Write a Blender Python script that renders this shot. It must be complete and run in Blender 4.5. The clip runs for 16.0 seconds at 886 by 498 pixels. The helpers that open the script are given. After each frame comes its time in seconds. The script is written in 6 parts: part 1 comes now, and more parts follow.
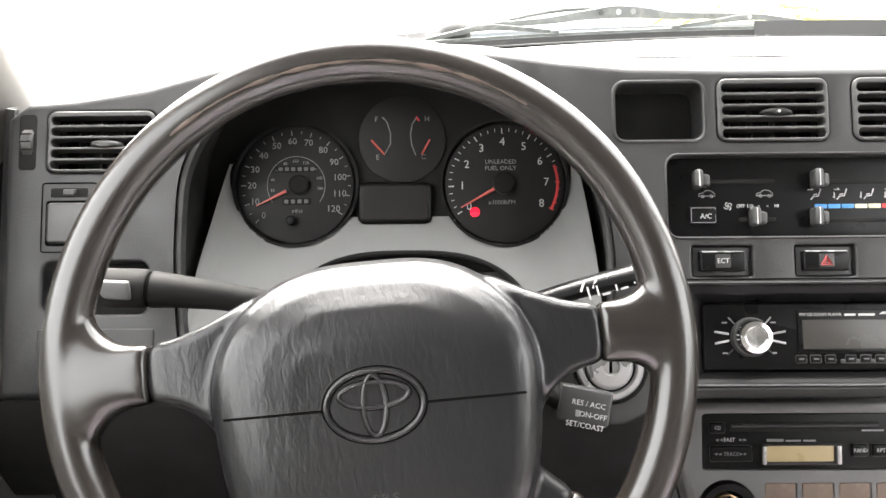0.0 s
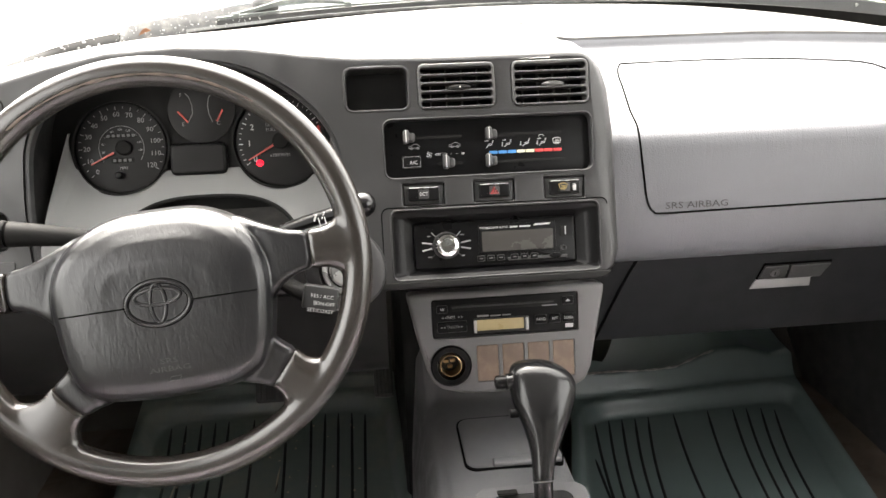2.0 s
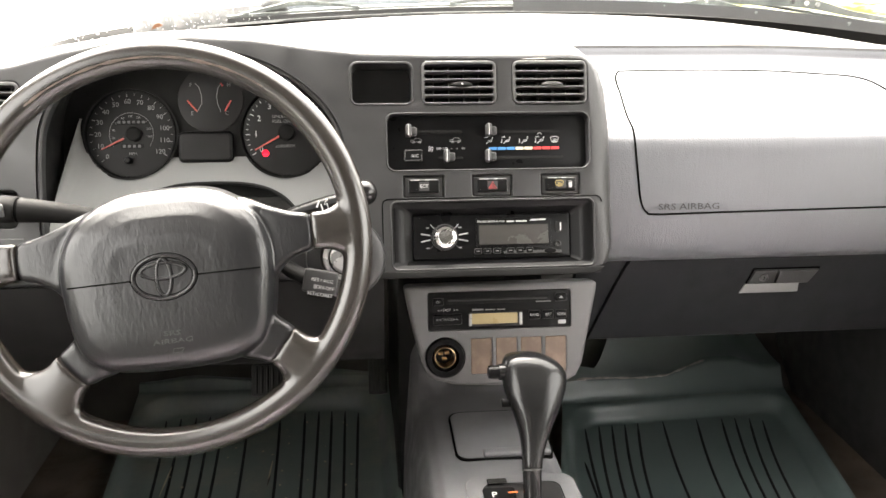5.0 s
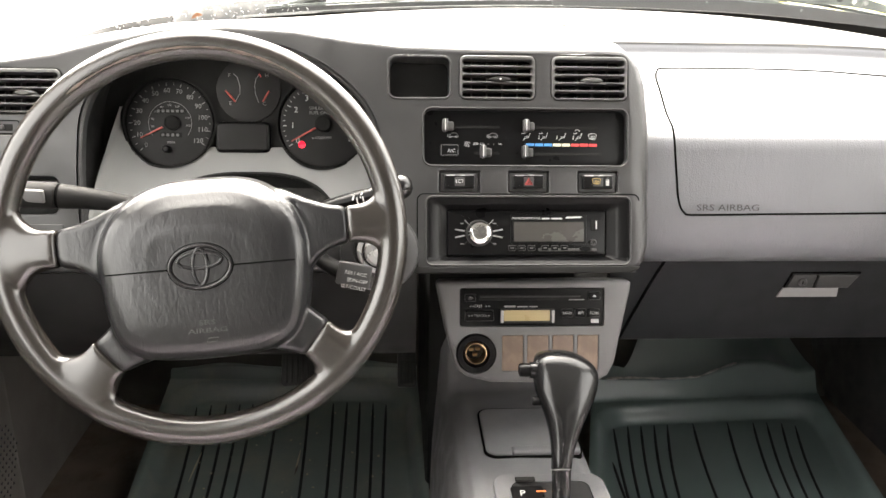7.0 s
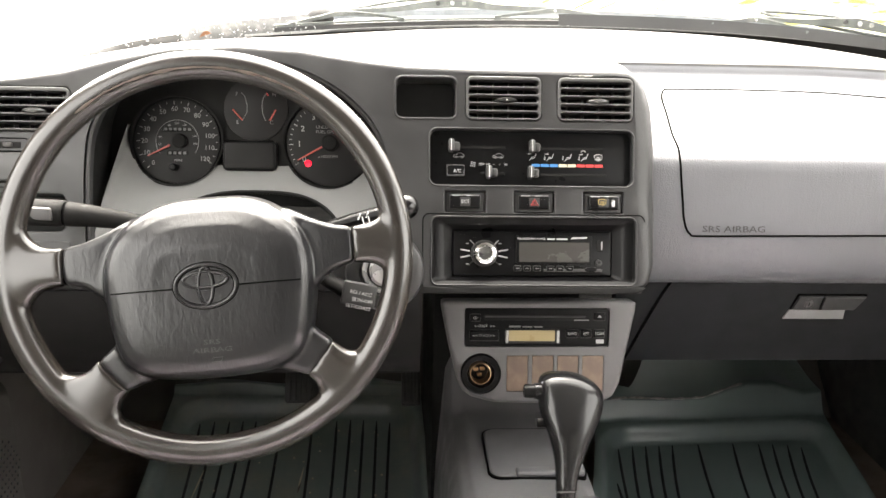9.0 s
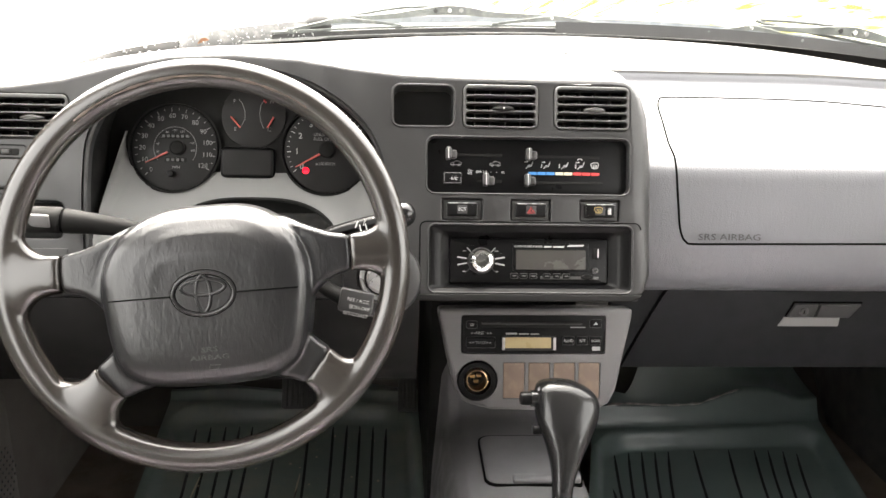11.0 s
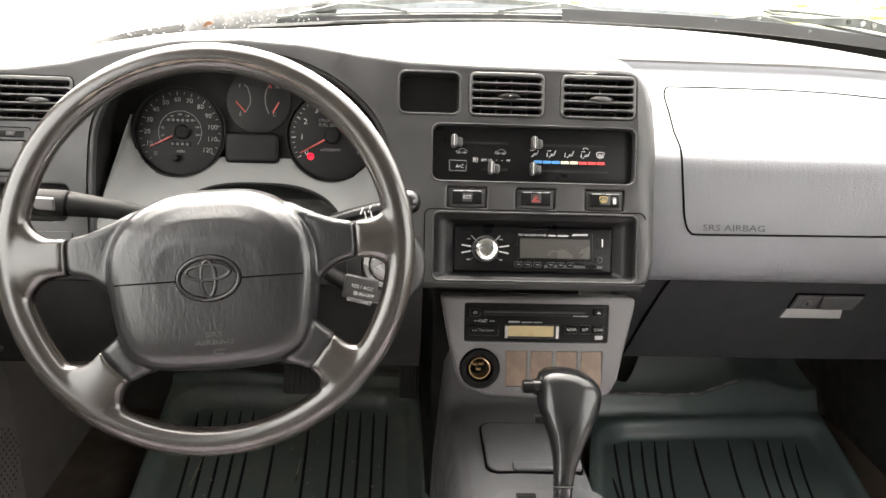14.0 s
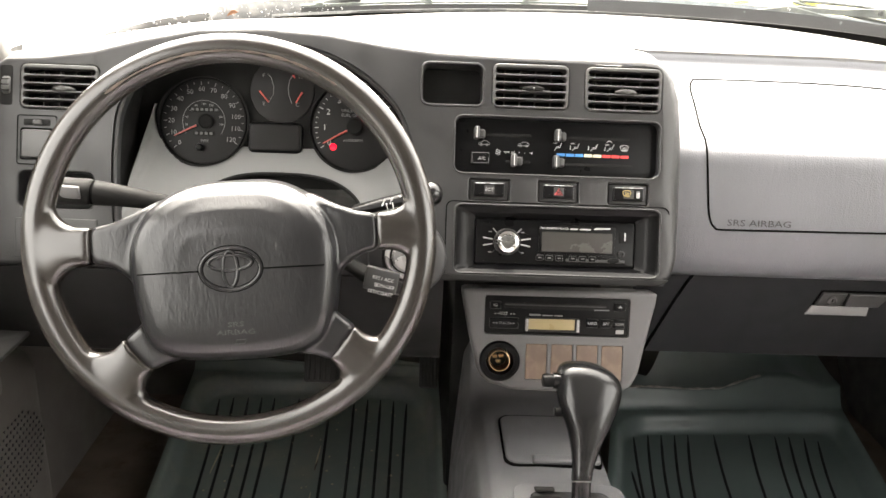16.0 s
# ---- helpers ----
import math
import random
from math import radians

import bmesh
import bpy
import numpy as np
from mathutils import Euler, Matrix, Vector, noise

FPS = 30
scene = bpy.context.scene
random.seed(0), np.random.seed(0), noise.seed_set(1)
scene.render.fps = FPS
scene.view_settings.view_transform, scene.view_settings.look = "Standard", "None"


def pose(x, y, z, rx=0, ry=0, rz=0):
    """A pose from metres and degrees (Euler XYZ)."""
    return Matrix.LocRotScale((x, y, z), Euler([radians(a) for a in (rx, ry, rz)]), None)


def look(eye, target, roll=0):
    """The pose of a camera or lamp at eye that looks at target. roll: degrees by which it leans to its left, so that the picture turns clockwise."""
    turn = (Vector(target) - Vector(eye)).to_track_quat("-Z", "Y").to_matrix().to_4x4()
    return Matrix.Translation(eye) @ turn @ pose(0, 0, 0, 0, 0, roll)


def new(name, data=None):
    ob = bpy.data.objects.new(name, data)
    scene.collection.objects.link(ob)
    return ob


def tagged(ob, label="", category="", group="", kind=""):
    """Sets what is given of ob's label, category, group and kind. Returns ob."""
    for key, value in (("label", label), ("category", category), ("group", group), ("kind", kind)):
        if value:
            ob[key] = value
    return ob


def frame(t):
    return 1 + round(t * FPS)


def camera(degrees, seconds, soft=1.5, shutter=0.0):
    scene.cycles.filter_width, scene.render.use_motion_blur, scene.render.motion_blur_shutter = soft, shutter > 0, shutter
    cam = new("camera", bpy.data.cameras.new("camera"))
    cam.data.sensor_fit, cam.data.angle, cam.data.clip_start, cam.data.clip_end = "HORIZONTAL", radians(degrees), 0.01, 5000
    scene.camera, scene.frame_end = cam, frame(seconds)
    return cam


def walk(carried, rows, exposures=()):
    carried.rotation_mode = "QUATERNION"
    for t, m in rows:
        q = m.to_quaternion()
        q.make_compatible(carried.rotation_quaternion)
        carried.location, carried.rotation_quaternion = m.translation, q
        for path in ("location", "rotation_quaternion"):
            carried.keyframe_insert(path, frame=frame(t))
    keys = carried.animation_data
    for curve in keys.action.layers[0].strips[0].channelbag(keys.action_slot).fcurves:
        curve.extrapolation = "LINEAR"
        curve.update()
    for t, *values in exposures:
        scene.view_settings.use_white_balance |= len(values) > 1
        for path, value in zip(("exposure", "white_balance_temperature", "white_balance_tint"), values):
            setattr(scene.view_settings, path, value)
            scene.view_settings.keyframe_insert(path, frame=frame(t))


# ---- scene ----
cam = camera(57.7, 16.0)
PATH = [
    (0, (-0.271, -0.569, 1.168), (-0.295, 1.375, 0.697), -0.6),
    (0.5, (-0.287, -0.636, 1.228), (-0.297, 1.277, 0.645), -0.7),
    (1, (-0.256, -0.71, 1.271), (-0.276, 1.197, 0.67), -0.1),
    (1.5, (-0.187, -0.788, 1.27), (-0.158, 1.102, 0.616), -0.2),
    (2, (-0.133, -0.812, 1.252), (0.046, 1.06, 0.572), -1.5),
    (2.5, (-0.133, -0.842, 1.235), (0.096, 1.052, 0.634), -0.1),
    (3, (-0.132, -0.843, 1.224), (0.097, 1.026, 0.55), 0.1),
    (3.5, (-0.134, -0.844, 1.226), (0.108, 1.019, 0.539), 0.7),
    (4, (-0.135, -0.844, 1.228), (0.078, 1.033, 0.572), 0.1),
    (4.2, (-0.136, -0.844, 1.229), (0.065, 1.037, 0.581), 0.1),
    (6.3, (-0.139, -0.845, 1.231), (0.037, 1.047, 0.606), 0.6),
    (6.5, (-0.14, -0.842, 1.232), (0.016, 1.049, 0.6), 0.9),
    (7, (-0.143, -0.839, 1.232), (-0.025, 1.049, 0.581), 1.1),
    (7.5, (-0.145, -0.84, 1.233), (-0.039, 1.05, 0.589), 1.1),
    (8, (-0.145, -0.836, 1.237), (-0.044, 1.058, 0.603), 1.2),
    (8.5, (-0.145, -0.837, 1.236), (-0.044, 1.061, 0.613), 1.2),
    (9, (-0.144, -0.837, 1.237), (-0.037, 1.063, 0.621), 1.4),
    (11.5, (-0.145, -0.839, 1.242), (-0.029, 1.064, 0.637), 1.6),
    (12, (-0.147, -0.84, 1.242), (-0.028, 1.063, 0.639), 1.6),
    (12.5, (-0.146, -0.842, 1.242), (-0.023, 1.061, 0.639), 1.8),
    (13, (-0.147, -0.84, 1.244), (-0.022, 1.06, 0.629), 2.1),
    (13.5, (-0.149, -0.84, 1.245), (-0.025, 1.053, 0.613), 2.4),
    (14, (-0.149, -0.838, 1.243), (-0.034, 1.053, 0.604), 2.3),
    (14.5, (-0.148, -0.839, 1.245), (-0.046, 1.051, 0.598), 2.1),
    (15, (-0.15, -0.838, 1.245), (-0.052, 1.051, 0.597), 2.2),
    (15.5, (-0.148, -0.835, 1.248), (-0.071, 1.054, 0.594), 2.4),
    (16, (-0.149, -0.835, 1.247), (-0.086, 1.049, 0.577), 2.5),
]
walk(cam, [(t, look(eye, target, roll)) for t, eye, target, roll in PATH], [(0.0, 3.06, 6850, 11), (0.5, 3.24, 7000, 11), (1.0, 2.88, 7000, 11), (2.0, 2.87, 7100, 11), (3.0, 2.97, 7200, 11), (3.5, 3.27, 7250, 11), (4.2, 3.22, 7250, 11), (6.5, 3.17, 7250, 11), (9.0, 3.06, 7250, 11), (12.5, 3.05, 7100, 11), (14.5, 3.07, 7250, 11), (16.0, 3.08, 7350, 11)])

from mathutils.geometry import delaunay_2d_cdt

LEAN_S = math.atan(0.336)      # fascia leans away from the driver
LEAN_C = math.atan(0.27)       # lower centre panel
LEAN_G = math.atan(0.30)       # dials


def slope(x, y, z, lean):
    """Local x along the car's width, y up the leaning face, z out of it towards the driver."""
    v, w = Vector((0, math.sin(lean), math.cos(lean))), Vector((0, -math.cos(lean), math.sin(lean)))
    m = Matrix((Vector((1, 0, 0)), v, w)).transposed().to_4x4()
    return Matrix.Translation((x, y, z)) @ m


FASCIA = slope(0, 0.002, 1.02, LEAN_S)
LOWER = slope(0.02, 0.044, 0.875, LEAN_C)
DIALS = slope(0, 0.105, 1.06, LEAN_G)
WHEEL = slope(-0.32, -0.135, 1.001, radians(20)) @ pose(0, 0, 0, 0, 0, 5)

# ---- light ----
world = bpy.data.worlds.new("overcast_sky")
scene.world = world
world.use_nodes = True
wn = world.node_tree.nodes
sky = wn.new("ShaderNodeTexSky")
sky.sky_type, sky.sun_disc = "NISHITA", False
sky.sun_elevation, sky.sun_rotation = radians(56), radians(-14)
sky.air_density, sky.dust_density, sky.ozone_density = 1.0, 6.0, 1.0
grey = wn.new("ShaderNodeHueSaturation")
grey.inputs["Saturation"].default_value, grey.inputs["Value"].default_value = 0.12, 2.5
world.node_tree.links.new(sky.outputs[0], grey.inputs["Color"])
world.node_tree.links.new(grey.outputs[0], wn["Background"].inputs["Color"])
wn["Background"].inputs["Strength"].default_value = 0.15
sun = new("sun", bpy.data.lights.new("sun", "SUN"))
sun.data.energy, sun.data.angle, sun.data.color = 0.6, radians(40), (1.0, 0.97, 0.93)
sun.matrix_world = pose(0, 0, 5, -34, 0, 14)

# ---- materials ----


def material(name, colour, rough=0.5, metal=0.0, vary=0.15, grain=900.0, bump=0.15, blotch=9.0, spec=0.5, dirt=None, kind="noise", dirt_amount=0.5, rough_vary=0.12, coat=0.0, edge=(0.5, 0.68), wrinkle=None):
    m = bpy.data.materials.new(name)
    m.use_nodes = True
    t = m.node_tree
    n, l = t.nodes, t.links
    p = n["Principled BSDF"]
    p.inputs["Metallic"].default_value = metal
    p.inputs["Specular IOR Level"].default_value = spec
    p.inputs["Coat Weight"].default_value, p.inputs["Coat Roughness"].default_value = coat, 0.12
    co = n.new("ShaderNodeTexCoord")
    big = n.new("ShaderNodeTexNoise")
    big.inputs["Scale"].default_value, big.inputs["Detail"].default_value = blotch, 6
    l.new(co.outputs["Object"], big.inputs["Vector"])
    fine = n.new("ShaderNodeTexVoronoi" if kind == "cells" else "ShaderNodeTexNoise")
    fine.inputs["Scale"].default_value = grain
    if kind == "cells":
        warp = n.new("ShaderNodeVectorMath")
        warp.operation = "ADD"
        l.new(co.outputs["Object"], warp.inputs[0])
        small = n.new("ShaderNodeTexNoise")
        small.inputs["Scale"].default_value = grain * 0.5
        sc = n.new("ShaderNodeVectorMath")
        sc.operation = "SCALE"
        sc.inputs["Scale"].default_value = 0.6 / grain
        l.new(co.outputs["Object"], small.inputs["Vector"])
        l.new(small.outputs["Color"], sc.inputs[0])
        l.new(sc.outputs[0], warp.inputs[1])
        l.new(warp.outputs[0], fine.inputs["Vector"])
    else:
        l.new(co.outputs["Object"], fine.inputs["Vector"])
    ramp = n.new("ShaderNodeMapRange")
    ramp.inputs["From Min"].default_value, ramp.inputs["From Max"].default_value = 0.3, 0.7
    ramp.inputs["To Min"].default_value, ramp.inputs["To Max"].default_value = 1 - vary, 1 + vary
    l.new(big.outputs[0], ramp.inputs["Value"])
    mul = n.new("ShaderNodeVectorMath")
    mul.operation = "SCALE"
    mul.inputs[0].default_value = colour
    l.new(ramp.outputs[0], mul.inputs["Scale"])
    out = mul.outputs[0]
    if dirt:
        spots = n.new("ShaderNodeTexNoise")
        spots.inputs["Scale"].default_value, spots.inputs["Detail"].default_value = blotch * 2.3, 9
        spots.inputs["Roughness"].default_value = 0.65
        l.new(co.outputs["Object"], spots.inputs["Vector"])
        mr = n.new("ShaderNodeMapRange")
        mr.inputs["From Min"].default_value, mr.inputs["From Max"].default_value = edge
        mr.inputs["To Max"].default_value = dirt_amount
        l.new(spots.outputs[0], mr.inputs["Value"])
        mix = n.new("ShaderNodeMix")
        mix.data_type = "RGBA"
        l.new(mr.outputs[0], mix.inputs[0])
        l.new(out, mix.inputs[6])
        mix.inputs[7].default_value = (*dirt, 1)
        out = mix.outputs[2]
    l.new(out, p.inputs["Base Color"])
    rr = n.new("ShaderNodeMapRange")
    rr.inputs["From Min"].default_value, rr.inputs["From Max"].default_value = 0.3, 0.7
    rr.inputs["To Min"].default_value, rr.inputs["To Max"].default_value = max(0.02, rough - rough_vary), min(1, rough + rough_vary)
    wear = n.new("ShaderNodeTexNoise")
    wear.inputs["Scale"].default_value, wear.inputs["Detail"].default_value = blotch * 4, 8
    l.new(co.outputs["Object"], wear.inputs["Vector"])
    l.new(wear.outputs[0], rr.inputs["Value"])
    l.new(rr.outputs[0], p.inputs["Roughness"])
    last = None
    if wrinkle:
        # long creases: (stretch of each axis, scale, strength)
        mp = n.new("ShaderNodeMapping")
        mp.inputs["Scale"].default_value = wrinkle[0]
        l.new(co.outputs["Object"], mp.inputs["Vector"])
        cr = n.new("ShaderNodeTexNoise")
        cr.inputs["Scale"].default_value, cr.inputs["Detail"].default_value = wrinkle[1], 3
        cr.inputs["Distortion"].default_value = 0.7
        l.new(mp.outputs[0], cr.inputs["Vector"])
        last = n.new("ShaderNodeBump")
        last.inputs["Strength"].default_value, last.inputs["Distance"].default_value = wrinkle[2], 0.0012
        l.new(cr.outputs[0], last.inputs["Height"])
    if bump:
        b = n.new("ShaderNodeBump")
        b.inputs["Strength"].default_value, b.inputs["Distance"].default_value = bump, 0.0006
        l.new(fine.outputs[0], b.inputs["Height"])
        if last:
            l.new(last.outputs[0], b.inputs["Normal"])
        last = b
    if last:
        l.new(last.outputs[0], p.inputs["Normal"])
    return m


def glow(name, colour, strength):
    m = material(name, colour, 0.3, bump=0)
    p = m.node_tree.nodes["Principled BSDF"]
    p.inputs["Emission Color"].default_value, p.inputs["Emission Strength"].default_value = (*colour, 1), strength
    return m


def glass(name, tint=(0.97, 0.985, 0.98)):
    """Thin clear pane: it lets light straight through and mirrors a little."""
    m = bpy.data.materials.new(name)
    m.use_nodes = True
    n, l = m.node_tree.nodes, m.node_tree.links
    n.remove(n["Principled BSDF"])
    clear, shine, mix = n.new("ShaderNodeBsdfTransparent"), n.new("ShaderNodeBsdfGlossy"), n.new("ShaderNodeMixShader")
    clear.inputs["Color"].default_value = (*tint, 1)
    shine.inputs["Roughness"].default_value = 0.02
    mix.inputs[0].default_value = 0.05
    l.new(clear.outputs[0], mix.inputs[1])
    l.new(shine.outputs[0], mix.inputs[2])
    l.new(mix.outputs[0], n["Material Output"].inputs["Surface"])
    return m


PLASTIC = material("grained_grey_plastic", (0.0215, 0.0215, 0.0219), 0.4, grain=1300, bump=0.25, kind="cells", vary=0.08)
PAD = material("leather_grain_grey_vinyl", (0.108, 0.110, 0.119), 0.46, grain=620, bump=0.35, kind="cells", vary=0.06, wrinkle=((1.0, 0.3, 0.22), 190, 0.30))
TOP = material("dash_top_vinyl", (0.098, 0.098, 0.0995), 0.62, grain=900, bump=0.3, kind="cells", vary=0.06, dirt=(0.28, 0.27, 0.25), dirt_amount=0.2)
LINE = material("dark_joint", (0.004, 0.004, 0.004), 1.0, bump=0, vary=0.2, spec=0.0)
BEZEL = material("pale_bezel_plastic", (0.175, 0.175, 0.172), 0.5, grain=1400, bump=0.15, kind="cells", vary=0.05)
VENT = material("vent_plastic", (0.046, 0.046, 0.0455), 0.4, grain=1500, kind="cells", bump=0.05, vary=0.08)
KICK = material("brown_grey_side_trim", (0.1, 0.092, 0.085), 0.7, grain=900, bump=0.3, kind="cells", vary=0.15, blotch=6)
WORN = material("worn_reddish_streak", (0.055, 0.035, 0.028), 0.5, bump=0, vary=0.4, blotch=60)
FELT = material("black_sound_felt", (0.05, 0.046, 0.042), 0.95, grain=1200, bump=0.8, vary=0.4, blotch=14, spec=0.2)
# darker copy of PLASTIC: the shade on the glove box is in its colour
GLOVE = material("grey_plastic_darkened_for_shade", (0.0100, 0.0106, 0.0119), 0.52, spec=0.18, grain=1300, bump=0.25, kind="cells", vary=0.12)
LIGHT = material("light_grey_plastic", (0.125, 0.1235, 0.123), 0.48, grain=1100, bump=0.3, kind="cells", vary=0.07)
CONSOLE = material("console_plastic", (0.112, 0.112, 0.116), 0.5, grain=1300, bump=0.3, kind="cells", vary=0.1, dirt=(0.13, 0.125, 0.115), dirt_amount=0.3)
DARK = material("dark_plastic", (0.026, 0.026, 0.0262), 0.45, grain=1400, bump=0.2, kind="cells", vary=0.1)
GLOSSBLACK = material("glossy_black_plastic", (0.005, 0.005, 0.0053), 0.3, bump=0, vary=0.1, spec=0.15, rough_vary=0.03)
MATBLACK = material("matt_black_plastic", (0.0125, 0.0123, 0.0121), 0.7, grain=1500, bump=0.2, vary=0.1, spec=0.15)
HUB = material("airbag_cover_vinyl", (0.0085, 0.0086, 0.0095), 0.29, bump=0, vary=0.08, blotch=16, rough_vary=0.0, spec=0.52, wrinkle=((1.0, 0.36, 0.6), 230, 0.26))
RIM = material("worn_polyurethane", (0.0150, 0.0126, 0.0110), 0.25, bump=0, vary=0.12, blotch=14, rough_vary=0.0, spec=0.85)
MAT = material("dark_green_rubber", (0.084, 0.115, 0.112), 0.31, bump=0, vary=0.12, blotch=5, rough_vary=0.03)
CARPET = material("brown_carpet", (0.095, 0.077, 0.062), 0.95, grain=1100, bump=1.0, vary=0.4, blotch=12, dirt=(0.06, 0.036, 0.022), dirt_amount=0.6, spec=0.2)
DOORPANEL = material("pale_grey_green_vinyl", (0.22, 0.228, 0.213), 0.5, grain=900, bump=0.25, kind="cells", vary=0.06)
# base grey is lifted to hold the windscreen's veiling haze; blotches are weathering
WIPER = material("hazed_wiper_metal", (0.09, 0.098, 0.094), 0.55, grain=300, bump=0.1, vary=0.25, blotch=30, dirt=(0.2, 0.2, 0.18), dirt_amount=0.45)
STRIP = material("pale_grey_cowl_strip", (0.2, 0.2, 0.195), 0.7, bump=0, vary=0.15, blotch=40)
TRIM = material("grey_fabric_trim", (0.14, 0.135, 0.125), 0.85, grain=1500, bump=0.6, vary=0.1)
# out of view; kept darker than a usual headliner to hold down bounced light
ROOF = material("headliner_darkened_for_bounce", (0.10, 0.098, 0.094), 0.95, grain=1200, bump=0.5, vary=0.05)
RUBBER = material("black_rubber", (0.03, 0.03, 0.03), 0.7, grain=200, bump=0.2, vary=0.2, dirt=(0.08, 0.075, 0.07), dirt_amount=0.4)
SEATCLOTH = material("lavender_seat_cloth", (0.27, 0.245, 0.27), 0.9, grain=900, bump=0.8, vary=0.15)
PAINT = material("car_paint", (0.21, 0.232, 0.25), 0.3, grain=300, bump=0.02, vary=0.06, coat=0.6, dirt=(0.3, 0.3, 0.28), dirt_amount=0.35)
COWL = material("weathered_cowl_plastic", (0.05, 0.05, 0.05), 0.7, grain=200, bump=0.3, vary=0.2, blotch=22, dirt=(0.16, 0.155, 0.14), dirt_amount=0.6)
GROUND = material("pale_gravel", (0.3, 0.29, 0.27), 0.95, grain=40, bump=0.6, vary=0.15, blotch=1.2, dirt=(0.4, 0.38, 0.2), dirt_amount=0.5)
WHITE = material("white_print", (0.5, 0.5, 0.49), 0.6, grain=500, bump=0, vary=0.05)
DIMWHITE = material("dim_white_print", (0.23, 0.23, 0.23), 0.6, grain=500, bump=0, vary=0.1)
RED = material("red_print", (0.55, 0.05, 0.05), 0.5, bump=0, vary=0.06)
DIMRED = material("dim_red_print", (0.22, 0.02, 0.02), 0.5, bump=0, vary=0.06)
DIMGREY = material("dim_grey_print", (0.13, 0.13, 0.13), 0.6, bump=0, vary=0.1)
BLUE = material("blue_print", (0.05, 0.22, 0.5), 0.5, bump=0, vary=0.06)
CREAM = material("cream_print", (0.6, 0.58, 0.42), 0.5, bump=0, vary=0.06)
NEEDLE = material("needle_red", (0.62, 0.12, 0.1), 0.4, bump=0, vary=0.04)
CHROME = material("brushed_chrome", (0.75, 0.75, 0.75), 0.18, 1.0, vary=0.05, bump=0.02)
SATIN = material("satin_silver_plastic", (0.45, 0.45, 0.45), 0.32, 0.6, vary=0.08, bump=0.05)
TILE = material("brown_blank_plate", (0.16, 0.113, 0.083), 0.5, grain=160, bump=0.12, vary=0.2, blotch=30, dirt=(0.26, 0.2, 0.15), dirt_amount=0.4)
LCD = material("dead_lcd", (0.045, 0.043, 0.04), 0.25, spec=0.3, bump=0.02, vary=0.08)
AMBERLCD = material("pale_amber_lcd", (0.4, 0.32, 0.17), 0.35, bump=0.02, vary=0.05)
DIAL = material("dial_face", (0.0125, 0.0118, 0.012), 0.5, spec=0.25, bump=0.05, vary=0.1)
LAMP_RED = glow("red_warning_lamp", (1.0, 0.01, 0.03), 0.3)
DUSTY = material("dusty_dark_green_rubber", (0.100, 0.126, 0.120), 0.36, bump=0, vary=0.15, blotch=6, rough_vary=0.03, dirt=(0.19, 0.18, 0.14), dirt_amount=0.45, edge=(0.47, 0.66))
# pale colour holds both the scuffing and the gloss highlight of the mat's crest
SCUFF_GLOSS = material("scuffed_rubber_gloss", (0.30, 0.29, 0.27), 0.6, bump=0, vary=0.5, blotch=90)
BEIGE = material("beige_plastic", (0.36, 0.31, 0.23), 0.5, grain=1200, bump=0.15, vary=0.08)
RUST = material("rust_coloured_carpet_edge", (0.25, 0.115, 0.06), 0.95, grain=900, bump=1.0, vary=0.4, blotch=30)
GRIP = material("worn_grip_vinyl", (0.0075, 0.0075, 0.0079), 0.22, bump=0, vary=0.1, blotch=20, rough_vary=0.04, spec=0.5)
AMBER = material("amber_print", (0.3, 0.22, 0.07), 0.5, bump=0, vary=0.06)
ORANGE = material("orange_print", (0.75, 0.16, 0.04), 0.5, bump=0, vary=0.06)
GREEN = material("green_print", (0.02, 0.42, 0.22), 0.5, bump=0, vary=0.06)
BRASS = material("worn_brass", (0.42, 0.30, 0.18), 0.35, 1.0, vary=0.2, bump=0.1)
GRASS = material("pale_grass", (0.16, 0.15, 0.017), 0.9, bump=0, vary=0.3, blotch=0.25, spec=0.0, dirt=(0.4, 0.39, 0.3), dirt_amount=0.95, edge=(0.44, 0.60))
GLASS = glass("window_glass")
# tint added to the unseen rear panes so less daylight reaches the dash
TINTED = glass("rear_glass_darkened_for_light", (0.06, 0.065, 0.065))
# for unseen rear surfaces: darker than TRIM to keep fill off the dash
REAR_DIMMED = material("darkened_rear_cabin", (0.05, 0.048, 0.045), 0.85, grain=1500, bump=0.5, vary=0.1)

# ---- helpers for shapes ----


def world_of(ob):
    m = ob.matrix_basis.copy()
    return m if ob.parent is None else world_of(ob.parent) @ ob.matrix_parent_inverse @ m


def part(name, bm, mat, parent=None, label="", at=None, smooth=35):
    bmesh.ops.recalc_face_normals(bm, faces=bm.faces)
    me = bpy.data.meshes.new(name)
    bm.to_mesh(me)
    bm.free()
    if smooth:
        me.shade_smooth()
        me.set_sharp_from_angle(angle=radians(smooth))
    me.materials.append(mat)
    ob = new(name, me)
    if at is not None:
        ob.matrix_basis = at
    if parent is not None:
        ob.parent = parent
        ob.matrix_parent_inverse = world_of(parent).inverted()
    if label:
        ob["label"] = label
    return ob


def thing(name, label, category, at=None, group="", kind=""):
    ob = tagged(new(name), label, category, group, kind)
    ob.empty_display_size = 0.02
    if at is not None:
        ob.matrix_basis = at
    return ob


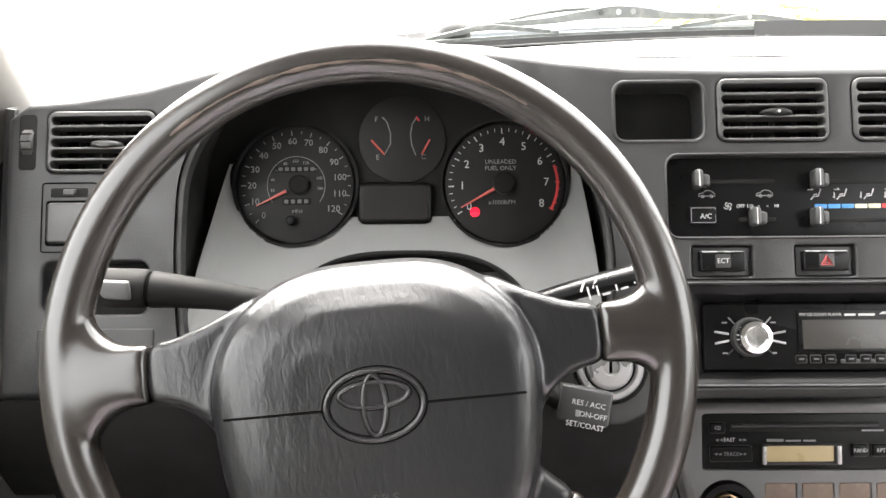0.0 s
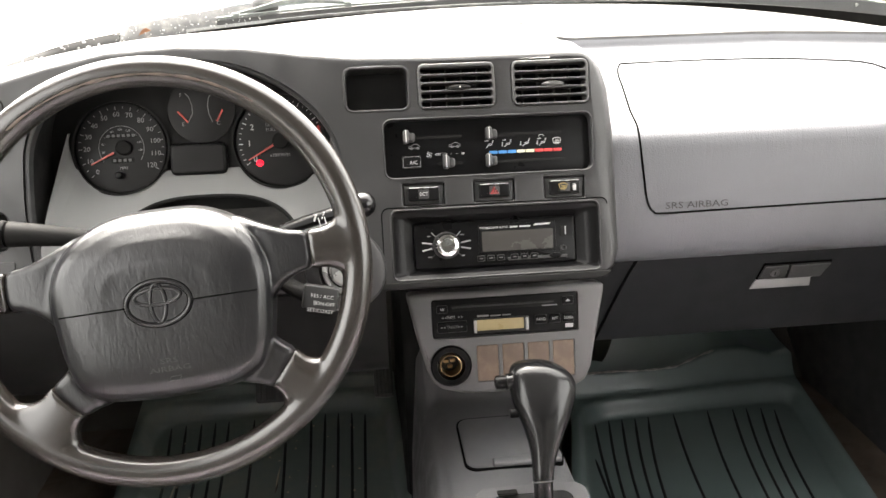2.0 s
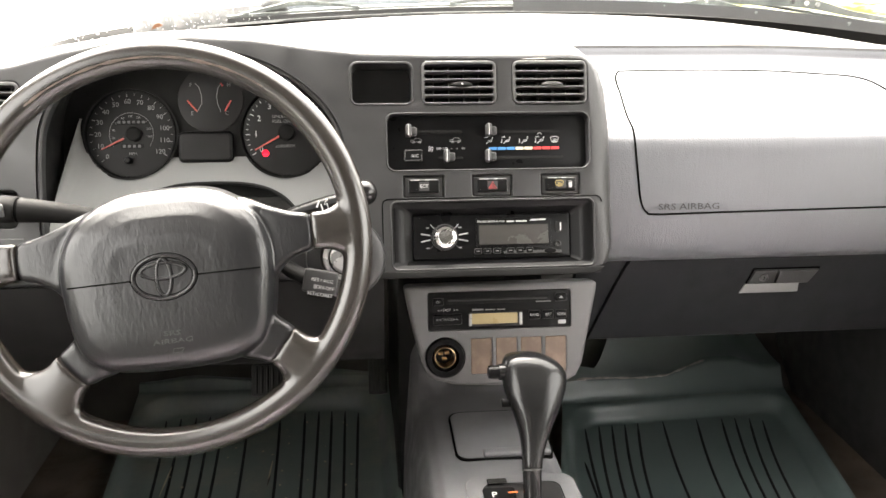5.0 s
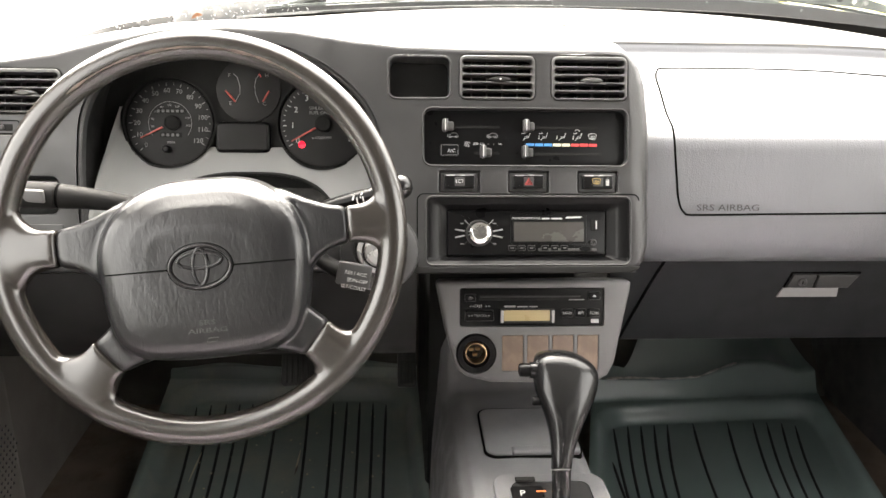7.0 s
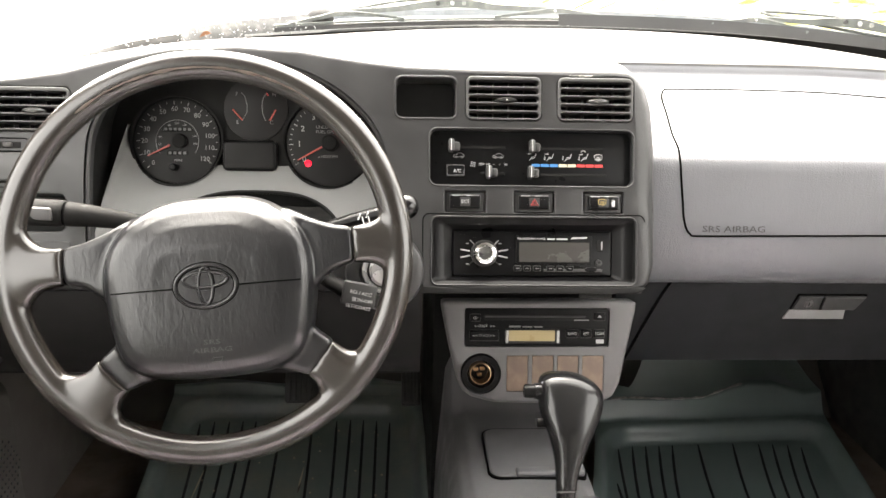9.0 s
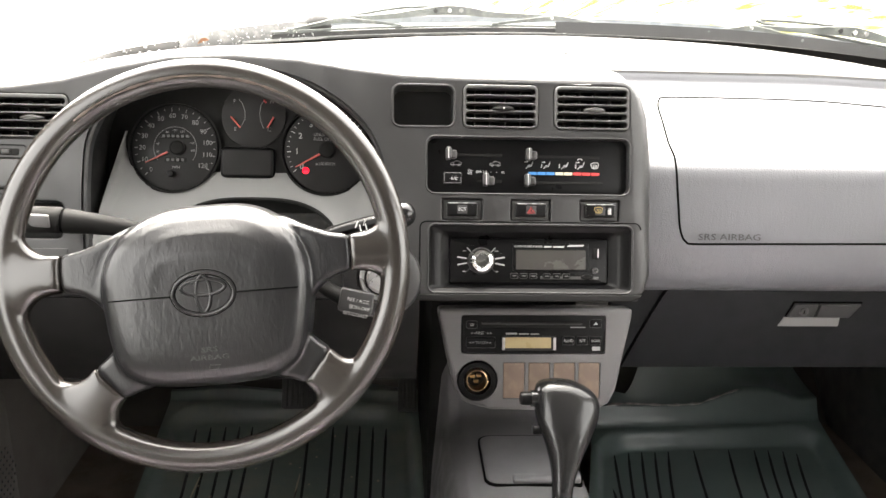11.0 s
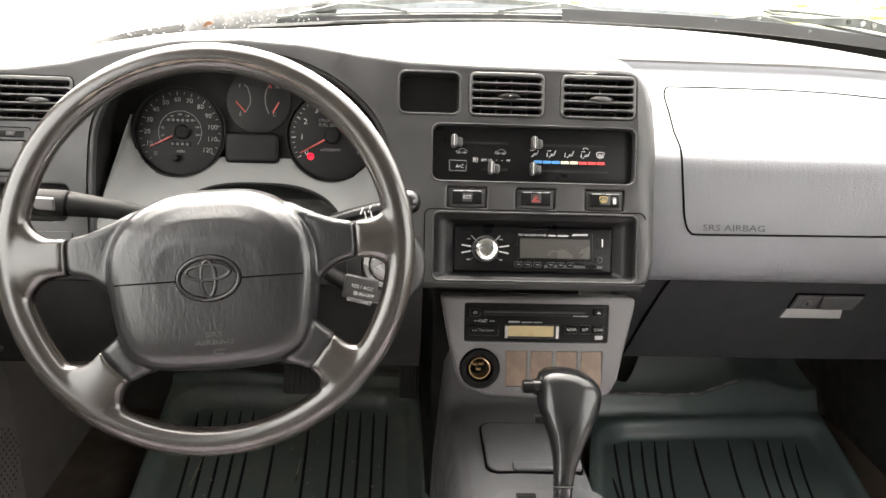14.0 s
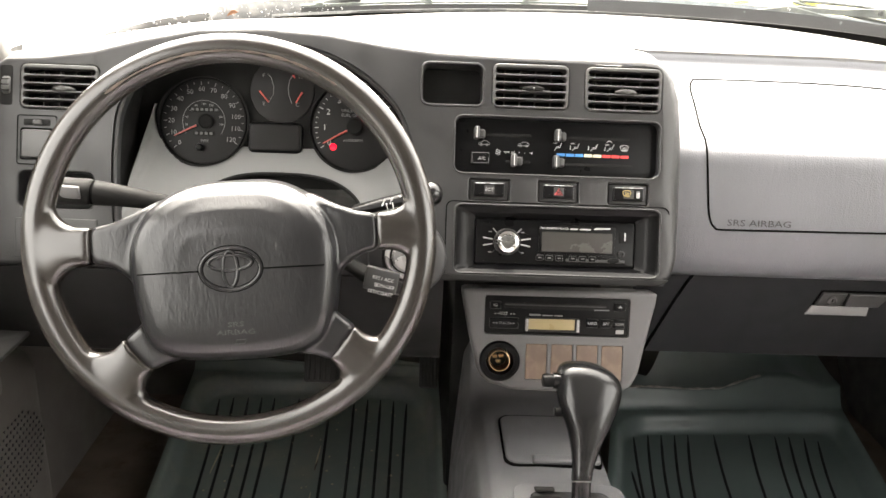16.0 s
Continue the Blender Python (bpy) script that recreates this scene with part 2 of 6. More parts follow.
def rbox(size, r=0.003, seg=3, at=(0, 0, 0), bm=None, rot=None):
    b = bmesh.new()
    bmesh.ops.create_cube(b, size=1)
    bmesh.ops.scale(b, vec=size, verts=b.verts)
    if r:
        bmesh.ops.bevel(b, geom=b.edges, offset=min(r, min(size) * 0.49), segments=seg, affect="EDGES", profile=0.5)
    m = Matrix.Translation(at) @ (rot or Matrix())
    bmesh.ops.transform(b, matrix=m, verts=b.verts)
    return merge(bm, b)


def merge(bm, b):
    if bm is None:
        return b
    base = [bm.verts.new(v.co) for v in b.verts]
    b.verts.index_update()
    for f in b.faces:
        bm.faces.new([base[v.index] for v in f.verts])
    b.free()
    return bm


def rrect(x0, y0, x1, y1, r, n=5):
    """Rounded rectangle, anticlockwise."""
    r = min(r, abs(x1 - x0) / 2 * 0.999, abs(y1 - y0) / 2 * 0.999)
    pts = []
    for cx, cy, a in ((x1 - r, y1 - r, 0), (x0 + r, y1 - r, 90), (x0 + r, y0 + r, 180), (x1 - r, y0 + r, 270)):
        for k in range(n + 1):
            t = radians(a + 90 * k / n)
            pts.append((cx + r * math.cos(t), cy + r * math.sin(t)))
    return pts


def circle(cx, cy, r, n=40, ry=None):
    return [(cx + r * math.cos(2 * math.pi * k / n), cy + (ry or r) * math.sin(2 * math.pi * k / n)) for k in range(n)]


def smooth_loop(pts, steps=6):
    """A closed Catmull-Rom curve through the points."""
    out, n = [], len(pts)
    for i in range(n):
        p = [Vector(pts[(i + k) % n]) for k in (-1, 0, 1, 2)]
        for s in range(steps):
            t = s / steps
            out.append(tuple(0.5 * ((2 * p[1]) + (p[2] - p[0]) * t + (2 * p[0] - 5 * p[1] + 4 * p[2] - p[3]) * t * t + (3 * p[1] - p[0] - 3 * p[2] + p[3]) * t ** 3)))
    return out


def smooth_line(pts, steps=6):
    out, n = [], len(pts)
    for i in range(n - 1):
        p = [Vector(pts[min(max(i + k, 0), n - 1)]) for k in (-1, 0, 1, 2)]
        for s in range(steps):
            t = s / steps
            out.append(0.5 * ((2 * p[1]) + (p[2] - p[0]) * t + (2 * p[0] - 5 * p[1] + 4 * p[2] - p[3]) * t * t + (3 * p[1] - p[0] - 3 * p[2] + p[3]) * t ** 3))
    return out + [Vector(pts[-1])]


def inset(pts, d):
    """Loop moved inwards by d (outwards when negative); anticlockwise loops."""
    out, n = [], len(pts)
    for i in range(n):
        a, b, c = Vector(pts[i - 1]), Vector(pts[i]), Vector(pts[(i + 1) % n])
        e, f = (b - a), (c - b)
        if e.length < 1e-7 or f.length < 1e-7:
            out.append(tuple(b))
            continue
        e, f = e.normalized(), f.normalized()
        nrm = Vector((-e.y - f.y, e.x + f.x))
        nrm = nrm.normalized() if nrm.length > 1e-6 else Vector((-e.y, e.x))
        out.append(tuple(b + nrm * d / max(0.5, nrm.dot(Vector((-f.y, f.x))))))
    return out


def bridge(bm, a, b):
    n = len(a)
    for i in range(n):
        bm.faces.new((a[i], a[(i + 1) % n], b[(i + 1) % n], b[i]))


def ring(bm, pts, z):
    return [bm.verts.new((x, y, z)) for x, y in pts]


def slab(pts, z0, z1, r=0.0015, bm=None, back=True):
    """A plate with a rounded front edge, from z0 up to z1."""
    b = bmesh.new()
    loops = [ring(b, pts, z0), ring(b, pts, z1 - r)]
    for a in (35, 65, 90):
        t = radians(a)
        loops.append(ring(b, inset(pts, r * (1 - math.cos(t))), z1 - r + r * math.sin(t)))
    for p, q in zip(loops, loops[1:]):
        bridge(b, p, q)
    b.faces.new(loops[-1])
    if back:
        b.faces.new(loops[0][::-1])
    return merge(bm, b)


def frame_ring(outer, inner, z0, z1, r=0.001, bm=None):
    """A raised surround between two loops of the same count, open in the middle."""
    b = bmesh.new()
    loops = [ring(b, outer, z0), ring(b, outer, z1 - r), ring(b, inset(outer, r), z1), ring(b, inset(inner, -r), z1), ring(b, inner, z1 - r), ring(b, inner, z0)]
    for p, q in zip(loops, loops[1:]):
        bridge(b, p, q)
    bridge(b, loops[-1], loops[0])
    return merge(bm, b)


def pierced(outer, holes, z0, z1, r=0.002, rh=0.0022, rounding=None):
    """A plate with openings through it; rounded outer and inner edges. rounding(x, y): the outer edge's radius."""
    b = bmesh.new()
    fronts = []
    for n, pts in enumerate([outer] + list(holes)):
        sign = 1 if n == 0 else -1
        rad = [(rounding(*q) if rounding else r) if n == 0 else rh for q in pts]
        unit = [Vector(q) - Vector(o) for q, o in zip(inset(pts, sign * 0.001), pts)]
        loops = []
        for a in (90, 65, 40, 18, 0):
            t = radians(a)
            loops.append([b.verts.new((o[0] + d.x * 1000 * q * (1 - math.cos(t)), o[1] + d.y * 1000 * q * (1 - math.cos(t)), z1 - q + q * math.sin(t))) for o, d, q in zip(pts, unit, rad)])
        loops.append(ring(b, pts, z0))
        for p, q in zip(loops, loops[1:]):
            bridge(b, p, q)
        fronts.append(loops[0])
    flat = [v for f in fronts for v in f]
    rings, n0 = [], 0
    for f in fronts:
        rings.append(list(range(n0, n0 + len(f))))
        n0 += len(f)
    tris = delaunay_2d_cdt([v.co.xy for v in flat], [], rings, 2, 1e-7)
    for t in tris[2]:
        if all(tris[3][k] for k in t):
            b.faces.new([flat[tris[3][k][0]] for k in t])
    return b


def tube(path, radius, n=12, bm=None, closed=False, squash=1.0, up=(0, 0, 1), cap=True):
    """A round bar along a path; radius: one number, or one for each point."""
    b = bmesh.new()
    pts = [Vector(p) for p in path]
    loops = []
    for i, p in enumerate(pts):
        a, c = pts[i - 1] if i or closed else p, pts[(i + 1) % len(pts)] if i < len(pts) - 1 or closed else p
        d = (c - a).normalized()
        s = d.cross(Vector(up))
        s = s.normalized() if s.length > 1e-4 else d.orthogonal().normalized()
        u = s.cross(d)
        rr = radius[i] if hasattr(radius, "__len__") else radius
        loops.append([b.verts.new(p + rr * (math.cos(2 * math.pi * k / n) * s + squash * math.sin(2 * math.pi * k / n) * u)) for k in range(n)])
    for p, q in zip(loops, loops[1:]):
        bridge(b, p, q)
    if closed:
        bridge(b, loops[-1], loops[0])
    elif cap:
        b.faces.new(loops[0][::-1])
        b.faces.new(loops[-1])
    return merge(bm, b)


def lathe(profile, n=32, bm=None, at=None, cap=True):
    """Turned round local z; profile of (radius, z)."""
    b = bmesh.new()
    loops = [[b.verts.new((r * math.cos(2 * math.pi * k / n), r * math.sin(2 * math.pi * k / n), z)) for k in range(n)] for r, z in profile]
    for p, q in zip(loops, loops[1:]):
        bridge(b, p, q)
    for lo in (loops[0], loops[-1]):
        if cap and (lo[0].co.xy).length > 1e-5:
            b.faces.new(lo)
    if at is not None:
        bmesh.ops.transform(b, matrix=at, verts=b.verts)
    return merge(bm, b)


def sheet(fn, us, vs, keep=None, thick=0.0, direction=None):
    """A surface through fn(u, v)."""
    b = bmesh.new()
    g = [[b.verts.new(fn(u, v)) for v in vs] for u in us]
    for i in range(len(us) - 1):
        for j in range(len(vs) - 1):
            q = (g[i][j], g[i + 1][j], g[i + 1][j + 1], g[i][j + 1])
            if keep is None or keep(sum((v.co for v in q), Vector()) / 4):
                b.faces.new(q)
    if keep:
        bmesh.ops.delete(b, geom=[v for v in b.verts if not v.link_faces], context="VERTS")
    if thick:
        d = Vector(direction)
        ext = bmesh.ops.extrude_face_region(b, geom=b.faces[:])
        bmesh.ops.translate(b, vec=d * thick, verts=[v for v in ext["geom"] if isinstance(v, bmesh.types.BMVert)])
    return b


def fused(bm, voxel=0.002, rounds=10):
    """Overlapping solids melted into one skin with soft fillets."""
    bmesh.ops.recalc_face_normals(bm, faces=bm.faces)
    me = bpy.data.meshes.new("solid")
    bm.to_mesh(me)
    bm.free()
    ob = bpy.data.objects.new("solid", me)
    scene.collection.objects.link(ob)
    rm = ob.modifiers.new("melt", "REMESH")
    rm.mode, rm.voxel_size, rm.adaptivity = "VOXEL", voxel, 0.0
    sm = ob.modifiers.new("soften", "SMOOTH")
    sm.factor, sm.iterations = 0.5, rounds
    bpy.context.view_layer.update()
    out = bpy.data.meshes.new_from_object(ob.evaluated_get(bpy.context.evaluated_depsgraph_get()))
    bpy.data.objects.remove(ob)
    b = bmesh.new()
    b.from_mesh(out)
    bpy.data.meshes.remove(out)
    return b


def span(a, b, n):
    return [a + (b - a) * k / n for k in range(n + 1)]


def lettering(text, size, mat, parent, at, depth=0.0002, align="CENTER", name="lettering", stretch=1.0, label=""):
    cu = bpy.data.curves.new(name, "FONT")
    cu.body, cu.size, cu.extrude, cu.align_x, cu.align_y = text, size, depth, align, "CENTER"
    cu.resolution_u = 2
    ob = bpy.data.objects.new("text_source", cu)
    scene.collection.objects.link(ob)
    bpy.context.view_layer.update()
    me = bpy.data.meshes.new_from_object(ob.evaluated_get(bpy.context.evaluated_depsgraph_get()))
    bpy.data.objects.remove(ob)
    bm = bmesh.new()
    bm.from_mesh(me)
    bpy.data.meshes.remove(me)
    bmesh.ops.scale(bm, vec=(stretch, 1, 1), verts=bm.verts)
    return part(name, bm, mat, parent, label, at, smooth=0)


def put(x, y, z=0.0, turn=0.0):
    return pose(x, y, z, 0, 0, turn)

# ---- the car's shell ----


def fv(z):
    """Height in metres to height along the fascia."""
    return (z - 1.02) * 1.0549


def front_y(x):
    return 0.41 - 0.55 * (x - 0.05) ** 2


def front_z(x):
    return 1.184 - 0.10 * (x - 0.12) ** 2 - 0.15 * max(0.0, x - 0.28) ** 2


ground = part("ground", sheet(lambda u, v: (u, v, 0), span(-400, 400, 8), span(-400, 400, 8)), GROUND)
tagged(ground, "pale gravel ground under a bright overcast sky", "ground", kind="structure")

floor = part("floor", rbox((1.36, 1.7, 0.03), 0.002, 1, (0, -0.1, 0.475)), CARPET)
tagged(floor, "worn brown carpeted car floor", "floor", kind="structure")
firewall = part("wall_front", sheet(lambda u, v: (u, 0.46 + 0.30 * v ** 0.7, 0.49 + 0.5 * v), span(-0.68, 0.68, 8), span(0, 1, 8), thick=0.02, direction=(0, 1, -0.5)), FELT)
tagged(firewall, "dark carpeted footwell bulkhead", "bulkhead", kind="structure")
for side, n in ((-1, 1), (1, 2)):
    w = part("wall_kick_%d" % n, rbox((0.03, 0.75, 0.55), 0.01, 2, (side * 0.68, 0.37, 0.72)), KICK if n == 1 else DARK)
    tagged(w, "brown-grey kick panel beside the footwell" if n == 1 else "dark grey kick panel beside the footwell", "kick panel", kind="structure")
    s = part("wall_rear_side_%d" % n, rbox((0.03, 1.3, 0.62), 0.01, 2, (side * 0.72, -1.75, 0.76)), REAR_DIMMED)
    tagged(s, "grey rear side trim panel", "trim panel", kind="structure")
back = part("wall_back", pierced([(-0.74, 0.45), (0.74, 0.45), (0.70, 1.64), (-0.70, 1.64)], [rrect(-0.52, 1.12, 0.52, 1.50, 0.05)], -0.02, 0.02, 0.002), REAR_DIMMED, at=Matrix(((1, 0, 0, 0), (0, 0, -1, -2.4), (0, 1, 0, 0), (0, 0, 0, 1))))
tagged(back, "grey tailgate trim with a rear window", "tailgate", kind="structure")
for side, n in ((-1, 1), (1, 2)):
    w = part("wall_pillar_%d" % n, pierced([(-2.4, 0.9), (-1.0, 0.9), (-1.02, 1.64), (-2.4, 1.64)], [rrect(-2.2, 1.10, -1.22, 1.50, 0.05)], 0.0, 0.03, 0.002), REAR_DIMMED, at=Matrix(((0, 0, side, side * 0.66), (1, 0, 0, 0), (0, 1, 0, 0), (0, 0, 0, 1))))
    tagged(w, "grey rear pillar trim round the side window", "pillar", kind="structure")
for name, pts, m in (("window_back", rrect(-0.53, 1.11, 0.53, 1.51, 0.05), Matrix(((1, 0, 0, 0), (0, 0, -1, -2.4), (0, 1, 0, 0), (0, 0, 0, 1)))),
                     ("window_rear_side_1", rrect(-2.21, 1.09, -1.21, 1.51, 0.05), Matrix(((0, 0, -1, -0.675), (1, 0, 0, 0), (0, 1, 0, 0), (0, 0, 0, 1)))),
                     ("window_rear_side_2", rrect(-2.21, 1.09, -1.21, 1.51, 0.05), Matrix(((0, 0, 1, 0.675), (1, 0, 0, 0), (0, 1, 0, 0), (0, 0, 0, 1))))):
    b = bmesh.new()
    b.faces.new(ring(b, pts, 0))
    pane = part(name, b, TINTED, at=m)
    tagged(pane, "unseen rear window, tinted dark to hold back daylight", "rear window", kind="structure")
roof = part("ceiling", sheet(lambda u, v: (u, v, 1.66 - 0.10 * u * u - 0.02 * (v + 1.1) ** 2), span(-0.62, 0.62, 10), span(-2.4, -0.22, 8), thick=0.03, direction=(0, 0, 1)), ROOF)
tagged(roof, "unseen cloth headliner, darkened to cut bounced light", "headliner", kind="structure")


def shield(u, v):
    """Windscreen: u across (-1..1), v from base to roof."""
    x0, x1 = 0.70 * u, 0.60 * u
    y0, y1 = front_y(0.62 * u) + 0.03, -0.2 - 0.06 * u * u
    z0, z1 = front_z(0.6 * u) - 0.012, 1.635 - 0.03 * u * u
    return (x0 + (x1 - x0) * v, y0 + (y1 - y0) * v + 0.03 * math.sin(math.pi * v), z0 + (z1 - z0) * v + 0.03 * math.sin(math.pi * v))


screen = part("window_front", sheet(shield, span(-1, 1, 24), span(0, 1, 12)), GLASS)
screen.visible_shadow = False
tagged(screen, "clear windscreen with dirt along its lower edge", "windscreen", kind="structure")
frit = part("trim_windscreen_edge", sheet(lambda u, v: Vector(shield(u, v * (0.027 + 0.003 * max(0.0, min(1.0, (u - 0.1) / 0.4))))) + Vector((0, -0.006, -0.003)), span(-0.52, 1, 60), span(0, 1, 4)), MATBLACK)
tagged(frit, "black printed band along the windscreen base", "windscreen trim", kind="structure")


for side, n in ((-1, 1), (1, 2)):
    def pillar(u, v, side=side):
        z = 1.04 + 0.58 * v
        y = 0.205 - 0.95 * (z - 1.106) - 0.135 * (1 - u)
        return (side * (0.668 - 0.075 * v - 0.028 * math.sin(math.pi * min(1, u * 1.02))), y, z)
    p = part("pillar_%d" % n, sheet(pillar, span(0, 1, 14), span(0, 1, 10), thick=0.02, direction=(side, 0, 0)), TRIM)
    tagged(p, "beige grey windscreen pillar trim", "pillar", kind="structure")
    q = part("trim_door_seal_%d" % n, tube(smooth_line([(side * 0.672, 0.10, 1.00), (side * 0.662, 0.025, 1.10), (side * 0.645, -0.10, 1.24), (side * 0.62, -0.27, 1.42), (side * 0.60, -0.40, 1.56)], 5), 0.012, 10), RUBBER)
    tagged(q, "black rubber door seal along the pillar", "door seal", kind="structure")

    # door: panel with armrest, pull recess and window switches
    d = thing("door_%d" % n, "grey car door panel with armrest and beige handle recess", "car door", pose(side * 0.68, -0.4, 0.5), kind="structure")

    def panel(y, z, side=side):
        low = max(0.0, min(1.0, (0.80 - z) / 0.06))
        low = low * low * (3 - 2 * low)
        top = max(0.0, (z - 1.0) / 0.045)
        edge = max(0.0, (y - (0.03 + 0.05 * low)) / 0.05)
        return (side * (0.662 - 0.030 * low + 0.03 * top ** 3 + 0.035 * edge ** 2), y, z)

    def front(z):
        return 0.082 + 0.05 * max(0, min(1, (0.86 - z) / 0.1)) - 0.02 * max(0, (0.62 - z) / 0.12)
    wide = [k / 30 for k in range(27)] + [0.89 + 0.11 * k / 10 for k in range(11)]
    # lower part takes the darker brown-grey trim, which carries the shade low down
    for z0, z1, m, name, note in ((0.812, 1.045, DOORPANEL, "panel", "pale grey-green moulded door panel"), (0.47, 0.812, KICK, "lower_panel", "brown-grey lower door panel, darkened for shade")):
        part(name, sheet(lambda u, v: panel(-1.0 + (front(z0 + (z1 - z0) * v) + 1.0) * u, z0 + (z1 - z0) * v), wide, span(0, 1, 28), thick=0.02, direction=(side, 0, 0)), m, d, note)
    part("sail_panel", slab([(-0.16, 1.03), (0.16, 0.98), (0.16, 1.05), (0.06, 1.12), (-0.03, 1.24), (-0.06, 1.26)], 0, 0.01, 0.002), DARK, d, "dark triangular mirror cover", at=Matrix(((0, 0, side, side * 0.672), (1, 0, 0, 0), (0, 1, 0, 0), (0, 0, 0, 1))))
    part("armrest", rbox((0.095, 0.44, 0.05), 0.020, 4, (side * 0.618, -0.302, 0.822)), KICK, d, "dark armrest")
    oval = [(-0.06 + 0.065 * math.cos(a), 0.875 + 0.058 * math.sin(a) + 0.35 * (0.065 * math.cos(a))) for a in [2 * math.pi * k / 36 for k in range(36)]]
    rimp = part("handle_rim", tube([(side * 0.6605, y, z) for y, z in oval], 0.007, 10, closed=True), BEIGE, d, "beige oval rim")
    part("handle_recess", slab([(y, z) for y, z in oval], 0, 0.004, 0.001), MATBLACK, d, at=Matrix(((0, 0, -side, side * 0.663), (1, 0, 0, 0), (0, 1, 0, 0), (0, 0, 0, 1))))
    part("pull_lever", tube(smooth_line([(side * 0.650, -0.005, 0.905), (side * 0.642, -0.03, 0.885), (side * 0.642, -0.065, 0.858), (side * 0.655, -0.10, 0.835)], 4), 0.007, 10), DARK, d, "dark pull lever")
    if side < 0:
        part("switch_plate", rbox((0.078, 0.15, 0.006), 0.003, 2, (-0.607, -0.105, 0.8485)), MATBLACK, d, "window switch plate")
        for x, y in ((-0.628, -0.066), (-0.600, -0.083), (-0.628, -0.125), (-0.600, -0.14)):
            part("window_switch", rbox((0.017, 0.028, 0.010), 0.004, 3, (x, y, 0.854), rot=pose(0, 0, 0, 8, 0, 0)), GLOSSBLACK, d)
    holes = bmesh.new()
    for i in range(16):
        for j in range(14):
            y, z = -0.05 + 0.009 * i + 0.0045 * (j % 2), 0.585 + 0.009 * j
            if (y - 0.02) ** 2 / 0.07 ** 2 + (z - 0.645) ** 2 / 0.062 ** 2 < 1:
                merge(holes, slab(circle(y, z, 0.0019, 8), 0, 0.0012, 0.0003))
    tagged(part("speaker_grille", holes, DARK, d, "perforated speaker grille", at=Matrix(((0, 0, -side, side * 0.6315), (1, 0, 0, 0), (0, 1, 0, 0), (0, 0, 0, 1)))), kind="stuff")
    win = part("window_side_%d" % n, sheet(lambda y, v, side=side: (side * (0.685 - 0.07 * v), y * (1 - 0.1 * v) - 0.06 * v, 1.04 + 0.56 * v), span(-1.0, 0.02, 8), span(0, 1, 6)), GLASS)
    win.visible_shadow = False
    tagged(win, "closed clear side window", "side window", kind="structure")

# ---- dashboard ----
dash = thing("dashboard", "grey moulded plastic dashboard with grained vinyl top", "dashboard", pose(0, 0.2, 1.0))

CLK = rrect(-0.149, fv(1.105), -0.085, fv(1.145), 0.007)
V1 = rrect(-0.074, fv(1.103), 0.008, fv(1.148), 0.007)
V2 = rrect(0.026, fv(1.103), 0.109, fv(1.148), 0.007)
AC = rrect(-0.112, fv(1.0365), 0.109, fv(1.093), 0.008)
RADIO = rrect(-0.109, fv(0.935), 0.112, fv(1.0025), 0.006)
V3 = rrect(-0.573, fv(1.085), -0.492, fv(1.129), 0.006)
POCKET = rrect(-0.574, fv(0.985), -0.495, fv(1.022), 0.008)
SW = [rrect(c - 0.022, fv(1.008), c + 0.022, fv(1.030), 0.002, 2) for c in (-0.074, 0.001, 0.077)]
BIN = smooth_loop([(-0.478, -0.02), (-0.479, 0.03), (-0.474, 0.075), (-0.45, 0.115), (-0.40, 0.142), (-0.335, 0.151), (-0.275, 0.148), (-0.225, 0.130), (-0.185, 0.100),
                   (-0.162, 0.066), (-0.151, 0.02), (-0.150, -0.03), (-0.158, -0.066), (-0.185, -0.074), (-0.25, -0.074), (-0.32, -0.074), (-0.39, -0.074), (-0.45, -0.074), (-0.472, -0.064)], 4)
EDGE = [(-0.605, -0.099), (-0.3, -0.099), (0.0, -0.099), (0.105, -0.099), (0.120, -0.096), (0.129, -0.088), (0.135, -0.07), (0.1385, 0.0), (0.1385, 0.06), (0.135, 0.105), (0.127, 0.128), (0.120, 0.1355), (0.113, 0.141), (0.1055, 0.1430), (0.0980, 0.1441), (0.09, 0.145), (-0.06, 0.145), (-0.14, 0.147), (-0.19, 0.152),
        (-0.25, 0.161), (-0.32, 0.165), (-0.39, 0.161), (-0.45, 0.148), (-0.50, 0.134), (-0.55, 0.126), (-0.59, 0.122), (-0.605, 0.110)]


def fascia_round(x, v):
    """Radius of the fascia's edge: soft over the stack's shoulder and under its lip."""
    if v < -0.093:
        return 0.0065
    soft = 0.007 + 0.017 * max(0.0, min(1.0, (x - 0.105) / 0.03))
    return min(soft, 0.0215 - 0.2 * (-0.02 - v)) if v < -0.02 else soft


fascia = part("fascia", pierced(EDGE, [CLK, V1, V2, AC, RADIO, V3, POCKET, BIN] + SW, -0.03, 0.0, 0.007, rounding=fascia_round), PLASTIC, dash, at=FASCIA)


for pts in ([(-0.14, fv(0.93)), (0.13, fv(0.93)), (0.13, fv(1.145)), (-0.14, fv(1.145))], [(-0.66, fv(0.93)), (-0.492, fv(0.93)), (-0.492, fv(1.12)), (-0.66, fv(1.12))]):
    part("carrier", slab(pts, -0.13, -0.08, 0.001), MATBLACK, dash, at=FASCIA)


def pad_depth(x, y):
    """The shelf narrows where the windscreen curves back."""
    return y if y < 0.06 else 0.06 + (y - 0.06) * min(1.0, (front_y(x) - 0.09) / 0.24)


def mid_z(x):
    t = max(0.0, min(1.0, (0.145 - x) / 0.055))
    return 1.145 + 0.022 * t * t * (3 - 2 * t) - 0.6 * max(0, -x - 0.35) ** 2


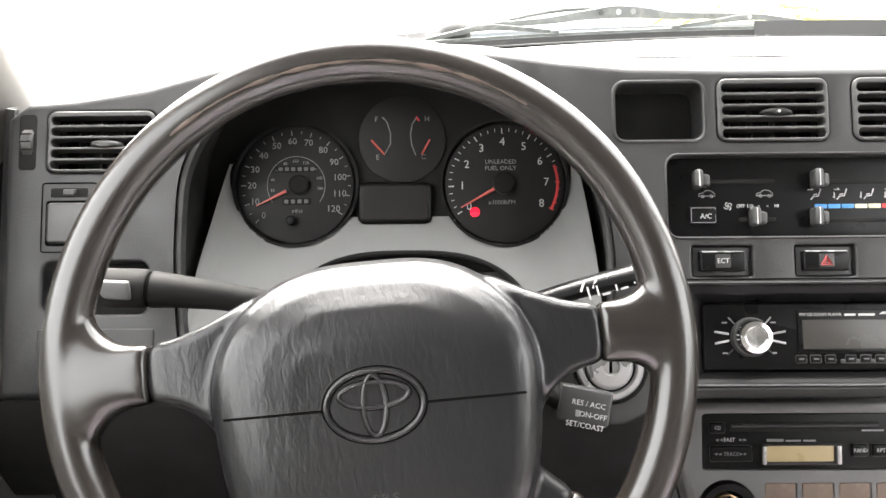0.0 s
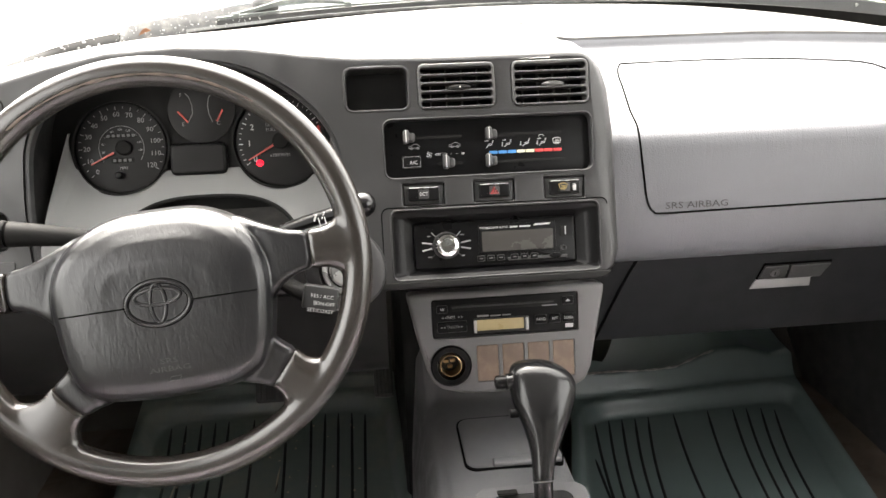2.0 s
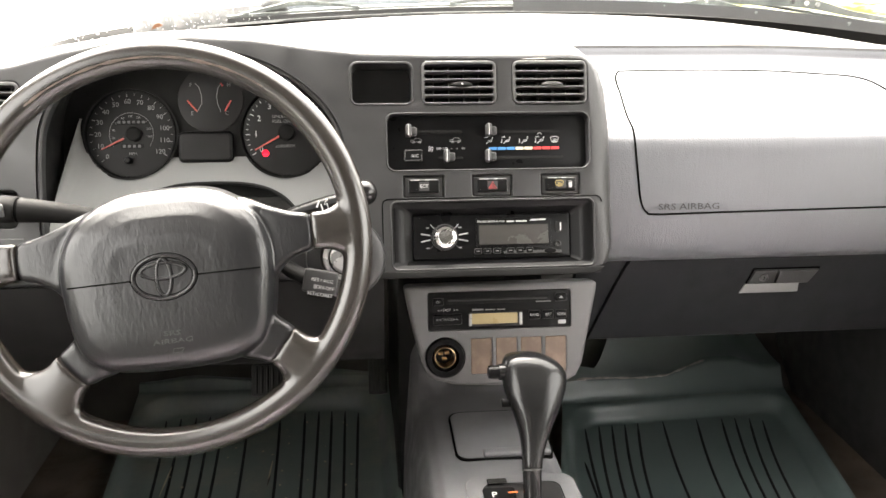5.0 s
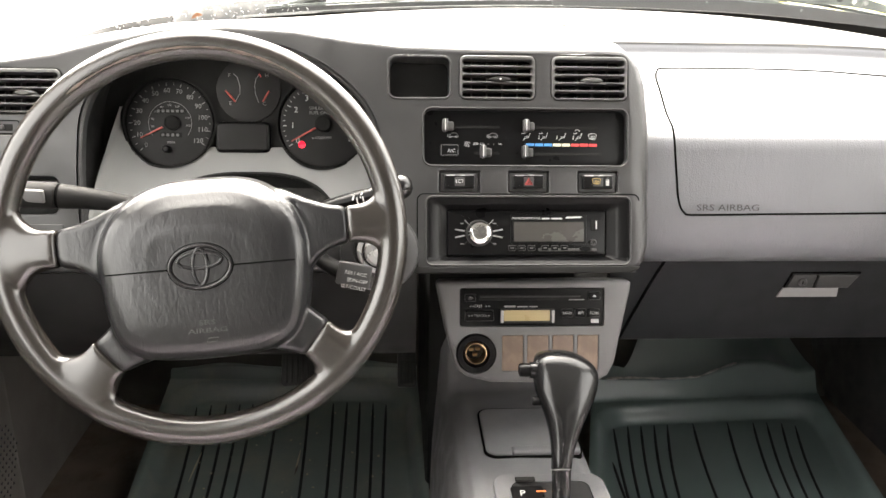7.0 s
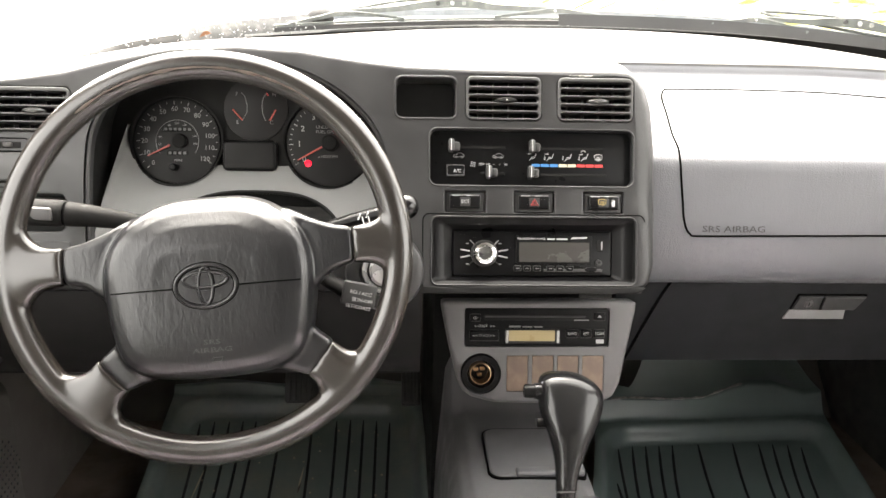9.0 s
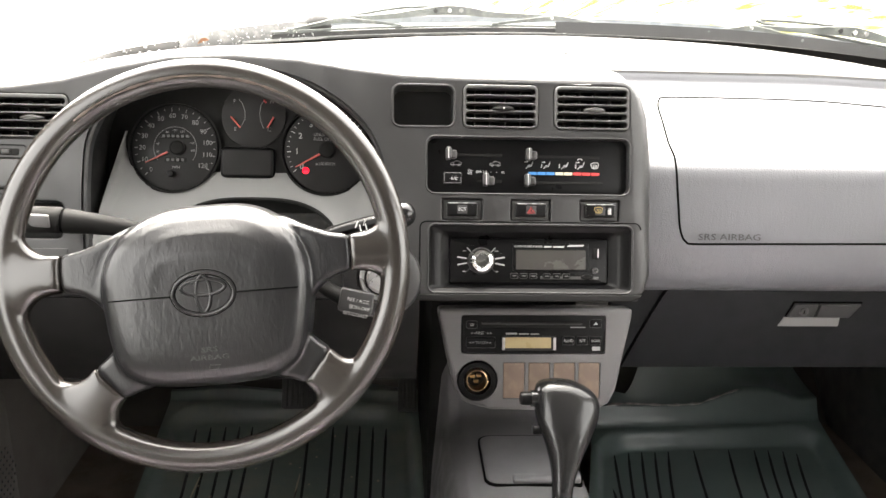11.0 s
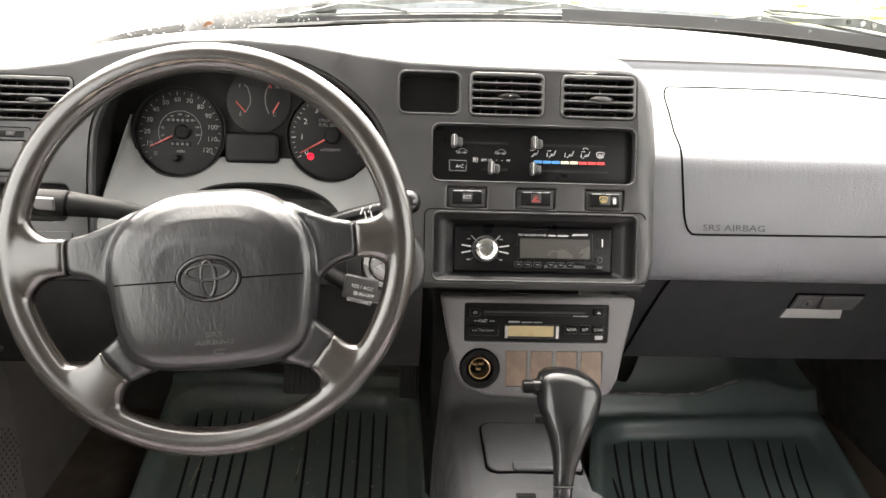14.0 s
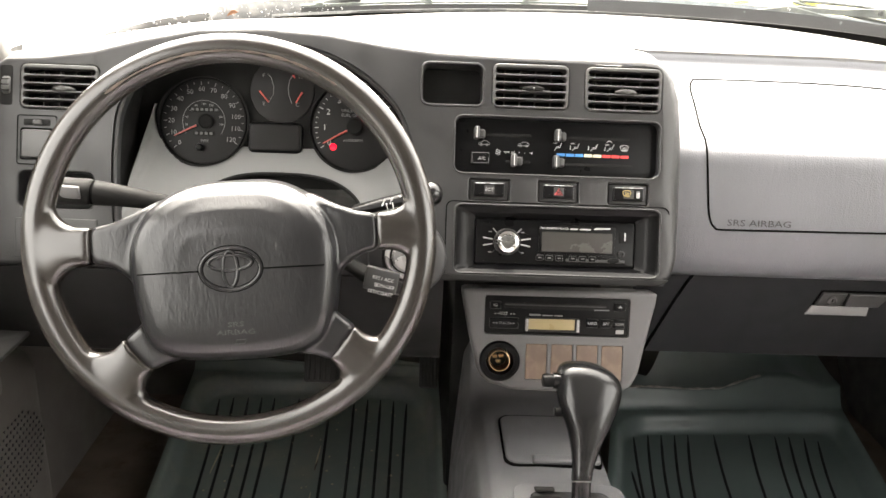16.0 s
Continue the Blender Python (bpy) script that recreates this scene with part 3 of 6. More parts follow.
def top_front(x, s):
    return (x, pad_depth(x, 0.30) + (front_y(x) - pad_depth(x, 0.30)) * s, mid_z(x) + (front_z(x) - mid_z(x)) * s + 0.002 * math.sin(math.pi * s))


CREST = [Vector(q) for q in EDGE[6:]]
CREST = [a.lerp(b, k / n) for a, b in zip(CREST, CREST[1:]) for n in [max(2, int((b - a).length / 0.008))] for k in range(n)] + [CREST[-1]]
CREST = CREST[:1] + [(a + 2 * b + c) / 4 for a, b, c in zip(CREST, CREST[1:], CREST[2:])] + CREST[-1:]


def top_rear(k, s):
    """Dash top and stack shoulder, running forward from the fascia's rounded edge."""
    p = CREST[k]
    d = CREST[min(k + 1, len(CREST) - 1)] - CREST[max(k - 1, 0)]
    nrm = Vector((-d.y, d.x)).normalized()
    q, t = fascia_round(p.x, p.y), radians(35)
    p0 = FASCIA @ Vector((p.x + nrm.x * (q * (1 - math.cos(t)) + 0.0004), p.y + nrm.y * (q * (1 - math.cos(t)) + 0.0004), -q * (1 - math.sin(t))))
    xt = min(p.x, 0.085)
    crest = (FASCIA @ Vector((xt, 0.145, -0.004))).z if p.x > 0.085 else p0.z
    far = pad_depth(p.x, 0.30) + (0.03 if p.x > 0.085 else 0.0)
    lift = 0.005 * math.sin(math.pi * min(1, s * 3)) * (s < 1 / 3)
    out = 0.004 * min(1, s * 8) if p.x > 0.12 else 0.0
    return (p0.x + out, p0.y + (far - p0.y) * s, p0.z + (mid_z(xt) - crest) * s + lift * max(0.0, nrm.y * -1))


part("rear_top_pad", sheet(top_rear, list(range(len(CREST))), [0, 0.02, 0.05, 0.1, 0.15, 0.22, 0.33, 0.5, 0.75, 1.0]), TOP, dash, "grained grey vinyl top", smooth=60)
part("front_top_pad", sheet(top_front, span(-0.66, 0.66, 60), span(0, 1, 10), thick=0.02, direction=(0, 0, -1)), TOP, dash, "grained grey vinyl top")

PROFILE = smooth_line([(0.10, 0.902, 0), (0.064, 0.905, 0), (0.049, 0.912, 0), (0.0395, 0.925, 0), (0.0350, 0.942, 0), (0.0340, 0.968, 0), (0.037, 1.0, 0), (0.0425, 1.036, 0), (0.046, 1.052, 0), (0.0525, 1.0615, 0), (0.066, 1.069, 0), (0.10, 1.078, 0), (0.15, 1.096, 0),
                       (0.205, 1.1145, 0), (0.26, 1.126, 0), (0.284, 1.128, 0), (0.294, 1.1305, 0), (0.298, 1.138, 0), (0.303, 1.146, 0)], 5)


def pad_at(z):
    """Depth of the passenger pad at a height."""
    for a, b in zip(PROFILE[5:], PROFILE[6:]):
        if a.y <= z <= b.y:
            return a.x + (b.x - a.x) * (z - a.y) / max(1e-6, b.y - a.y)
    return PROFILE[-1].x


part("passenger_pad", sheet(lambda x, s: (x, pad_depth(x, PROFILE[s].x), PROFILE[s].y), span(0.118, 0.68, 30), list(range(len(PROFILE)))), PAD, dash, "leather-grained grey vinyl pad")
part("top_seam", tube([(x, 0.168 + 0.02 * (x + 0.07) ** 2, 1.1632) for x in span(-0.185, 0.035, 12)], 0.0008, 6), PLASTIC, dash, "thin seam across the dash top")
# airbag lid, outlined by a groove
LID = [(0.191, 1.111), (0.1875, 1.104), (0.1855, 1.097), (0.1765, 1.0725), (0.1735, 1.062), (0.174, 1.045), (0.178, 1.012), (0.1805, 0.994), (0.1845, 0.981), (0.190, 0.9745), (0.199, 0.972)]
LID = LID + [(x, 0.972 + 0.003 * (x - 0.2) / 0.3) for x in span(0.26, 0.54, 6)] + [(0.558, 0.980), (0.568, 0.992), (0.570, 1.04), (0.560, 1.075), (0.540, 1.093), (0.518, 1.1115), (0.46, 1.1155), (0.385, 1.1176), (0.30, 1.1182), (0.212, 1.1178), (0.199, 1.1165)]
LIDP = [Vector((x, pad_depth(x, pad_at(z)), z)) for x, z in smooth_loop(LID, 4)]
part("groove", tube([p + Vector((0, -0.0003, 0.0003)) for p in LIDP], 0.0012, 6, closed=True), LINE, dash, "seam round the airbag lid")
lettering("SRS AIRBAG", 0.0105, PLASTIC, dash, Matrix.Translation((0.240, 0.0330, 0.981)) @ slope(0, 0, 0, radians(9)), stretch=1.35, name="lettering")

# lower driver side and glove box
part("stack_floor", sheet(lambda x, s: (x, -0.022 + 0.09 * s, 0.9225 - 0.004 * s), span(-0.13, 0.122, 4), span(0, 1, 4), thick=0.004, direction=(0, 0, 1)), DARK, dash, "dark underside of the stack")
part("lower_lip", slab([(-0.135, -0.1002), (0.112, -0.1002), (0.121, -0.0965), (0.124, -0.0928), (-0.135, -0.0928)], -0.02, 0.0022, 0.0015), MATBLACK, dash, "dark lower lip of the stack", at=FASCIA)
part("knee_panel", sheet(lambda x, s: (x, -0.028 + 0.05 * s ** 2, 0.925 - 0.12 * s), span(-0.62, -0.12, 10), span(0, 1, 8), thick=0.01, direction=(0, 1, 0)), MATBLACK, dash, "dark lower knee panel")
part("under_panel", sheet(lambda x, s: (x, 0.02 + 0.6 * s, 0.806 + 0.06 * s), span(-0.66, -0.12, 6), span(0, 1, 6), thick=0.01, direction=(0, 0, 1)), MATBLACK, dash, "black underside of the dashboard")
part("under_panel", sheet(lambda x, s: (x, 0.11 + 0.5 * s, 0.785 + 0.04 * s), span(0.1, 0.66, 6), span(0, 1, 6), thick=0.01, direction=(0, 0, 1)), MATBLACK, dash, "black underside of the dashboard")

glove = thing("glove_box", "closed grey plastic glove box, darkened for shade, with a recessed latch", "glove box", pose(0.4, 0.075, 0.85))


def glove_y(z):
    return 0.062 + 0.26 * (0.905 - z)


def glove_fn(u, s):
    z = 0.906 - 0.13 * s
    x0 = 0.186 - 0.042 * s ** 0.85
    return (x0 + (0.70 - x0) * u, glove_y(z) + 0.02 * max(0, s - 0.9) * 10 * (s - 0.9) * 10, z)


part("door", sheet(glove_fn, span(0, 1, 20), span(0, 1, 12), thick=0.015, direction=(0, 1, 0)), GLOVE, glove)
part("filler_panel", sheet(lambda u, s: (0.12 + (0.184 - 0.042 * s ** 0.85 - 0.12) * u, glove_y(0.906 - 0.13 * s) + 0.004, 0.906 - 0.13 * s), span(0, 1, 4), span(0, 1, 10), thick=0.012, direction=(0, 1, 0)), GLOVE, dash)
GL = slope(0.385, glove_y(0.878) - 0.001, 0.878, -math.atan(0.26))
part("latch_gap", slab([(-0.0440, -0.0112), (0.0385, -0.0112), (0.0490, 0.0116), (-0.0385, 0.0116)], -0.004, 0.0012, 0.0003), LINE, glove, at=GL)
part("latch_plate", slab([(-0.0425, -0.0095), (-0.0085, -0.0095), (-0.0070, 0.0100), (-0.0372, 0.0100)], -0.004, 0.004, 0.0015), PLASTIC, glove, at=GL)
part("paddle", slab([(-0.0065, -0.0095), (0.0365, -0.0095), (0.0465, 0.0100), (-0.0050, 0.0100)], -0.004, 0.005, 0.0015), PLASTIC, glove, at=GL)
part("lock", lathe([(0.0058, 0), (0.0058, 0.0055), (0.0045, 0.006), (0.0044, 0.005), (0.0, 0.005)], 20), VENT, glove, "small round key lock", at=GL @ put(-0.024, 0.0))
part("keyhole", rbox((0.0012, 0.005, 0.0006), 0.0002, 1, (-0.024, 0.0, 0.0054)), LINE, glove, at=GL)
part("finger_recess", slab([(-0.0490, -0.0260), (0.0290, -0.0260), (0.0275, -0.0118), (-0.0440, -0.0118)], -0.003, 0.0008, 0.0006), BEZEL, glove, "pale finger recess", at=GL)

# ---- lower centre panel and console ----
console = thing("centre_console", "grey plastic centre console between the footwells", "console", pose(0, 0, 0.6))


def cv(z):
    return (z - 0.875) * 1.0358


CD = rrect(-0.087, cv(0.833), 0.087, cv(0.878), 0.003, 2)
LIGHTER = circle(-0.067, cv(0.802), 0.0245, 40)
TILES = [rrect(x - 0.02, cv(0.781), x - 0.02 + 0.026, cv(0.823), 0.0015, 2) for x in (-0.016, 0.0145, 0.0448, 0.075)]
PANEL = [(-0.078, cv(0.775)), (-0.05, cv(0.768)), (0.05, cv(0.766)), (0.08, cv(0.768)), (0.093, cv(0.775)), (0.101, cv(0.79)), (0.109, cv(0.83)), (0.119, cv(0.875)), (0.1195, cv(0.884)), (0.115, cv(0.887)),
         (-0.11, cv(0.886)), (-0.114, cv(0.884)), (-0.114, cv(0.878)), (-0.104, cv(0.83)), (-0.094, cv(0.793)), (-0.088, cv(0.782))]
part("radio_panel", pierced(PANEL, [CD, LIGHTER] + TILES, -0.03, 0.0, 0.005, 0.0007), LIGHT, console, "lighter grey radio surround", at=LOWER)
part("panel_back", slab(inset(PANEL, 0.004), -0.06, -0.03, 0.001), MATBLACK, console, at=LOWER)


def console_fn(a, y):
    """Cross-section a (0..1) of the console at depth y."""
    t = max(0, min(1, (y + 0.05) / 0.14))
    top = 0.700 + 0.015 * max(0, -(y + 0.05)) / 0.3 + 0.09 * (max(0, y - 0.115) / 0.05) ** 1.5
    wl, wr = -0.090, 0.086
    pts = [(wl - 0.004, 0.49), (wl - 0.001, 0.60), (wl + 0.009, top - 0.034), (wl + 0.018, top - 0.011), (wl + 0.033, top), (0.0, top + 0.002), (wr - 0.02, top), (wr - 0.006, top - 0.008), (wr, top - 0.022), (wr + 0.008, 0.60), (wr + 0.02, 0.49)]
    k = a * (len(pts) - 1)
    i = min(int(k), len(pts) - 2)
    f = k - i
    return (pts[i][0] + (pts[i + 1][0] - pts[i][0]) * f, y, pts[i][1] + (pts[i + 1][1] - pts[i][1]) * f)


part("body", sheet(console_fn, span(0, 1, 40), span(-0.95, -0.1, 10) + span(-0.09, 0.17, 26)), CONSOLE, console)
part("bulkhead_box", rbox((0.20, 0.4, 0.42), 0.01, 2, (0.0, 0.36, 0.70)), MATBLACK, console)

# lid of the ashtray
LIDM = Matrix.Translation((0.026, 0.010, 0.7035))
tray = thing("ashtray", "closed grey plastic ashtray lid set into the console", "ashtray", LIDM)
part("lid", slab(rrect(-0.064, -0.052, 0.049, 0.053, 0.014), -0.012, 0.002, 0.003), CONSOLE, tray, at=LIDM)
part("gap", slab(rrect(-0.0660, -0.0540, 0.0510, 0.0550, 0.0155), -0.012, 0.0004, 0.0005), LINE, tray, at=LIDM)
part("finger_lip", rbox((0.080, 0.014, 0.007), 0.003, 3, (0.006, -0.046, 0.003)), CONSOLE, tray, at=LIDM)

# ---- steering wheel ----
wheel = thing("steering_wheel", "worn black four-spoke steering wheel turned slightly", "steering wheel", WHEEL)
rim = tube([(0.1750 * math.cos(2 * math.pi * k / 96), 0.1750 * math.sin(2 * math.pi * k / 96), 0) for k in range(96)], 0.0137, 20, closed=True)
HP = [(0.0, 0.056), (0.035, 0.054), (0.062, 0.043), (0.083, 0.022), (0.093, -0.008), (0.092, -0.04), (0.086, -0.075), (0.076, -0.095), (0.055, -0.106), (0.025, -0.1095), (0.0, -0.110)]
HP = [(x + 0.004, y) for x, y in HP[::-1]] + [(-x + 0.004, y) for x, y in HP[1:-1]]
HP = smooth_loop(HP, 4)
b = bmesh.new()
loops = []
for d, z in ((0.0, -0.028), (0.0, 0.003), (0.0012, 0.010), (0.004, 0.0165), (0.009, 0.0212), (0.016, 0.0236), (0.03, 0.0252), (0.046, 0.0256)):
    loops.append(ring(b, [(0.004 + (x - 0.004) * (1 - d / 0.093), -0.027 + (y + 0.027) * (1 - d / 0.083)) for x, y in HP], z))
for p, q in zip(loops, loops[1:]):
    bridge(b, p, q)
for lo in loops:
    for v in lo:
        v.co.z -= 0.020 * max(0, (v.co.y + 0.005) / 0.055) ** 2
b.faces.new(loops[-1])
b.faces.new(loops[0][::-1])
airbag = b


COVER_UP = [(0.1352, 0.0172), (0.117, 0.0195), (0.095, 0.0285), (0.068, 0.0435), (0.05, 0.02), (0.058, -0.03), (0.080, -0.055), (0.0925, -0.045), (0.103, -0.029), (0.118, -0.0195), (0.1352, -0.0168)]
COVER_LOW = [(0.1108, -0.0873), (0.099, -0.0785), (0.0865, -0.066), (0.062, -0.072), (0.045, -0.095), (0.060, -0.108), (0.074, -0.1105), (0.0865, -0.1168)]


def dense(pts, n=4):
    out = []
    for a, b in zip(pts, pts[1:] + pts[:1]):
        out += [(a[0] + (b[0] - a[0]) * k / n, a[1] + (b[1] - a[1]) * k / n) for k in range(n)]
    for _ in range(2):
        out = [tuple((Vector(out[i - 1]) + 2 * Vector(out[i]) + Vector(out[(i + 1) % len(out)])) / 4) for i in range(len(out))]
    return out


def area(pts):
    return sum(a[0] * b[1] - b[0] * a[1] for a, b in zip(pts, pts[1:] + pts[:1]))


def flare(phi, r0, w0, skew, sgn):
    """Spoke end that widens smoothly into the rim."""
    b = bmesh.new()
    loops = []
    for i in range(15):
        k = i / 14
        r = r0 + (0.1745 - r0) * k
        w = w0 + (0.052 - w0) * max(0.0, (k - 0.12) / 0.88) ** 2.6
        t = 0.0108 + 0.0022 * k
        lo = []
        for j in range(28):
            a = 2 * math.pi * j / 28
            c, q = math.cos(a), math.sin(a)
            n = 0.45 + 0.45 * k
            s = w * math.copysign(abs(c) ** n, c)
            rr = r + skew * s * (1 - k)
            x, y = 0.0045 + rr * math.cos(phi + s / r), rr * math.sin(phi + s / r)
            lo.append(b.verts.new((x if sgn > 0 else 0.009 - x, y, t * math.copysign(abs(q) ** n, q))))
        if loops:
            bridge(b, loops[-1], lo)
        loops.append(lo)
    b.faces.new(loops[0][::-1])
    b.faces.new(loops[-1])
    bmesh.ops.recalc_face_normals(b, faces=b.faces)
    return b


for sgn in (-1, 1):
    for pts, z0, z1, r in ((COVER_UP, -0.014, 0.0085, 0.006), (COVER_LOW, -0.013, 0.008, 0.006)):
        q = dense([(x if sgn > 0 else 0.009 - x, y) for x, y in pts])
        if area(q) < 0:
            q = q[::-1]
        b = slab(q, z0, z1, r)
        for v in b.verts:
            v.co.z -= 0.012 * max(0, (v.co.y - 0.012) / 0.03) ** 2
        merge(airbag, b)
    merge(rim, flare(0.0, 0.1297, 0.0176, 0.0, sgn))
    merge(rim, flare(radians(-47.2), 0.1366, 0.0195, -0.124, sgn))
    part("seam", rbox((0.0012, 0.030, 0.014), 0, 1, (0.1349 if sgn > 0 else -0.1259, 0.0, 0.0)), LINE, wheel, at=WHEEL)
    part("seam", rbox((0.0012, 0.032, 0.014), 0, 1, (0.0985 if sgn > 0 else -0.0895, -0.1018, -0.002), rot=pose(0, 0, 0, 0, 0, -40 * sgn)), LINE, wheel, at=WHEEL)
part("rim", fused(rim, 0.0018, 24), RIM, wheel, "worn shiny grey-brown rim with flared spokes", at=WHEEL, smooth=180)
part("wear_line", tube([(0.1700 * math.cos(radians(a)), 0.1700 * math.sin(radians(a)), 0.01245 + 0.0001 * math.sin(a * 2.3)) for a in range(52, 128)], [0.0005 + 0.0013 * abs(math.sin(a * 0.37) * math.sin(a * 0.11)) for a in range(52, 128)], 6, squash=0.3), WORN, wheel, "reddish worn streak", at=WHEEL)
part("airbag_cover", fused(airbag, 0.0016, 7), HUB, wheel, "grained dark vinyl airbag cover", at=WHEEL, smooth=180)


def oval_bar(name, cx, cy, ra, rb, z, r, mat):
    part(name, tube([(cx + ra * math.cos(2 * math.pi * k / 56), cy + rb * math.sin(2 * math.pi * k / 56), z) for k in range(56)], r, 8, closed=True), mat, wheel, at=WHEEL)


oval_bar("emblem_groove", 0.004, -0.027, 0.0283, 0.0204, 0.0252, 0.0007, LINE)
oval_bar("emblem_groove", 0.004, -0.027, 0.0246, 0.0167, 0.0253, 0.0006, LINE)
oval_bar("emblem_ring", 0.004, -0.027, 0.0264, 0.0186, 0.0257, 0.0015, HUB)
for cx, cy, ra, rb in ((0.004, -0.0215, 0.0188, 0.0068), (0.004, -0.027, 0.0062, 0.0160)):
    oval_bar("emblem_groove", cx, cy, ra + 0.0012, rb + 0.0012, 0.0253, 0.0006, LINE)
    oval_bar("emblem_oval", cx, cy, ra, rb, 0.0258, 0.0013, HUB)
for sx in (-1, 1):
    part("seam", rbox((0.054, 0.0013, 0.0026), 0.0002, 1, (0.004 + sx * 0.0555, -0.028, 0.0246), rot=pose(0, 0, 0, 0, sx * 3.5, 0)), LINE, wheel, at=WHEEL)
lettering("SRS", 0.0062, VENT, wheel, WHEEL @ put(0.006, -0.0765, 0.0257), stretch=1.6)
lettering("AIRBAG", 0.0062, VENT, wheel, WHEEL @ put(0.006, -0.0835, 0.0252), stretch=1.6)
part("small_mark", tube([(0.004, -0.0935, 0.0242), (0.0125, -0.0935, 0.0242), (0.0145, -0.0900, 0.0246), (0.006, -0.0900, 0.0246)], 0.0004, 6, closed=True), VENT, wheel, at=WHEEL)

# steering column
column = thing("steering_column", "black plastic steering column shroud with stalks", "steering column", WHEEL @ put(0, -0.03, -0.05))
part("shroud", rbox((0.11, 0.12, 0.17), 0.03, 4, (0.004, -0.035, -0.125)), MATBLACK, column, at=WHEEL @ pose(0, 0, 0, 0, 0, -5))


def stalk(name, label, path, radii, mat, tip=None):
    part(name, tube(smooth_line(path, 5), [radii[0] + (radii[1] - radii[0]) * k / (5 * (len(path) - 1)) for k in range(5 * (len(path) - 1) + 1)], 14, squash=0.7), mat, column, label)


part("indicator_stalk", tube([(-0.36, -0.036, 0.990), (-0.40, -0.042, 1.003), (-0.43, -0.046, 1.0098), (-0.455, -0.049, 1.0138), (-0.4735, -0.0505, 1.0160)], [0.0085, 0.0088, 0.0098, 0.0112, 0.0126], 20), MATBLACK, column, "dark headlamp and indicator stalk")
part("stalk_collar", tube([(-0.4730, -0.0505, 1.0160), (-0.4765, -0.0508, 1.0163)], 0.0118, 20), LINE, column)
part("stalk_end", tube(smooth_line([(-0.4760, -0.0508, 1.0163), (-0.482, -0.051, 1.0168), (-0.505, -0.0525, 1.0178), (-0.522, -0.054, 1.0185), (-0.527, -0.0545, 1.0187)], 3), [0.0120, 0.0128, 0.0132, 0.0134, 0.0134, 0.0134, 0.0134, 0.0134, 0.0134, 0.0132, 0.0124, 0.0105, 0.006], 22), MATBLACK, column, "twist switch at the stalk's end")
part("switch_face", rbox((0.030, 0.004, 0.0135), 0.0016, 3, (-0.4975, -0.0645, 1.0200), rot=pose(0, 0, 0, 12, 2, -3)), LIGHT, column, "grey face of the twist switch")
stalk("wiper_stalk", "black wiper stalk with white markings", [(-0.26, -0.04, 0.985), (-0.20, -0.045, 1.0085), (-0.15, -0.05, 1.0235)], (0.008, 0.0105), GLOSSBLACK)
for k, (w, h) in enumerate(((0.0012, 0.009), (0.0012, 0.007), (0.0055, 0.0016), (0.0012, 0.008), (0.005, 0.0014), (0.0012, 0.006))):
    part("print_bar", rbox((w, 0.0006, h), 0.0002, 1, (-0.181 + 0.0058 * k, -0.0575 - 0.0003 * k, 1.0130 + 0.0020 * k - (0.004 if h < 0.002 else 0.0)), rot=pose(0, 0, 0, -22, -16, 0)), WHITE, column)
part("stalk_end", tube(smooth_line([(-0.148, -0.05, 1.0240), (-0.141, -0.0505, 1.0258), (-0.133, -0.051, 1.0276), (-0.126, -0.0515, 1.0290)], 2), [0.0105, 0.0125, 0.013, 0.013, 0.012, 0.0095, 0.004], 16), GRIP, column, "rounded black stalk tip")
part("cruise_stalk", rbox((0.0345, 0.019, 0.0235), 0.0022, 3, (-0.1850, -0.0715, 0.9400), rot=pose(0, 0, 0, -18, 11.5, 0)), DARK, column, "square black cruise control stalk")
part("cruise_neck", tube([(-0.235, -0.045, 0.958), (-0.212, -0.062, 0.948), (-0.196, -0.070, 0.942)], [0.007, 0.008, 0.009], 12), MATBLACK, column)
part("lock_housing", lathe([(0.0425, -0.02), (0.0425, 0.004), (0.0405, 0.0085), (0.036, 0.011), (0.027, 0.0115), (0.0255, 0.008), (0.0, 0.008)], 44), PLASTIC, column, "round plastic housing of the ignition lock", at=slope(-0.160, -0.0225, 0.948, LEAN_S))
part("ignition_ring", lathe([(0.0185, 0.0), (0.0185, 0.004), (0.0195, 0.0055), (0.0225, 0.0055), (0.0238, 0.004), (0.0238, 0.0)], 44), SATIN, column, "silver ignition lock ring", at=slope(-0.160, -0.0300, 0.9505, LEAN_S))
part("lock_cylinder", lathe([(0.0, 0.006), (0.006, 0.006), (0.0065, 0.0075), (0.0135, 0.0075), (0.0155, 0.006), (0.0165, 0.003), (0.0168, -0.004)], 40), SATIN, column, "silver lock cylinder", at=slope(-0.160, -0.0300, 0.9505, LEAN_S))
part("key_slot", rbox((0.002, 0.009, 0.001), 0.0003, 1, (0, 0, 0.0063)), LINE, column, at=slope(-0.160, -0.0300, 0.9505, LEAN_S))

# ---- instrument cluster ----
cluster = thing("instrument_cluster", "instrument cluster with round dials behind clear plastic", "instrument cluster", DIALS @ put(-0.315, 0))


def gv(z):
    return (z - 1.06) * 1.044


part("backing", slab([(-0.49, gv(0.99)), (-0.145, gv(0.99)), (-0.145, gv(1.10)), (-0.185, gv(1.135)), (-0.25, gv(1.155)), (-0.32, gv(1.162)), (-0.385, gv(1.155)), (-0.435, gv(1.135)), (-0.49, gv(1.10))], -0.02, -0.001, 0.001), MATBLACK, cluster, at=DIALS)
SHELF = [(-0.403, gv(1.061), 0.0515), (-0.227, gv(1.061), 0.0525)]


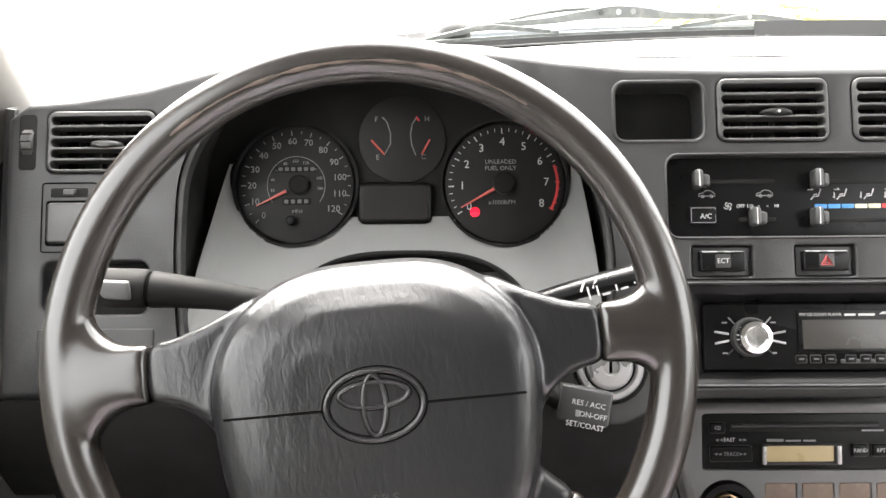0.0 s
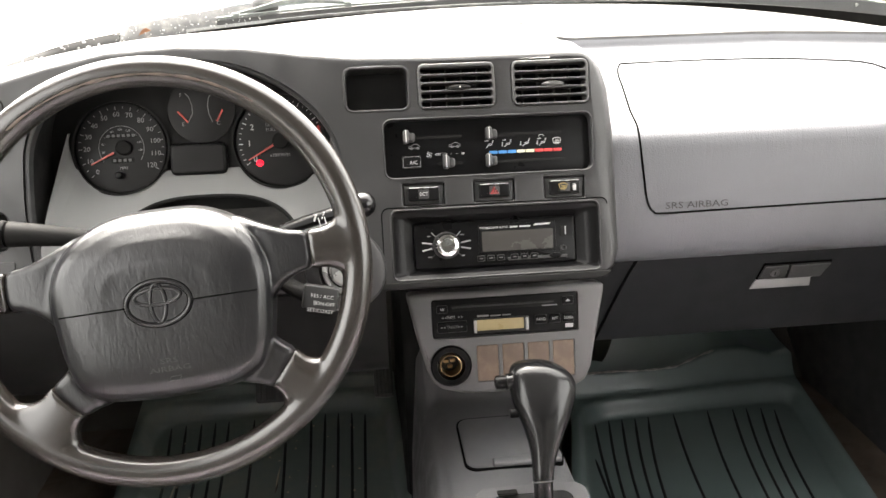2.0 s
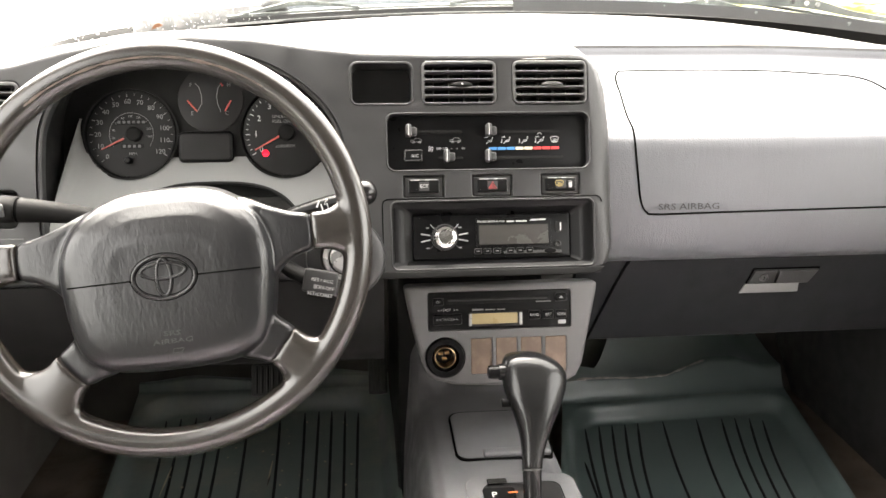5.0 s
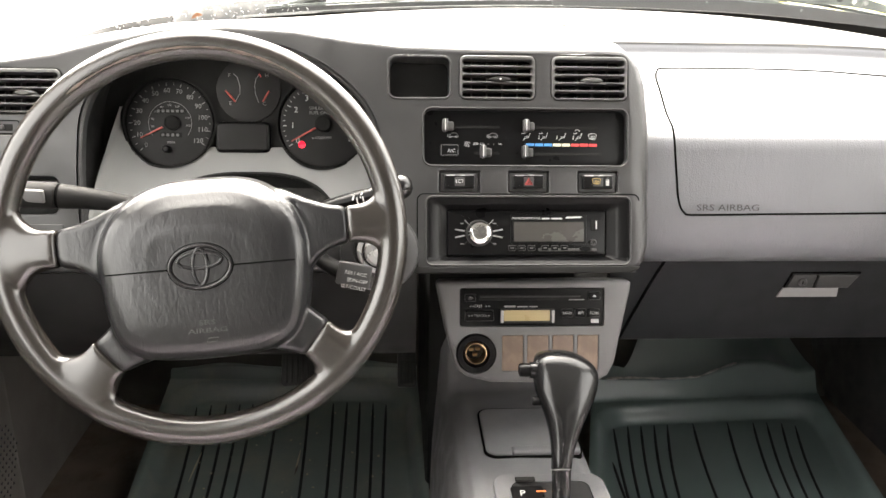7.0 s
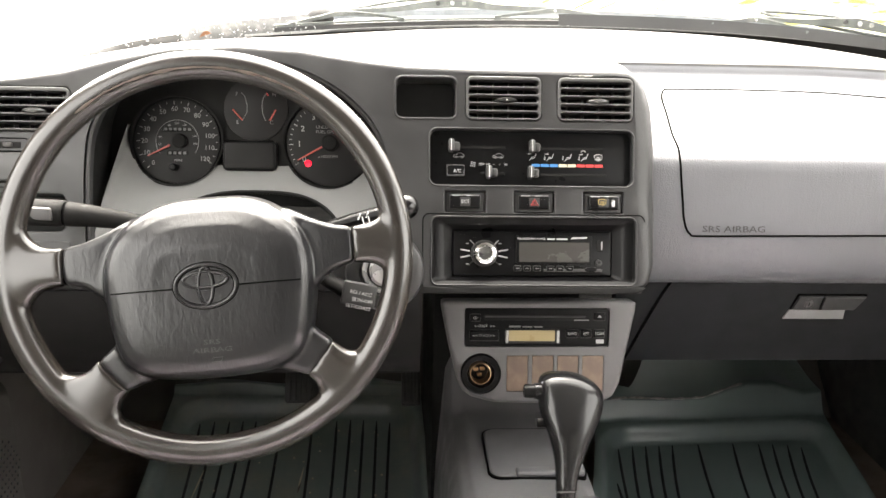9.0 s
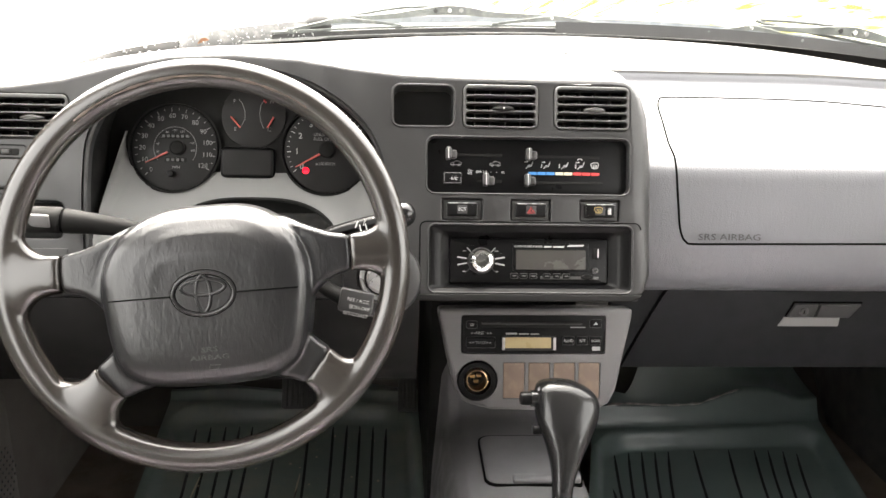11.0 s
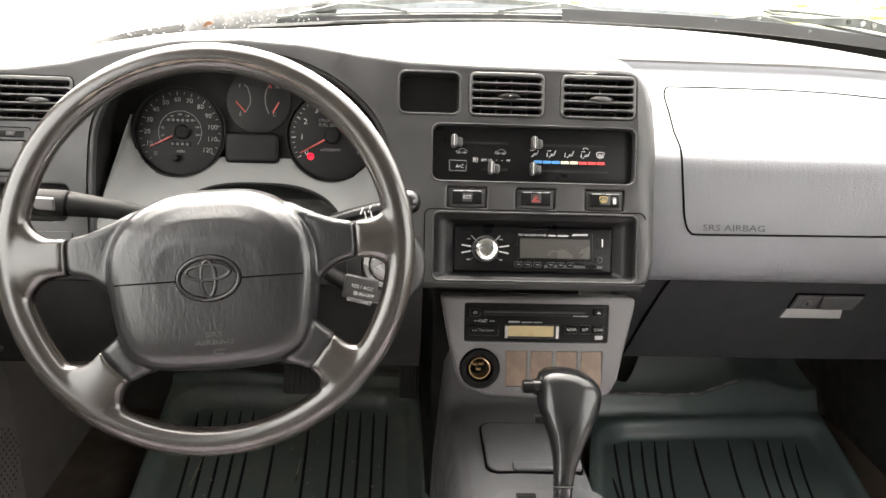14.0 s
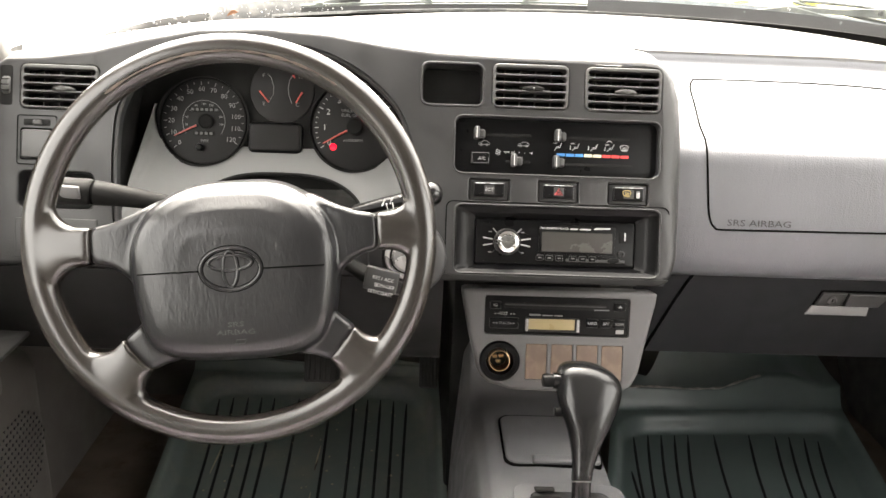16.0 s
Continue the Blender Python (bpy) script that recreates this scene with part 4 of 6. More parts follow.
BOWL_IN = smooth_line([(-0.4565, 1.080, 0), (-0.459, 1.070, 0), (-0.456, 1.054, 0), (-0.438, 1.040, 0), (-0.39, 1.036, 0), (-0.315, 1.035, 0), (-0.24, 1.036, 0), (-0.19, 1.040, 0), (-0.174, 1.054, 0), (-0.171, 1.075, 0), (-0.174, 1.098, 0)], 24)
BOWL_OUT = smooth_line([(-0.4585, 1.080, 0), (-0.465, 1.045, 0), (-0.472, 0.995, 0), (-0.466, 0.960, 0), (-0.42, 0.948, 0), (-0.315, 0.946, 0), (-0.21, 0.948, 0), (-0.168, 0.957, 0), (-0.158, 0.99, 0), (-0.162, 1.05, 0), (-0.170, 1.098, 0)], 24)


def dial_y(z):
    return 0.105 + 0.30 * (z - 1.06)


def shelf(k, s):
    """Pale bowl from the dials out to the fascia."""
    a, c = BOWL_IN[k], BOWL_OUT[k]
    f = max(0.0, min(1.0, (1.085 - c.y) / 0.115))
    a = Vector((a.x, dial_y(a.y) - 0.0015, a.y))
    c = Vector((c.x, (dial_y(c.y) - 0.002) * (1 - f) + (0.019 + 0.336 * (c.y - 1.02)) * f, c.y))
    p = a.lerp(c, s)
    p.z -= 0.006 * math.sin(math.pi * s) * max(0, 1 - abs(p.x + 0.315) / 0.17)
    return p


def hood(k, s):
    x, v = BIN[k % len(BIN)]
    p = FASCIA @ Vector((x, v, -0.028))
    q = Vector((x, dial_y(1.02 + v * 0.95), 1.02 + v * 0.95))
    return p.lerp(q, s)


part("hood_liner", sheet(hood, list(range(len(BIN) + 1)), span(0, 1, 4)), MATBLACK, cluster, "dark inside of the cluster hood", smooth=60)
LIP = BIN[::-1]
part("hood_lip", frame_ring(inset(LIP, 0.0012), inset(LIP, 0.0062), -0.016, -0.0035, 0.0016), DARK, cluster, "dark grey inner lip of the cluster hood", at=FASCIA)
part("hood_groove", frame_ring(inset(LIP, 0.0004), inset(LIP, 0.0016), -0.012, -0.0075, 0.0003), LINE, cluster, at=FASCIA)
inv = DIALS.inverted()
part("lower_bezel", sheet(shelf, list(range(len(BOWL_IN))), span(0, 1, 90), keep=lambda c: all(((inv @ c).x - cx) ** 2 + ((inv @ c).y - cy) ** 2 > (r + 0.0006) ** 2 for cx, cy, r in SHELF) and (abs(c.x + 0.308) / 0.106) ** 3 + (max(0.0, c.z - 0.944) / 0.066) ** 2.2 > 1), BEZEL, cluster, "pale grey lower surround", smooth=60)
arch = []
for k in range(41):
    a = math.pi * k / 40
    x, z = -0.308 + 0.106 * math.copysign(abs(math.cos(a)) ** (2 / 3), math.cos(a)), 0.944 + 0.066 * abs(math.sin(a)) ** (2 / 2.2)
    s = min(1.0, max(0.0, (1.0355 - z) / 0.0895))
    for _ in range(4):
        s = min(1.0, max(0.0, (1.0355 - z - 0.006 * math.sin(math.pi * s) * max(0, 1 - abs(x + 0.315) / 0.17)) / 0.0895))
    arch.append((x, 0.0955 - 0.1025 * s, z))
part("column_cutout_edge", tube(arch, 0.0022, 8), MATBLACK, cluster, "dark edge of the column cutout")
for cx, cy, r in SHELF:
    b = bmesh.new()
    base, lip = [], []
    for k in range(64):
        a = 2 * math.pi * k / 64
        x, y = cx + r * math.cos(a), cy + r * math.sin(a)
        p, q = DIALS @ Vector((x, y, 0)), DIALS @ Vector((x, y, 0.06))
        w = 0.003
        for j in range(61):
            c = p + (q - p) * j / 60
            if c.z < 1.0355 and c.y > 0.0965 - 0.104 * (1.0355 - c.z) / 0.09:
                w = 0.06 * j / 60
        base.append(b.verts.new((x, y, -0.001)))
        lip.append(b.verts.new((cx + (r + 0.0002) * math.cos(a), cy + (r + 0.0002) * math.sin(a), max(w, 0.003) + 0.0022)))
    bridge(b, base, lip)
    outer = [b.verts.new((cx + (v.co.x - cx) * 1.035, cy + (v.co.y - cy) * 1.035, v.co.z + (0.0003 if v.co.z > 0.005 else -0.002))) for v in lip]
    bridge(b, lip, outer)
    part("dial_well", b, MATBLACK, cluster, at=DIALS)
    part("dial", slab(circle(cx, cy, r - 0.0025, 64), -0.001, 0.0012, 0.0003), DIAL, cluster, at=DIALS)
part("dial", slab(circle(-0.313, gv(1.098), 0.037, 48), -0.001, 0.0012, 0.0003), DIAL, cluster, at=DIALS)
part("display_frame", slab(rrect(-0.3500, gv(1.0285), -0.2880, gv(1.0625), 0.006), -0.001, 0.008, 0.003), GLOSSBLACK, cluster, at=DIALS)
part("display", slab(rrect(-0.3470, gv(1.0312), -0.2910, gv(1.0598), 0.004), -0.001, 0.0088, 0.0012), DIAL, cluster, "dark blank display", at=DIALS)
part("warning_lamp", lathe([(0.0, 0.002), (0.004, 0.002), (0.004, 0.0)], 16), LAMP_RED, cluster, "lit red warning lamp", at=DIALS @ put(-0.252, gv(1.038)))


# ---- switchgear in the fascia ----
def air_vent(name_label, loop, pale):
    xs, ys = [p[0] for p in loop], [p[1] for p in loop]
    x0, x1, y0, y1 = min(xs), max(xs), min(ys), max(ys)
    cx, cy, w, h = (x0 + x1) / 2, (y0 + y1) / 2, x1 - x0, y1 - y0
    m = FASCIA @ put(cx, cy)
    v = thing("air_vent", name_label, "air vent", m, "dashboard air vents")
    o = rrect(-w / 2, -h / 2, w / 2, h / 2, 0.007)
    top, side, bar, n = 0.0042, 0.0030, 0.0020, 5
    pitch = (h - top - 0.0024 + bar) / n
    slots = [rrect(-w / 2 + side, -h / 2 + 0.0024 + pitch * k, w / 2 - side, -h / 2 + 0.0024 + pitch * (k + 1) - bar, 0.0030, 5) for k in range(n)]
    part("frame", pierced(o, slots, -0.012, 0.0018, 0.0016, 0.0008), VENT, v, at=m)
    part("gap", frame_ring(inset(o, -0.0012), inset(o, 0.0004), -0.02, -0.0008, 0.0003), LINE, v, at=m)
    part("duct", slab(inset(o, -0.002), -0.05, -0.032, 0.0005), MATBLACK, v, at=m)
    for k in range(1, n):
        y = -h / 2 + 0.0024 + pitch * k - bar / 2
        part("slat", rbox((w - 0.006, 0.0016, 0.016), 0.0006, 2, (0, y + 0.0008, -0.0100), rot=pose(0, 0, 0, 8, 0, 0)), DARK, v, at=m)
    for k in range(4):
        part("vane", rbox((0.0012, h - 0.006, 0.010), 0, 1, (-w / 2 + w * (k + 0.9) / 4.8, 0, -0.024)), DARK, v, at=m)
    y = -h / 2 + 0.0024 + pitch * 2 + 0.002
    b = lathe([(0.0, 0.006), (0.007, 0.0055), (0.0105, 0.0035), (0.0125, 0.0)], 28)
    bmesh.ops.scale(b, vec=(1.0, 0.30, 1.0), verts=b.verts)
    part("tab", b, MATBLACK if pale is None else pale, v, "adjusting tab", at=m @ put(0.003, y, -0.0015))
    if pale is None:
        part("tab_dot", lathe([(0.0, 0.0062), (0.0009, 0.006), (0.0011, 0.005)], 10), WHITE, v, at=m @ put(0.003, y, -0.0005))
    return v


for lp, pale in ((V1, None), (V2, VENT), (V3, VENT)):
    air_vent("black slatted air vent in the grey dashboard", lp, pale)

ac = thing("climate_control", "black heater control panel with sliding levers", "heater control", FASCIA @ put(0, fv(1.065)))
part("face", slab(inset(AC, -0.001), -0.03, -0.011, 0.0005), GLOSSBLACK, ac, at=FASCIA)
for cx in (-0.074, 0.001, 0.077):
    s = thing("push_switch", "black rectangular push switch", "switch", FASCIA @ put(cx, fv(1.019)), "row of dashboard switches")
    part("housing", slab(rrect(-0.0215, -0.0112, 0.0215, 0.0112, 0.001, 2), -0.02, -0.004, 0.0005), DARK, s, at=FASCIA @ put(cx, fv(1.019)))
    part("button", slab(rrect(-0.0165, -0.0075, 0.0165, 0.0075, 0.0015, 3), -0.01, 0.0015, 0.0015), GLOSSBLACK, s, at=FASCIA @ put(cx, fv(1.019)))

stereo = thing("car_stereo", "black aftermarket car stereo with a chrome knob", "car stereo", FASCIA @ put(0, fv(0.966)))
part("body", slab(rrect(-0.0862, fv(0.9428), 0.0890, fv(0.9900), 0.002), -0.10, -0.012, 0.002), GLOSSBLACK, stereo, at=FASCIA)
b = bmesh.new()
funnel = [ring(b, rrect(-0.1095 + d, fv(0.9348) + d, 0.1125 - d, fv(1.0027) - d, 0.006), z) for d, z in ((0.0, -0.0005), (0.002, -0.003))]
funnel += [ring(b, rrect(-0.0868 - 0.0125 * (1 - q), fv(0.9422) - 0.0045 * (1 - q), 0.0896 + 0.0125 * (1 - q), fv(0.9906) + 0.0075 * (1 - q), 0.004), -0.004 - 0.0105 * q) for q in (0.0, 0.35, 0.8, 1.0)]
for p, q in zip(funnel, funnel[1:]):
    bridge(b, p, q)
part("cage", b, GLOSSBLACK, stereo, "black sloping surround of the stereo", at=FASCIA)
groove = rrect(-0.1195, fv(0.9262), 0.1225, fv(1.0065), 0.007)
part("surround_groove", tube([(x, y, 0.0) for x, y in groove if y > fv(0.9300)], 0.0006, 6), LINE, stereo, at=FASCIA)
tray_s = thing("storage_slot", "empty black storage slot in the dashboard", "storage slot", FASCIA @ put(-0.117, fv(1.125)))
part("slot_box", slab(inset(CLK, -0.003), -0.05, -0.0285, 0.0005), MATBLACK, tray_s, at=FASCIA)
for k in range(3):
    part("slot_tooth", rbox((0.0085, 0.0016, 0.004), 0.0005, 1, (-0.134 + 0.0125 * k, fv(1.1075), -0.024)), VENT, tray_s, at=FASCIA)
part("slot_rim", frame_ring(inset(CLK, -0.0030), inset(CLK, -0.0003), -0.002, 0.0009, 0.0008), PLASTIC, tray_s, "raised rim of the slot", at=FASCIA)

cdp = thing("cd_player", "black factory compact disc player with amber display", "cd player", LOWER @ put(0, cv(0.855)))
part("body", slab(inset(CD, 0.0005), -0.05, -0.002, 0.001), GLOSSBLACK, cdp, at=LOWER)
lighter = thing("cigarette_lighter", "open black lighter socket with a brass rim", "lighter socket", LOWER @ put(-0.067, cv(0.802)))
part("socket", lathe([(0.0243, -0.02), (0.0243, 0.001), (0.022, 0.0035), (0.0165, 0.003), (0.0155, -0.004), (0.0135, -0.03), (0.0, -0.03)], 40, cap=False), GLOSSBLACK, lighter, at=LOWER @ put(-0.067, cv(0.802)))
for x in (-0.016, 0.0145, 0.0448, 0.075):
    t = part("blank_plate", slab(rrect(-0.0127, -0.0214, 0.0127, 0.0214, 0.0012, 2), -0.012, -0.0008, 0.0008), TILE, at=LOWER @ put(x - 0.02 + 0.013, cv(0.802)))
    tagged(t, "faded brown blank cover plate", "cover plate", "blank cover plates")

# ---- gear lever ----
lever = thing("gear_lever", "worn black automatic gear lever in park", "gear lever", pose(0.033, -0.125, 0.70))
b = bmesh.new()
prev = None
for z, xl, xr, hy in ((0.7000, 0.0163, 0.0325, 0.0080), (0.7115, 0.0171, 0.0339, 0.0085), (0.7235, 0.0177, 0.0358, 0.0090), (0.7455, 0.0189, 0.0386, 0.0098), (0.7465, 0.0184, 0.0393, 0.0104), (0.7545, 0.0192, 0.0410, 0.0110), (0.7627, 0.0194, 0.0439, 0.0118), (0.7710, 0.0188, 0.0480, 0.0130),
                      (0.7788, 0.0174, 0.0526, 0.0142), (0.7870, 0.0154, 0.0577, 0.0158), (0.7950, 0.0126, 0.0630, 0.0172), (0.8050, 0.0080, 0.0688, 0.0186), (0.8120, 0.0057, 0.0722, 0.0194), (0.8190, 0.0047, 0.0744, 0.0200), (0.8255, 0.0047, 0.0748, 0.0202),
                      (0.8310, 0.0050, 0.0722, 0.0198), (0.8355, 0.0058, 0.0672, 0.0190), (0.8390, 0.0074, 0.0610, 0.0176), (0.8418, 0.0102, 0.0540, 0.0155), (0.8438, 0.0150, 0.0460, 0.0122), (0.8447, 0.0210, 0.0380, 0.0080)):
    yc = -0.155 + 0.73 * (z - 0.7142) + 0.004 * max(0.0, (z - 0.80) / 0.045)
    cx, hx = (xl + xr) / 2, (xr - xl) / 2
    lo = []
    for k in range(28):
        a = 2 * math.pi * k / 28
        c, q = math.cos(a), math.sin(a)
        lo.append(b.verts.new((cx + hx * math.copysign(abs(c) ** 0.8, c), yc + hy * math.copysign(abs(q) ** 0.8, q), z - 0.35 * hy * q)))
    if prev:
        bridge(b, prev, lo)
    prev = lo
b.faces.new(prev)
part("grip", b, GRIP, lever, "worn shiny black grip", smooth=70)
part("collar", tube([(0.0288, -0.1330, 0.7452), (0.0288, -0.1322, 0.7463)], 0.0112, 24, up=(0, 1, 0)), VENT, lever, "thin worn collar")
for dz, w, m in ((0.0, 0.019, DARK), (0.0095, 0.013, DARK)):
    part("grip_mark", rbox((w, 0.0022, 0.0030), 0.001, 2, (0.0345, -0.1140 + 0.73 * dz, 0.7905 + dz), rot=pose(0, 0, 0, -30, 0, 0)), m, lever)
part("side_button", tube([(0.012, -0.088, 0.8015), (0.0030, -0.088, 0.8015), (0.0018, -0.088, 0.8015)], [0.0052, 0.0052, 0.0042], 16), GLOSSBLACK, lever)
part("button_sleeve", tube([(0.020, -0.0700, 0.8290), (0.0010, -0.0700, 0.8290)], 0.0088, 22), GRIP, lever)
part("button", tube([(0.010, -0.0700, 0.8290), (-0.0080, -0.0700, 0.8290), (-0.0100, -0.0700, 0.8290), (-0.0108, -0.0700, 0.8290)], [0.0074, 0.0074, 0.0066, 0.0045], 22), GLOSSBLACK, lever, "shiny black release button")
plate = thing("shift_gate", "black shift gate plate with gear letters", "shift gate", pose(0.02, -0.17, 0.703))
part("plate", slab(rrect(-0.062, -0.14, 0.060, 0.085, 0.016), -0.01, 0.004, 0.002), CONSOLE, plate, at=pose(0.025, -0.17, 0.7045))
part("inlay", slab(rrect(-0.043, -0.13, 0.040, 0.068, 0.010), -0.01, 0.0055, 0.001), PLASTIC, plate, "dark grey inlay of the gate", at=pose(0.025, -0.17, 0.7045))
part("inlay_gap", frame_ring(rrect(-0.0442, -0.1312, 0.0412, 0.0692, 0.011), rrect(-0.0425, -0.1295, 0.0395, 0.0675, 0.0095), 0.0, 0.0050, 0.0004), LINE, plate, at=pose(0.025, -0.17, 0.7045))

# ---- floor mats and pedals ----


def floor_mat(label, left, right, far, near, flap, grooves, round_off=0.035, rubber=MAT):
    """A tray with a raised wall. left, right: (x at the far edge, slope); far: (y at its left end, slope along x); flap(x): (height of the crest, run beyond it) behind the wall."""
    m = thing("floor_mat", label, "floor mat", pose((left[0] + right[0]) / 2, near, 0.49), "rubber floor mats")

    def side(u, y):
        xa, xb = left[0] + left[1] * (y - far[0]), right[0] + right[1] * (y - far[0])
        return xa + (xb - xa) * u

    def wall(x, y):
        """Height of the tray at a point: flat inside, a rounded wall outside."""
        xa, xb = side(0, y), side(1, y)
        yf = far[0] + far[1] * (x - left[0])
        hx = (xb - xa) / 2
        qx, qy = abs(x - (xa + xb) / 2) - hx + round_off, (y - yf) + round_off
        d = math.hypot(max(qx, 0), max(qy, 0)) + min(max(qx, qy), 0) - round_off
        k = max(0.0, min(1.0, d / 0.021))
        return 0.494 + 0.030 * k * k * (3 - 2 * k)

    us = [-0.075, -0.06, -0.048, -0.038, -0.03, -0.022, -0.014, -0.006, 0.004] + span(0.02, 0.98, 40) + [0.996, 1.006, 1.014, 1.022, 1.03, 1.038, 1.048, 1.06, 1.075]
    rows = [("flat", k) for k in span(0, 1, 30)] + [("wall", k) for k in span(0.1, 1, 10)] + [("flap", k) for k in span(0.08, 1, 12)] + [("back", k) for k in span(0.1, 1, 10)]

    def fn(u, row):
        kind, k = row
        y = near + (far[0] - 0.02 - near) * k if kind == "flat" else far[0] - 0.02 + 0.05 * k if kind == "wall" else far[0] + 0.03
        x = side(u, y)
        bend = far[1] * (x - left[0]) * (k * k if kind == "flat" else 1)
        y += bend
        if kind in ("flat", "wall"):
            return (x, y, wall(x, y))
        crest, run = flap(x)
        h = crest - 0.524
        if kind == "flap":
            return (x, y + 0.62 * h * k, 0.524 + h * (0.25 * k + 1.2 * k * k - 0.45 * k ** 3) + 0.0012 * math.sin(40 * x) * k)
        wave = 0.002 * math.sin(22 * x) + 0.0015 * math.sin(51 * x)
        return (x, y + 0.62 * h + run * k, crest + run * (0.02 * k + 0.22 * k * k) + wave * math.sin(math.pi * k) - 0.003 * min(1.0, 6 * k))

    part("sheet", sheet(fn, us, rows, thick=0.004, direction=(0, 0, -1)), rubber, m, smooth=85)
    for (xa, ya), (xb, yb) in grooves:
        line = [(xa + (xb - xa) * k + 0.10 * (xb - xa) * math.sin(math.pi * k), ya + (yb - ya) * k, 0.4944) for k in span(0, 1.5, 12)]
        # near-black bar: the shade inside the groove is put into its colour
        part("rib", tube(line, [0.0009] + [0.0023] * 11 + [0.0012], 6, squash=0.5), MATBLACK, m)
    return m


def passenger_flap(x):
    lift = max(0.0, min(1.0, (x - 0.40) / 0.08)) - 0.8 * max(0.0, min(1.0, (x - 0.535) / 0.05))
    run = 0.035 + 0.17 * max(0.0, min(1.0, (x - 0.27) / 0.10)) + 0.006 * math.sin(60 * x)
    return 0.556 + 0.018 * lift + 0.002 * math.sin(31 * x), run


def crest_point(x):
    """On the passenger mat's crest."""
    h = passenger_flap(x)[0] - 0.524
    return (x, 0.387 + 0.06 * (x - 0.2185) + 0.62 * h, 0.524 + h + 0.0022)


def driver_flap(x):
    return 0.540 + 0.003 * math.sin(25 * x), 0.09


TOP_P = [(0.2316, 0.3500), (0.258, 0.3574), (0.2814, 0.358), (0.3049, 0.3587), (0.3288, 0.3604), (0.375, 0.363), (0.4374, 0.3649), (0.4827, 0.363), (0.5072, 0.3625), (0.5325, 0.3595), (0.5533, 0.351)]
END_P = [0.1975, 0.2121, 0.2324, 0.2522, 0.2711, 0.3301, 0.382, 0.4222, 0.4434, 0.4642, 0.4876]
passenger_mat = floor_mat("wet dark green ribbed rubber mat on the passenger floor", (0.2185, 0.25), (0.586, 0.20), (0.357, 0.06), -0.25, passenger_flap,
          [(p, (x, 0.09)) for p, x in zip(TOP_P, END_P)] + [((0.2042, 0.25), (0.1969, 0.10))])
scuffs = random.Random(5)
line = [crest_point(x) for x in span(0.228, 0.472, 60)]
# pale line along the crest: scuffed rubber with its highlight painted in
part("scuff_gloss", tube(line, [0.0004] + [0.0024 + 0.0008 * math.sin(0.7 * k) + scuffs.uniform(-0.0005, 0.0005) for k in range(len(line) - 2)] + [0.0004], 8, squash=0.5), SCUFF_GLOSS, passenger_mat, "pale scuffed crest with a painted gloss highlight")
TOP_D = [(-0.2549, 0.448), (-0.2304, 0.451), (-0.2074, 0.450), (-0.1836, 0.447), (-0.1600, 0.440), (-0.2985, 0.448), (-0.354, 0.448), (-0.398, 0.448), (-0.421, 0.448), (-0.445, 0.447), (-0.471, 0.446), (-0.495, 0.440)]
END_D = [-0.2454, -0.2256, -0.2036, -0.1816, -0.1625, -0.2851, -0.3379, -0.3788, -0.3982, -0.4193, -0.4425, -0.464]
floor_mat("dirty dark green ribbed rubber mat under the pedals", (-0.520, -0.085), (-0.132, -0.03), (0.462, -0.02), -0.25, driver_flap,
          [(p, (x, 0.15)) for p, x in zip(TOP_D, END_D)], 0.05, DUSTY)

fringe = part("carpet_edge", sheet(lambda u, y: (-0.112 + 0.032 * u, y, 0.496 + 0.030 * u + 0.006 * math.sin(40 * y) * u), span(0, 1, 6), span(-0.25, 0.36, 30), thick=0.006, direction=(0, 0, -1)), RUST)
tagged(fringe, "rust-stained carpet edge beside the console", "carpet edge")

rng = random.Random(12)
for k in range(14):
    x, y, n = rng.choice((-0.453, -0.406, -0.36, -0.296, -0.25, -0.226, -0.203)), rng.uniform(-0.2, 0.25), rng.uniform(0.02, 0.09)
    crumb = part("dirt_streak", tube([(x - 0.002, y, 0.4985), (x - 0.001, y + n / 2, 0.4988), (x, y + n, 0.4985)], [0.0005, 0.0016, 0.0004], 6, squash=0.5), WORN if k % 3 else BEIGE)
    tagged(crumb, "dried mud streak in a groove of the mat", "mud streak", "mud streaks on the mat")
crumbs = bmesh.new()
for k in range(90):
    c = Vector((rng.uniform(-0.47, -0.15), rng.uniform(0.05, 0.43), 0.4955))
    bmesh.ops.create_icosphere(crumbs, subdivisions=1, radius=rng.choice((0.0006, 0.0008, 0.0011, 0.0017)), matrix=Matrix.Translation(c) @ Matrix.Diagonal((rng.uniform(0.7, 1.6), rng.uniform(0.7, 1.8), 0.5, 1)))
tagged(part("mat_crumbs", crumbs, BEIGE), "pale crumbs and grit on the rubber mat", "crumbs", kind="stuff")

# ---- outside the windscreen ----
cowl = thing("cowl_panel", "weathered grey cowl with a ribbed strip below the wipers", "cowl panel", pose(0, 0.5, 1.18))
part("panel", sheet(lambda u, s: (0.74 * u, front_y(0.64 * u) + 0.036 + 0.17 * s, front_z(0.64 * u) + 0.002 + 0.010 * s - 0.25 * max(0.0, -u - 0.35)), span(-1, 1, 60), span(0, 1, 8), thick=0.01, direction=(0, 0, -1)), COWL, cowl)
hood = part("bonnet", sheet(lambda u, s: (0.72 * u, front_y(0.5 * u) + 0.22 + 0.85 * s, front_z(0.6 * u) + 0.022 - 0.12 * max(0.0, -u - 0.45) - 0.09 * s ** 2 - 0.05 * u * u * s), span(-1, 1, 30), span(0, 1, 14), thick=0.03, direction=(0, 0, -1)), PAINT)
tagged(hood, "blue-grey engine bonnet wet with rain", "bonnet")


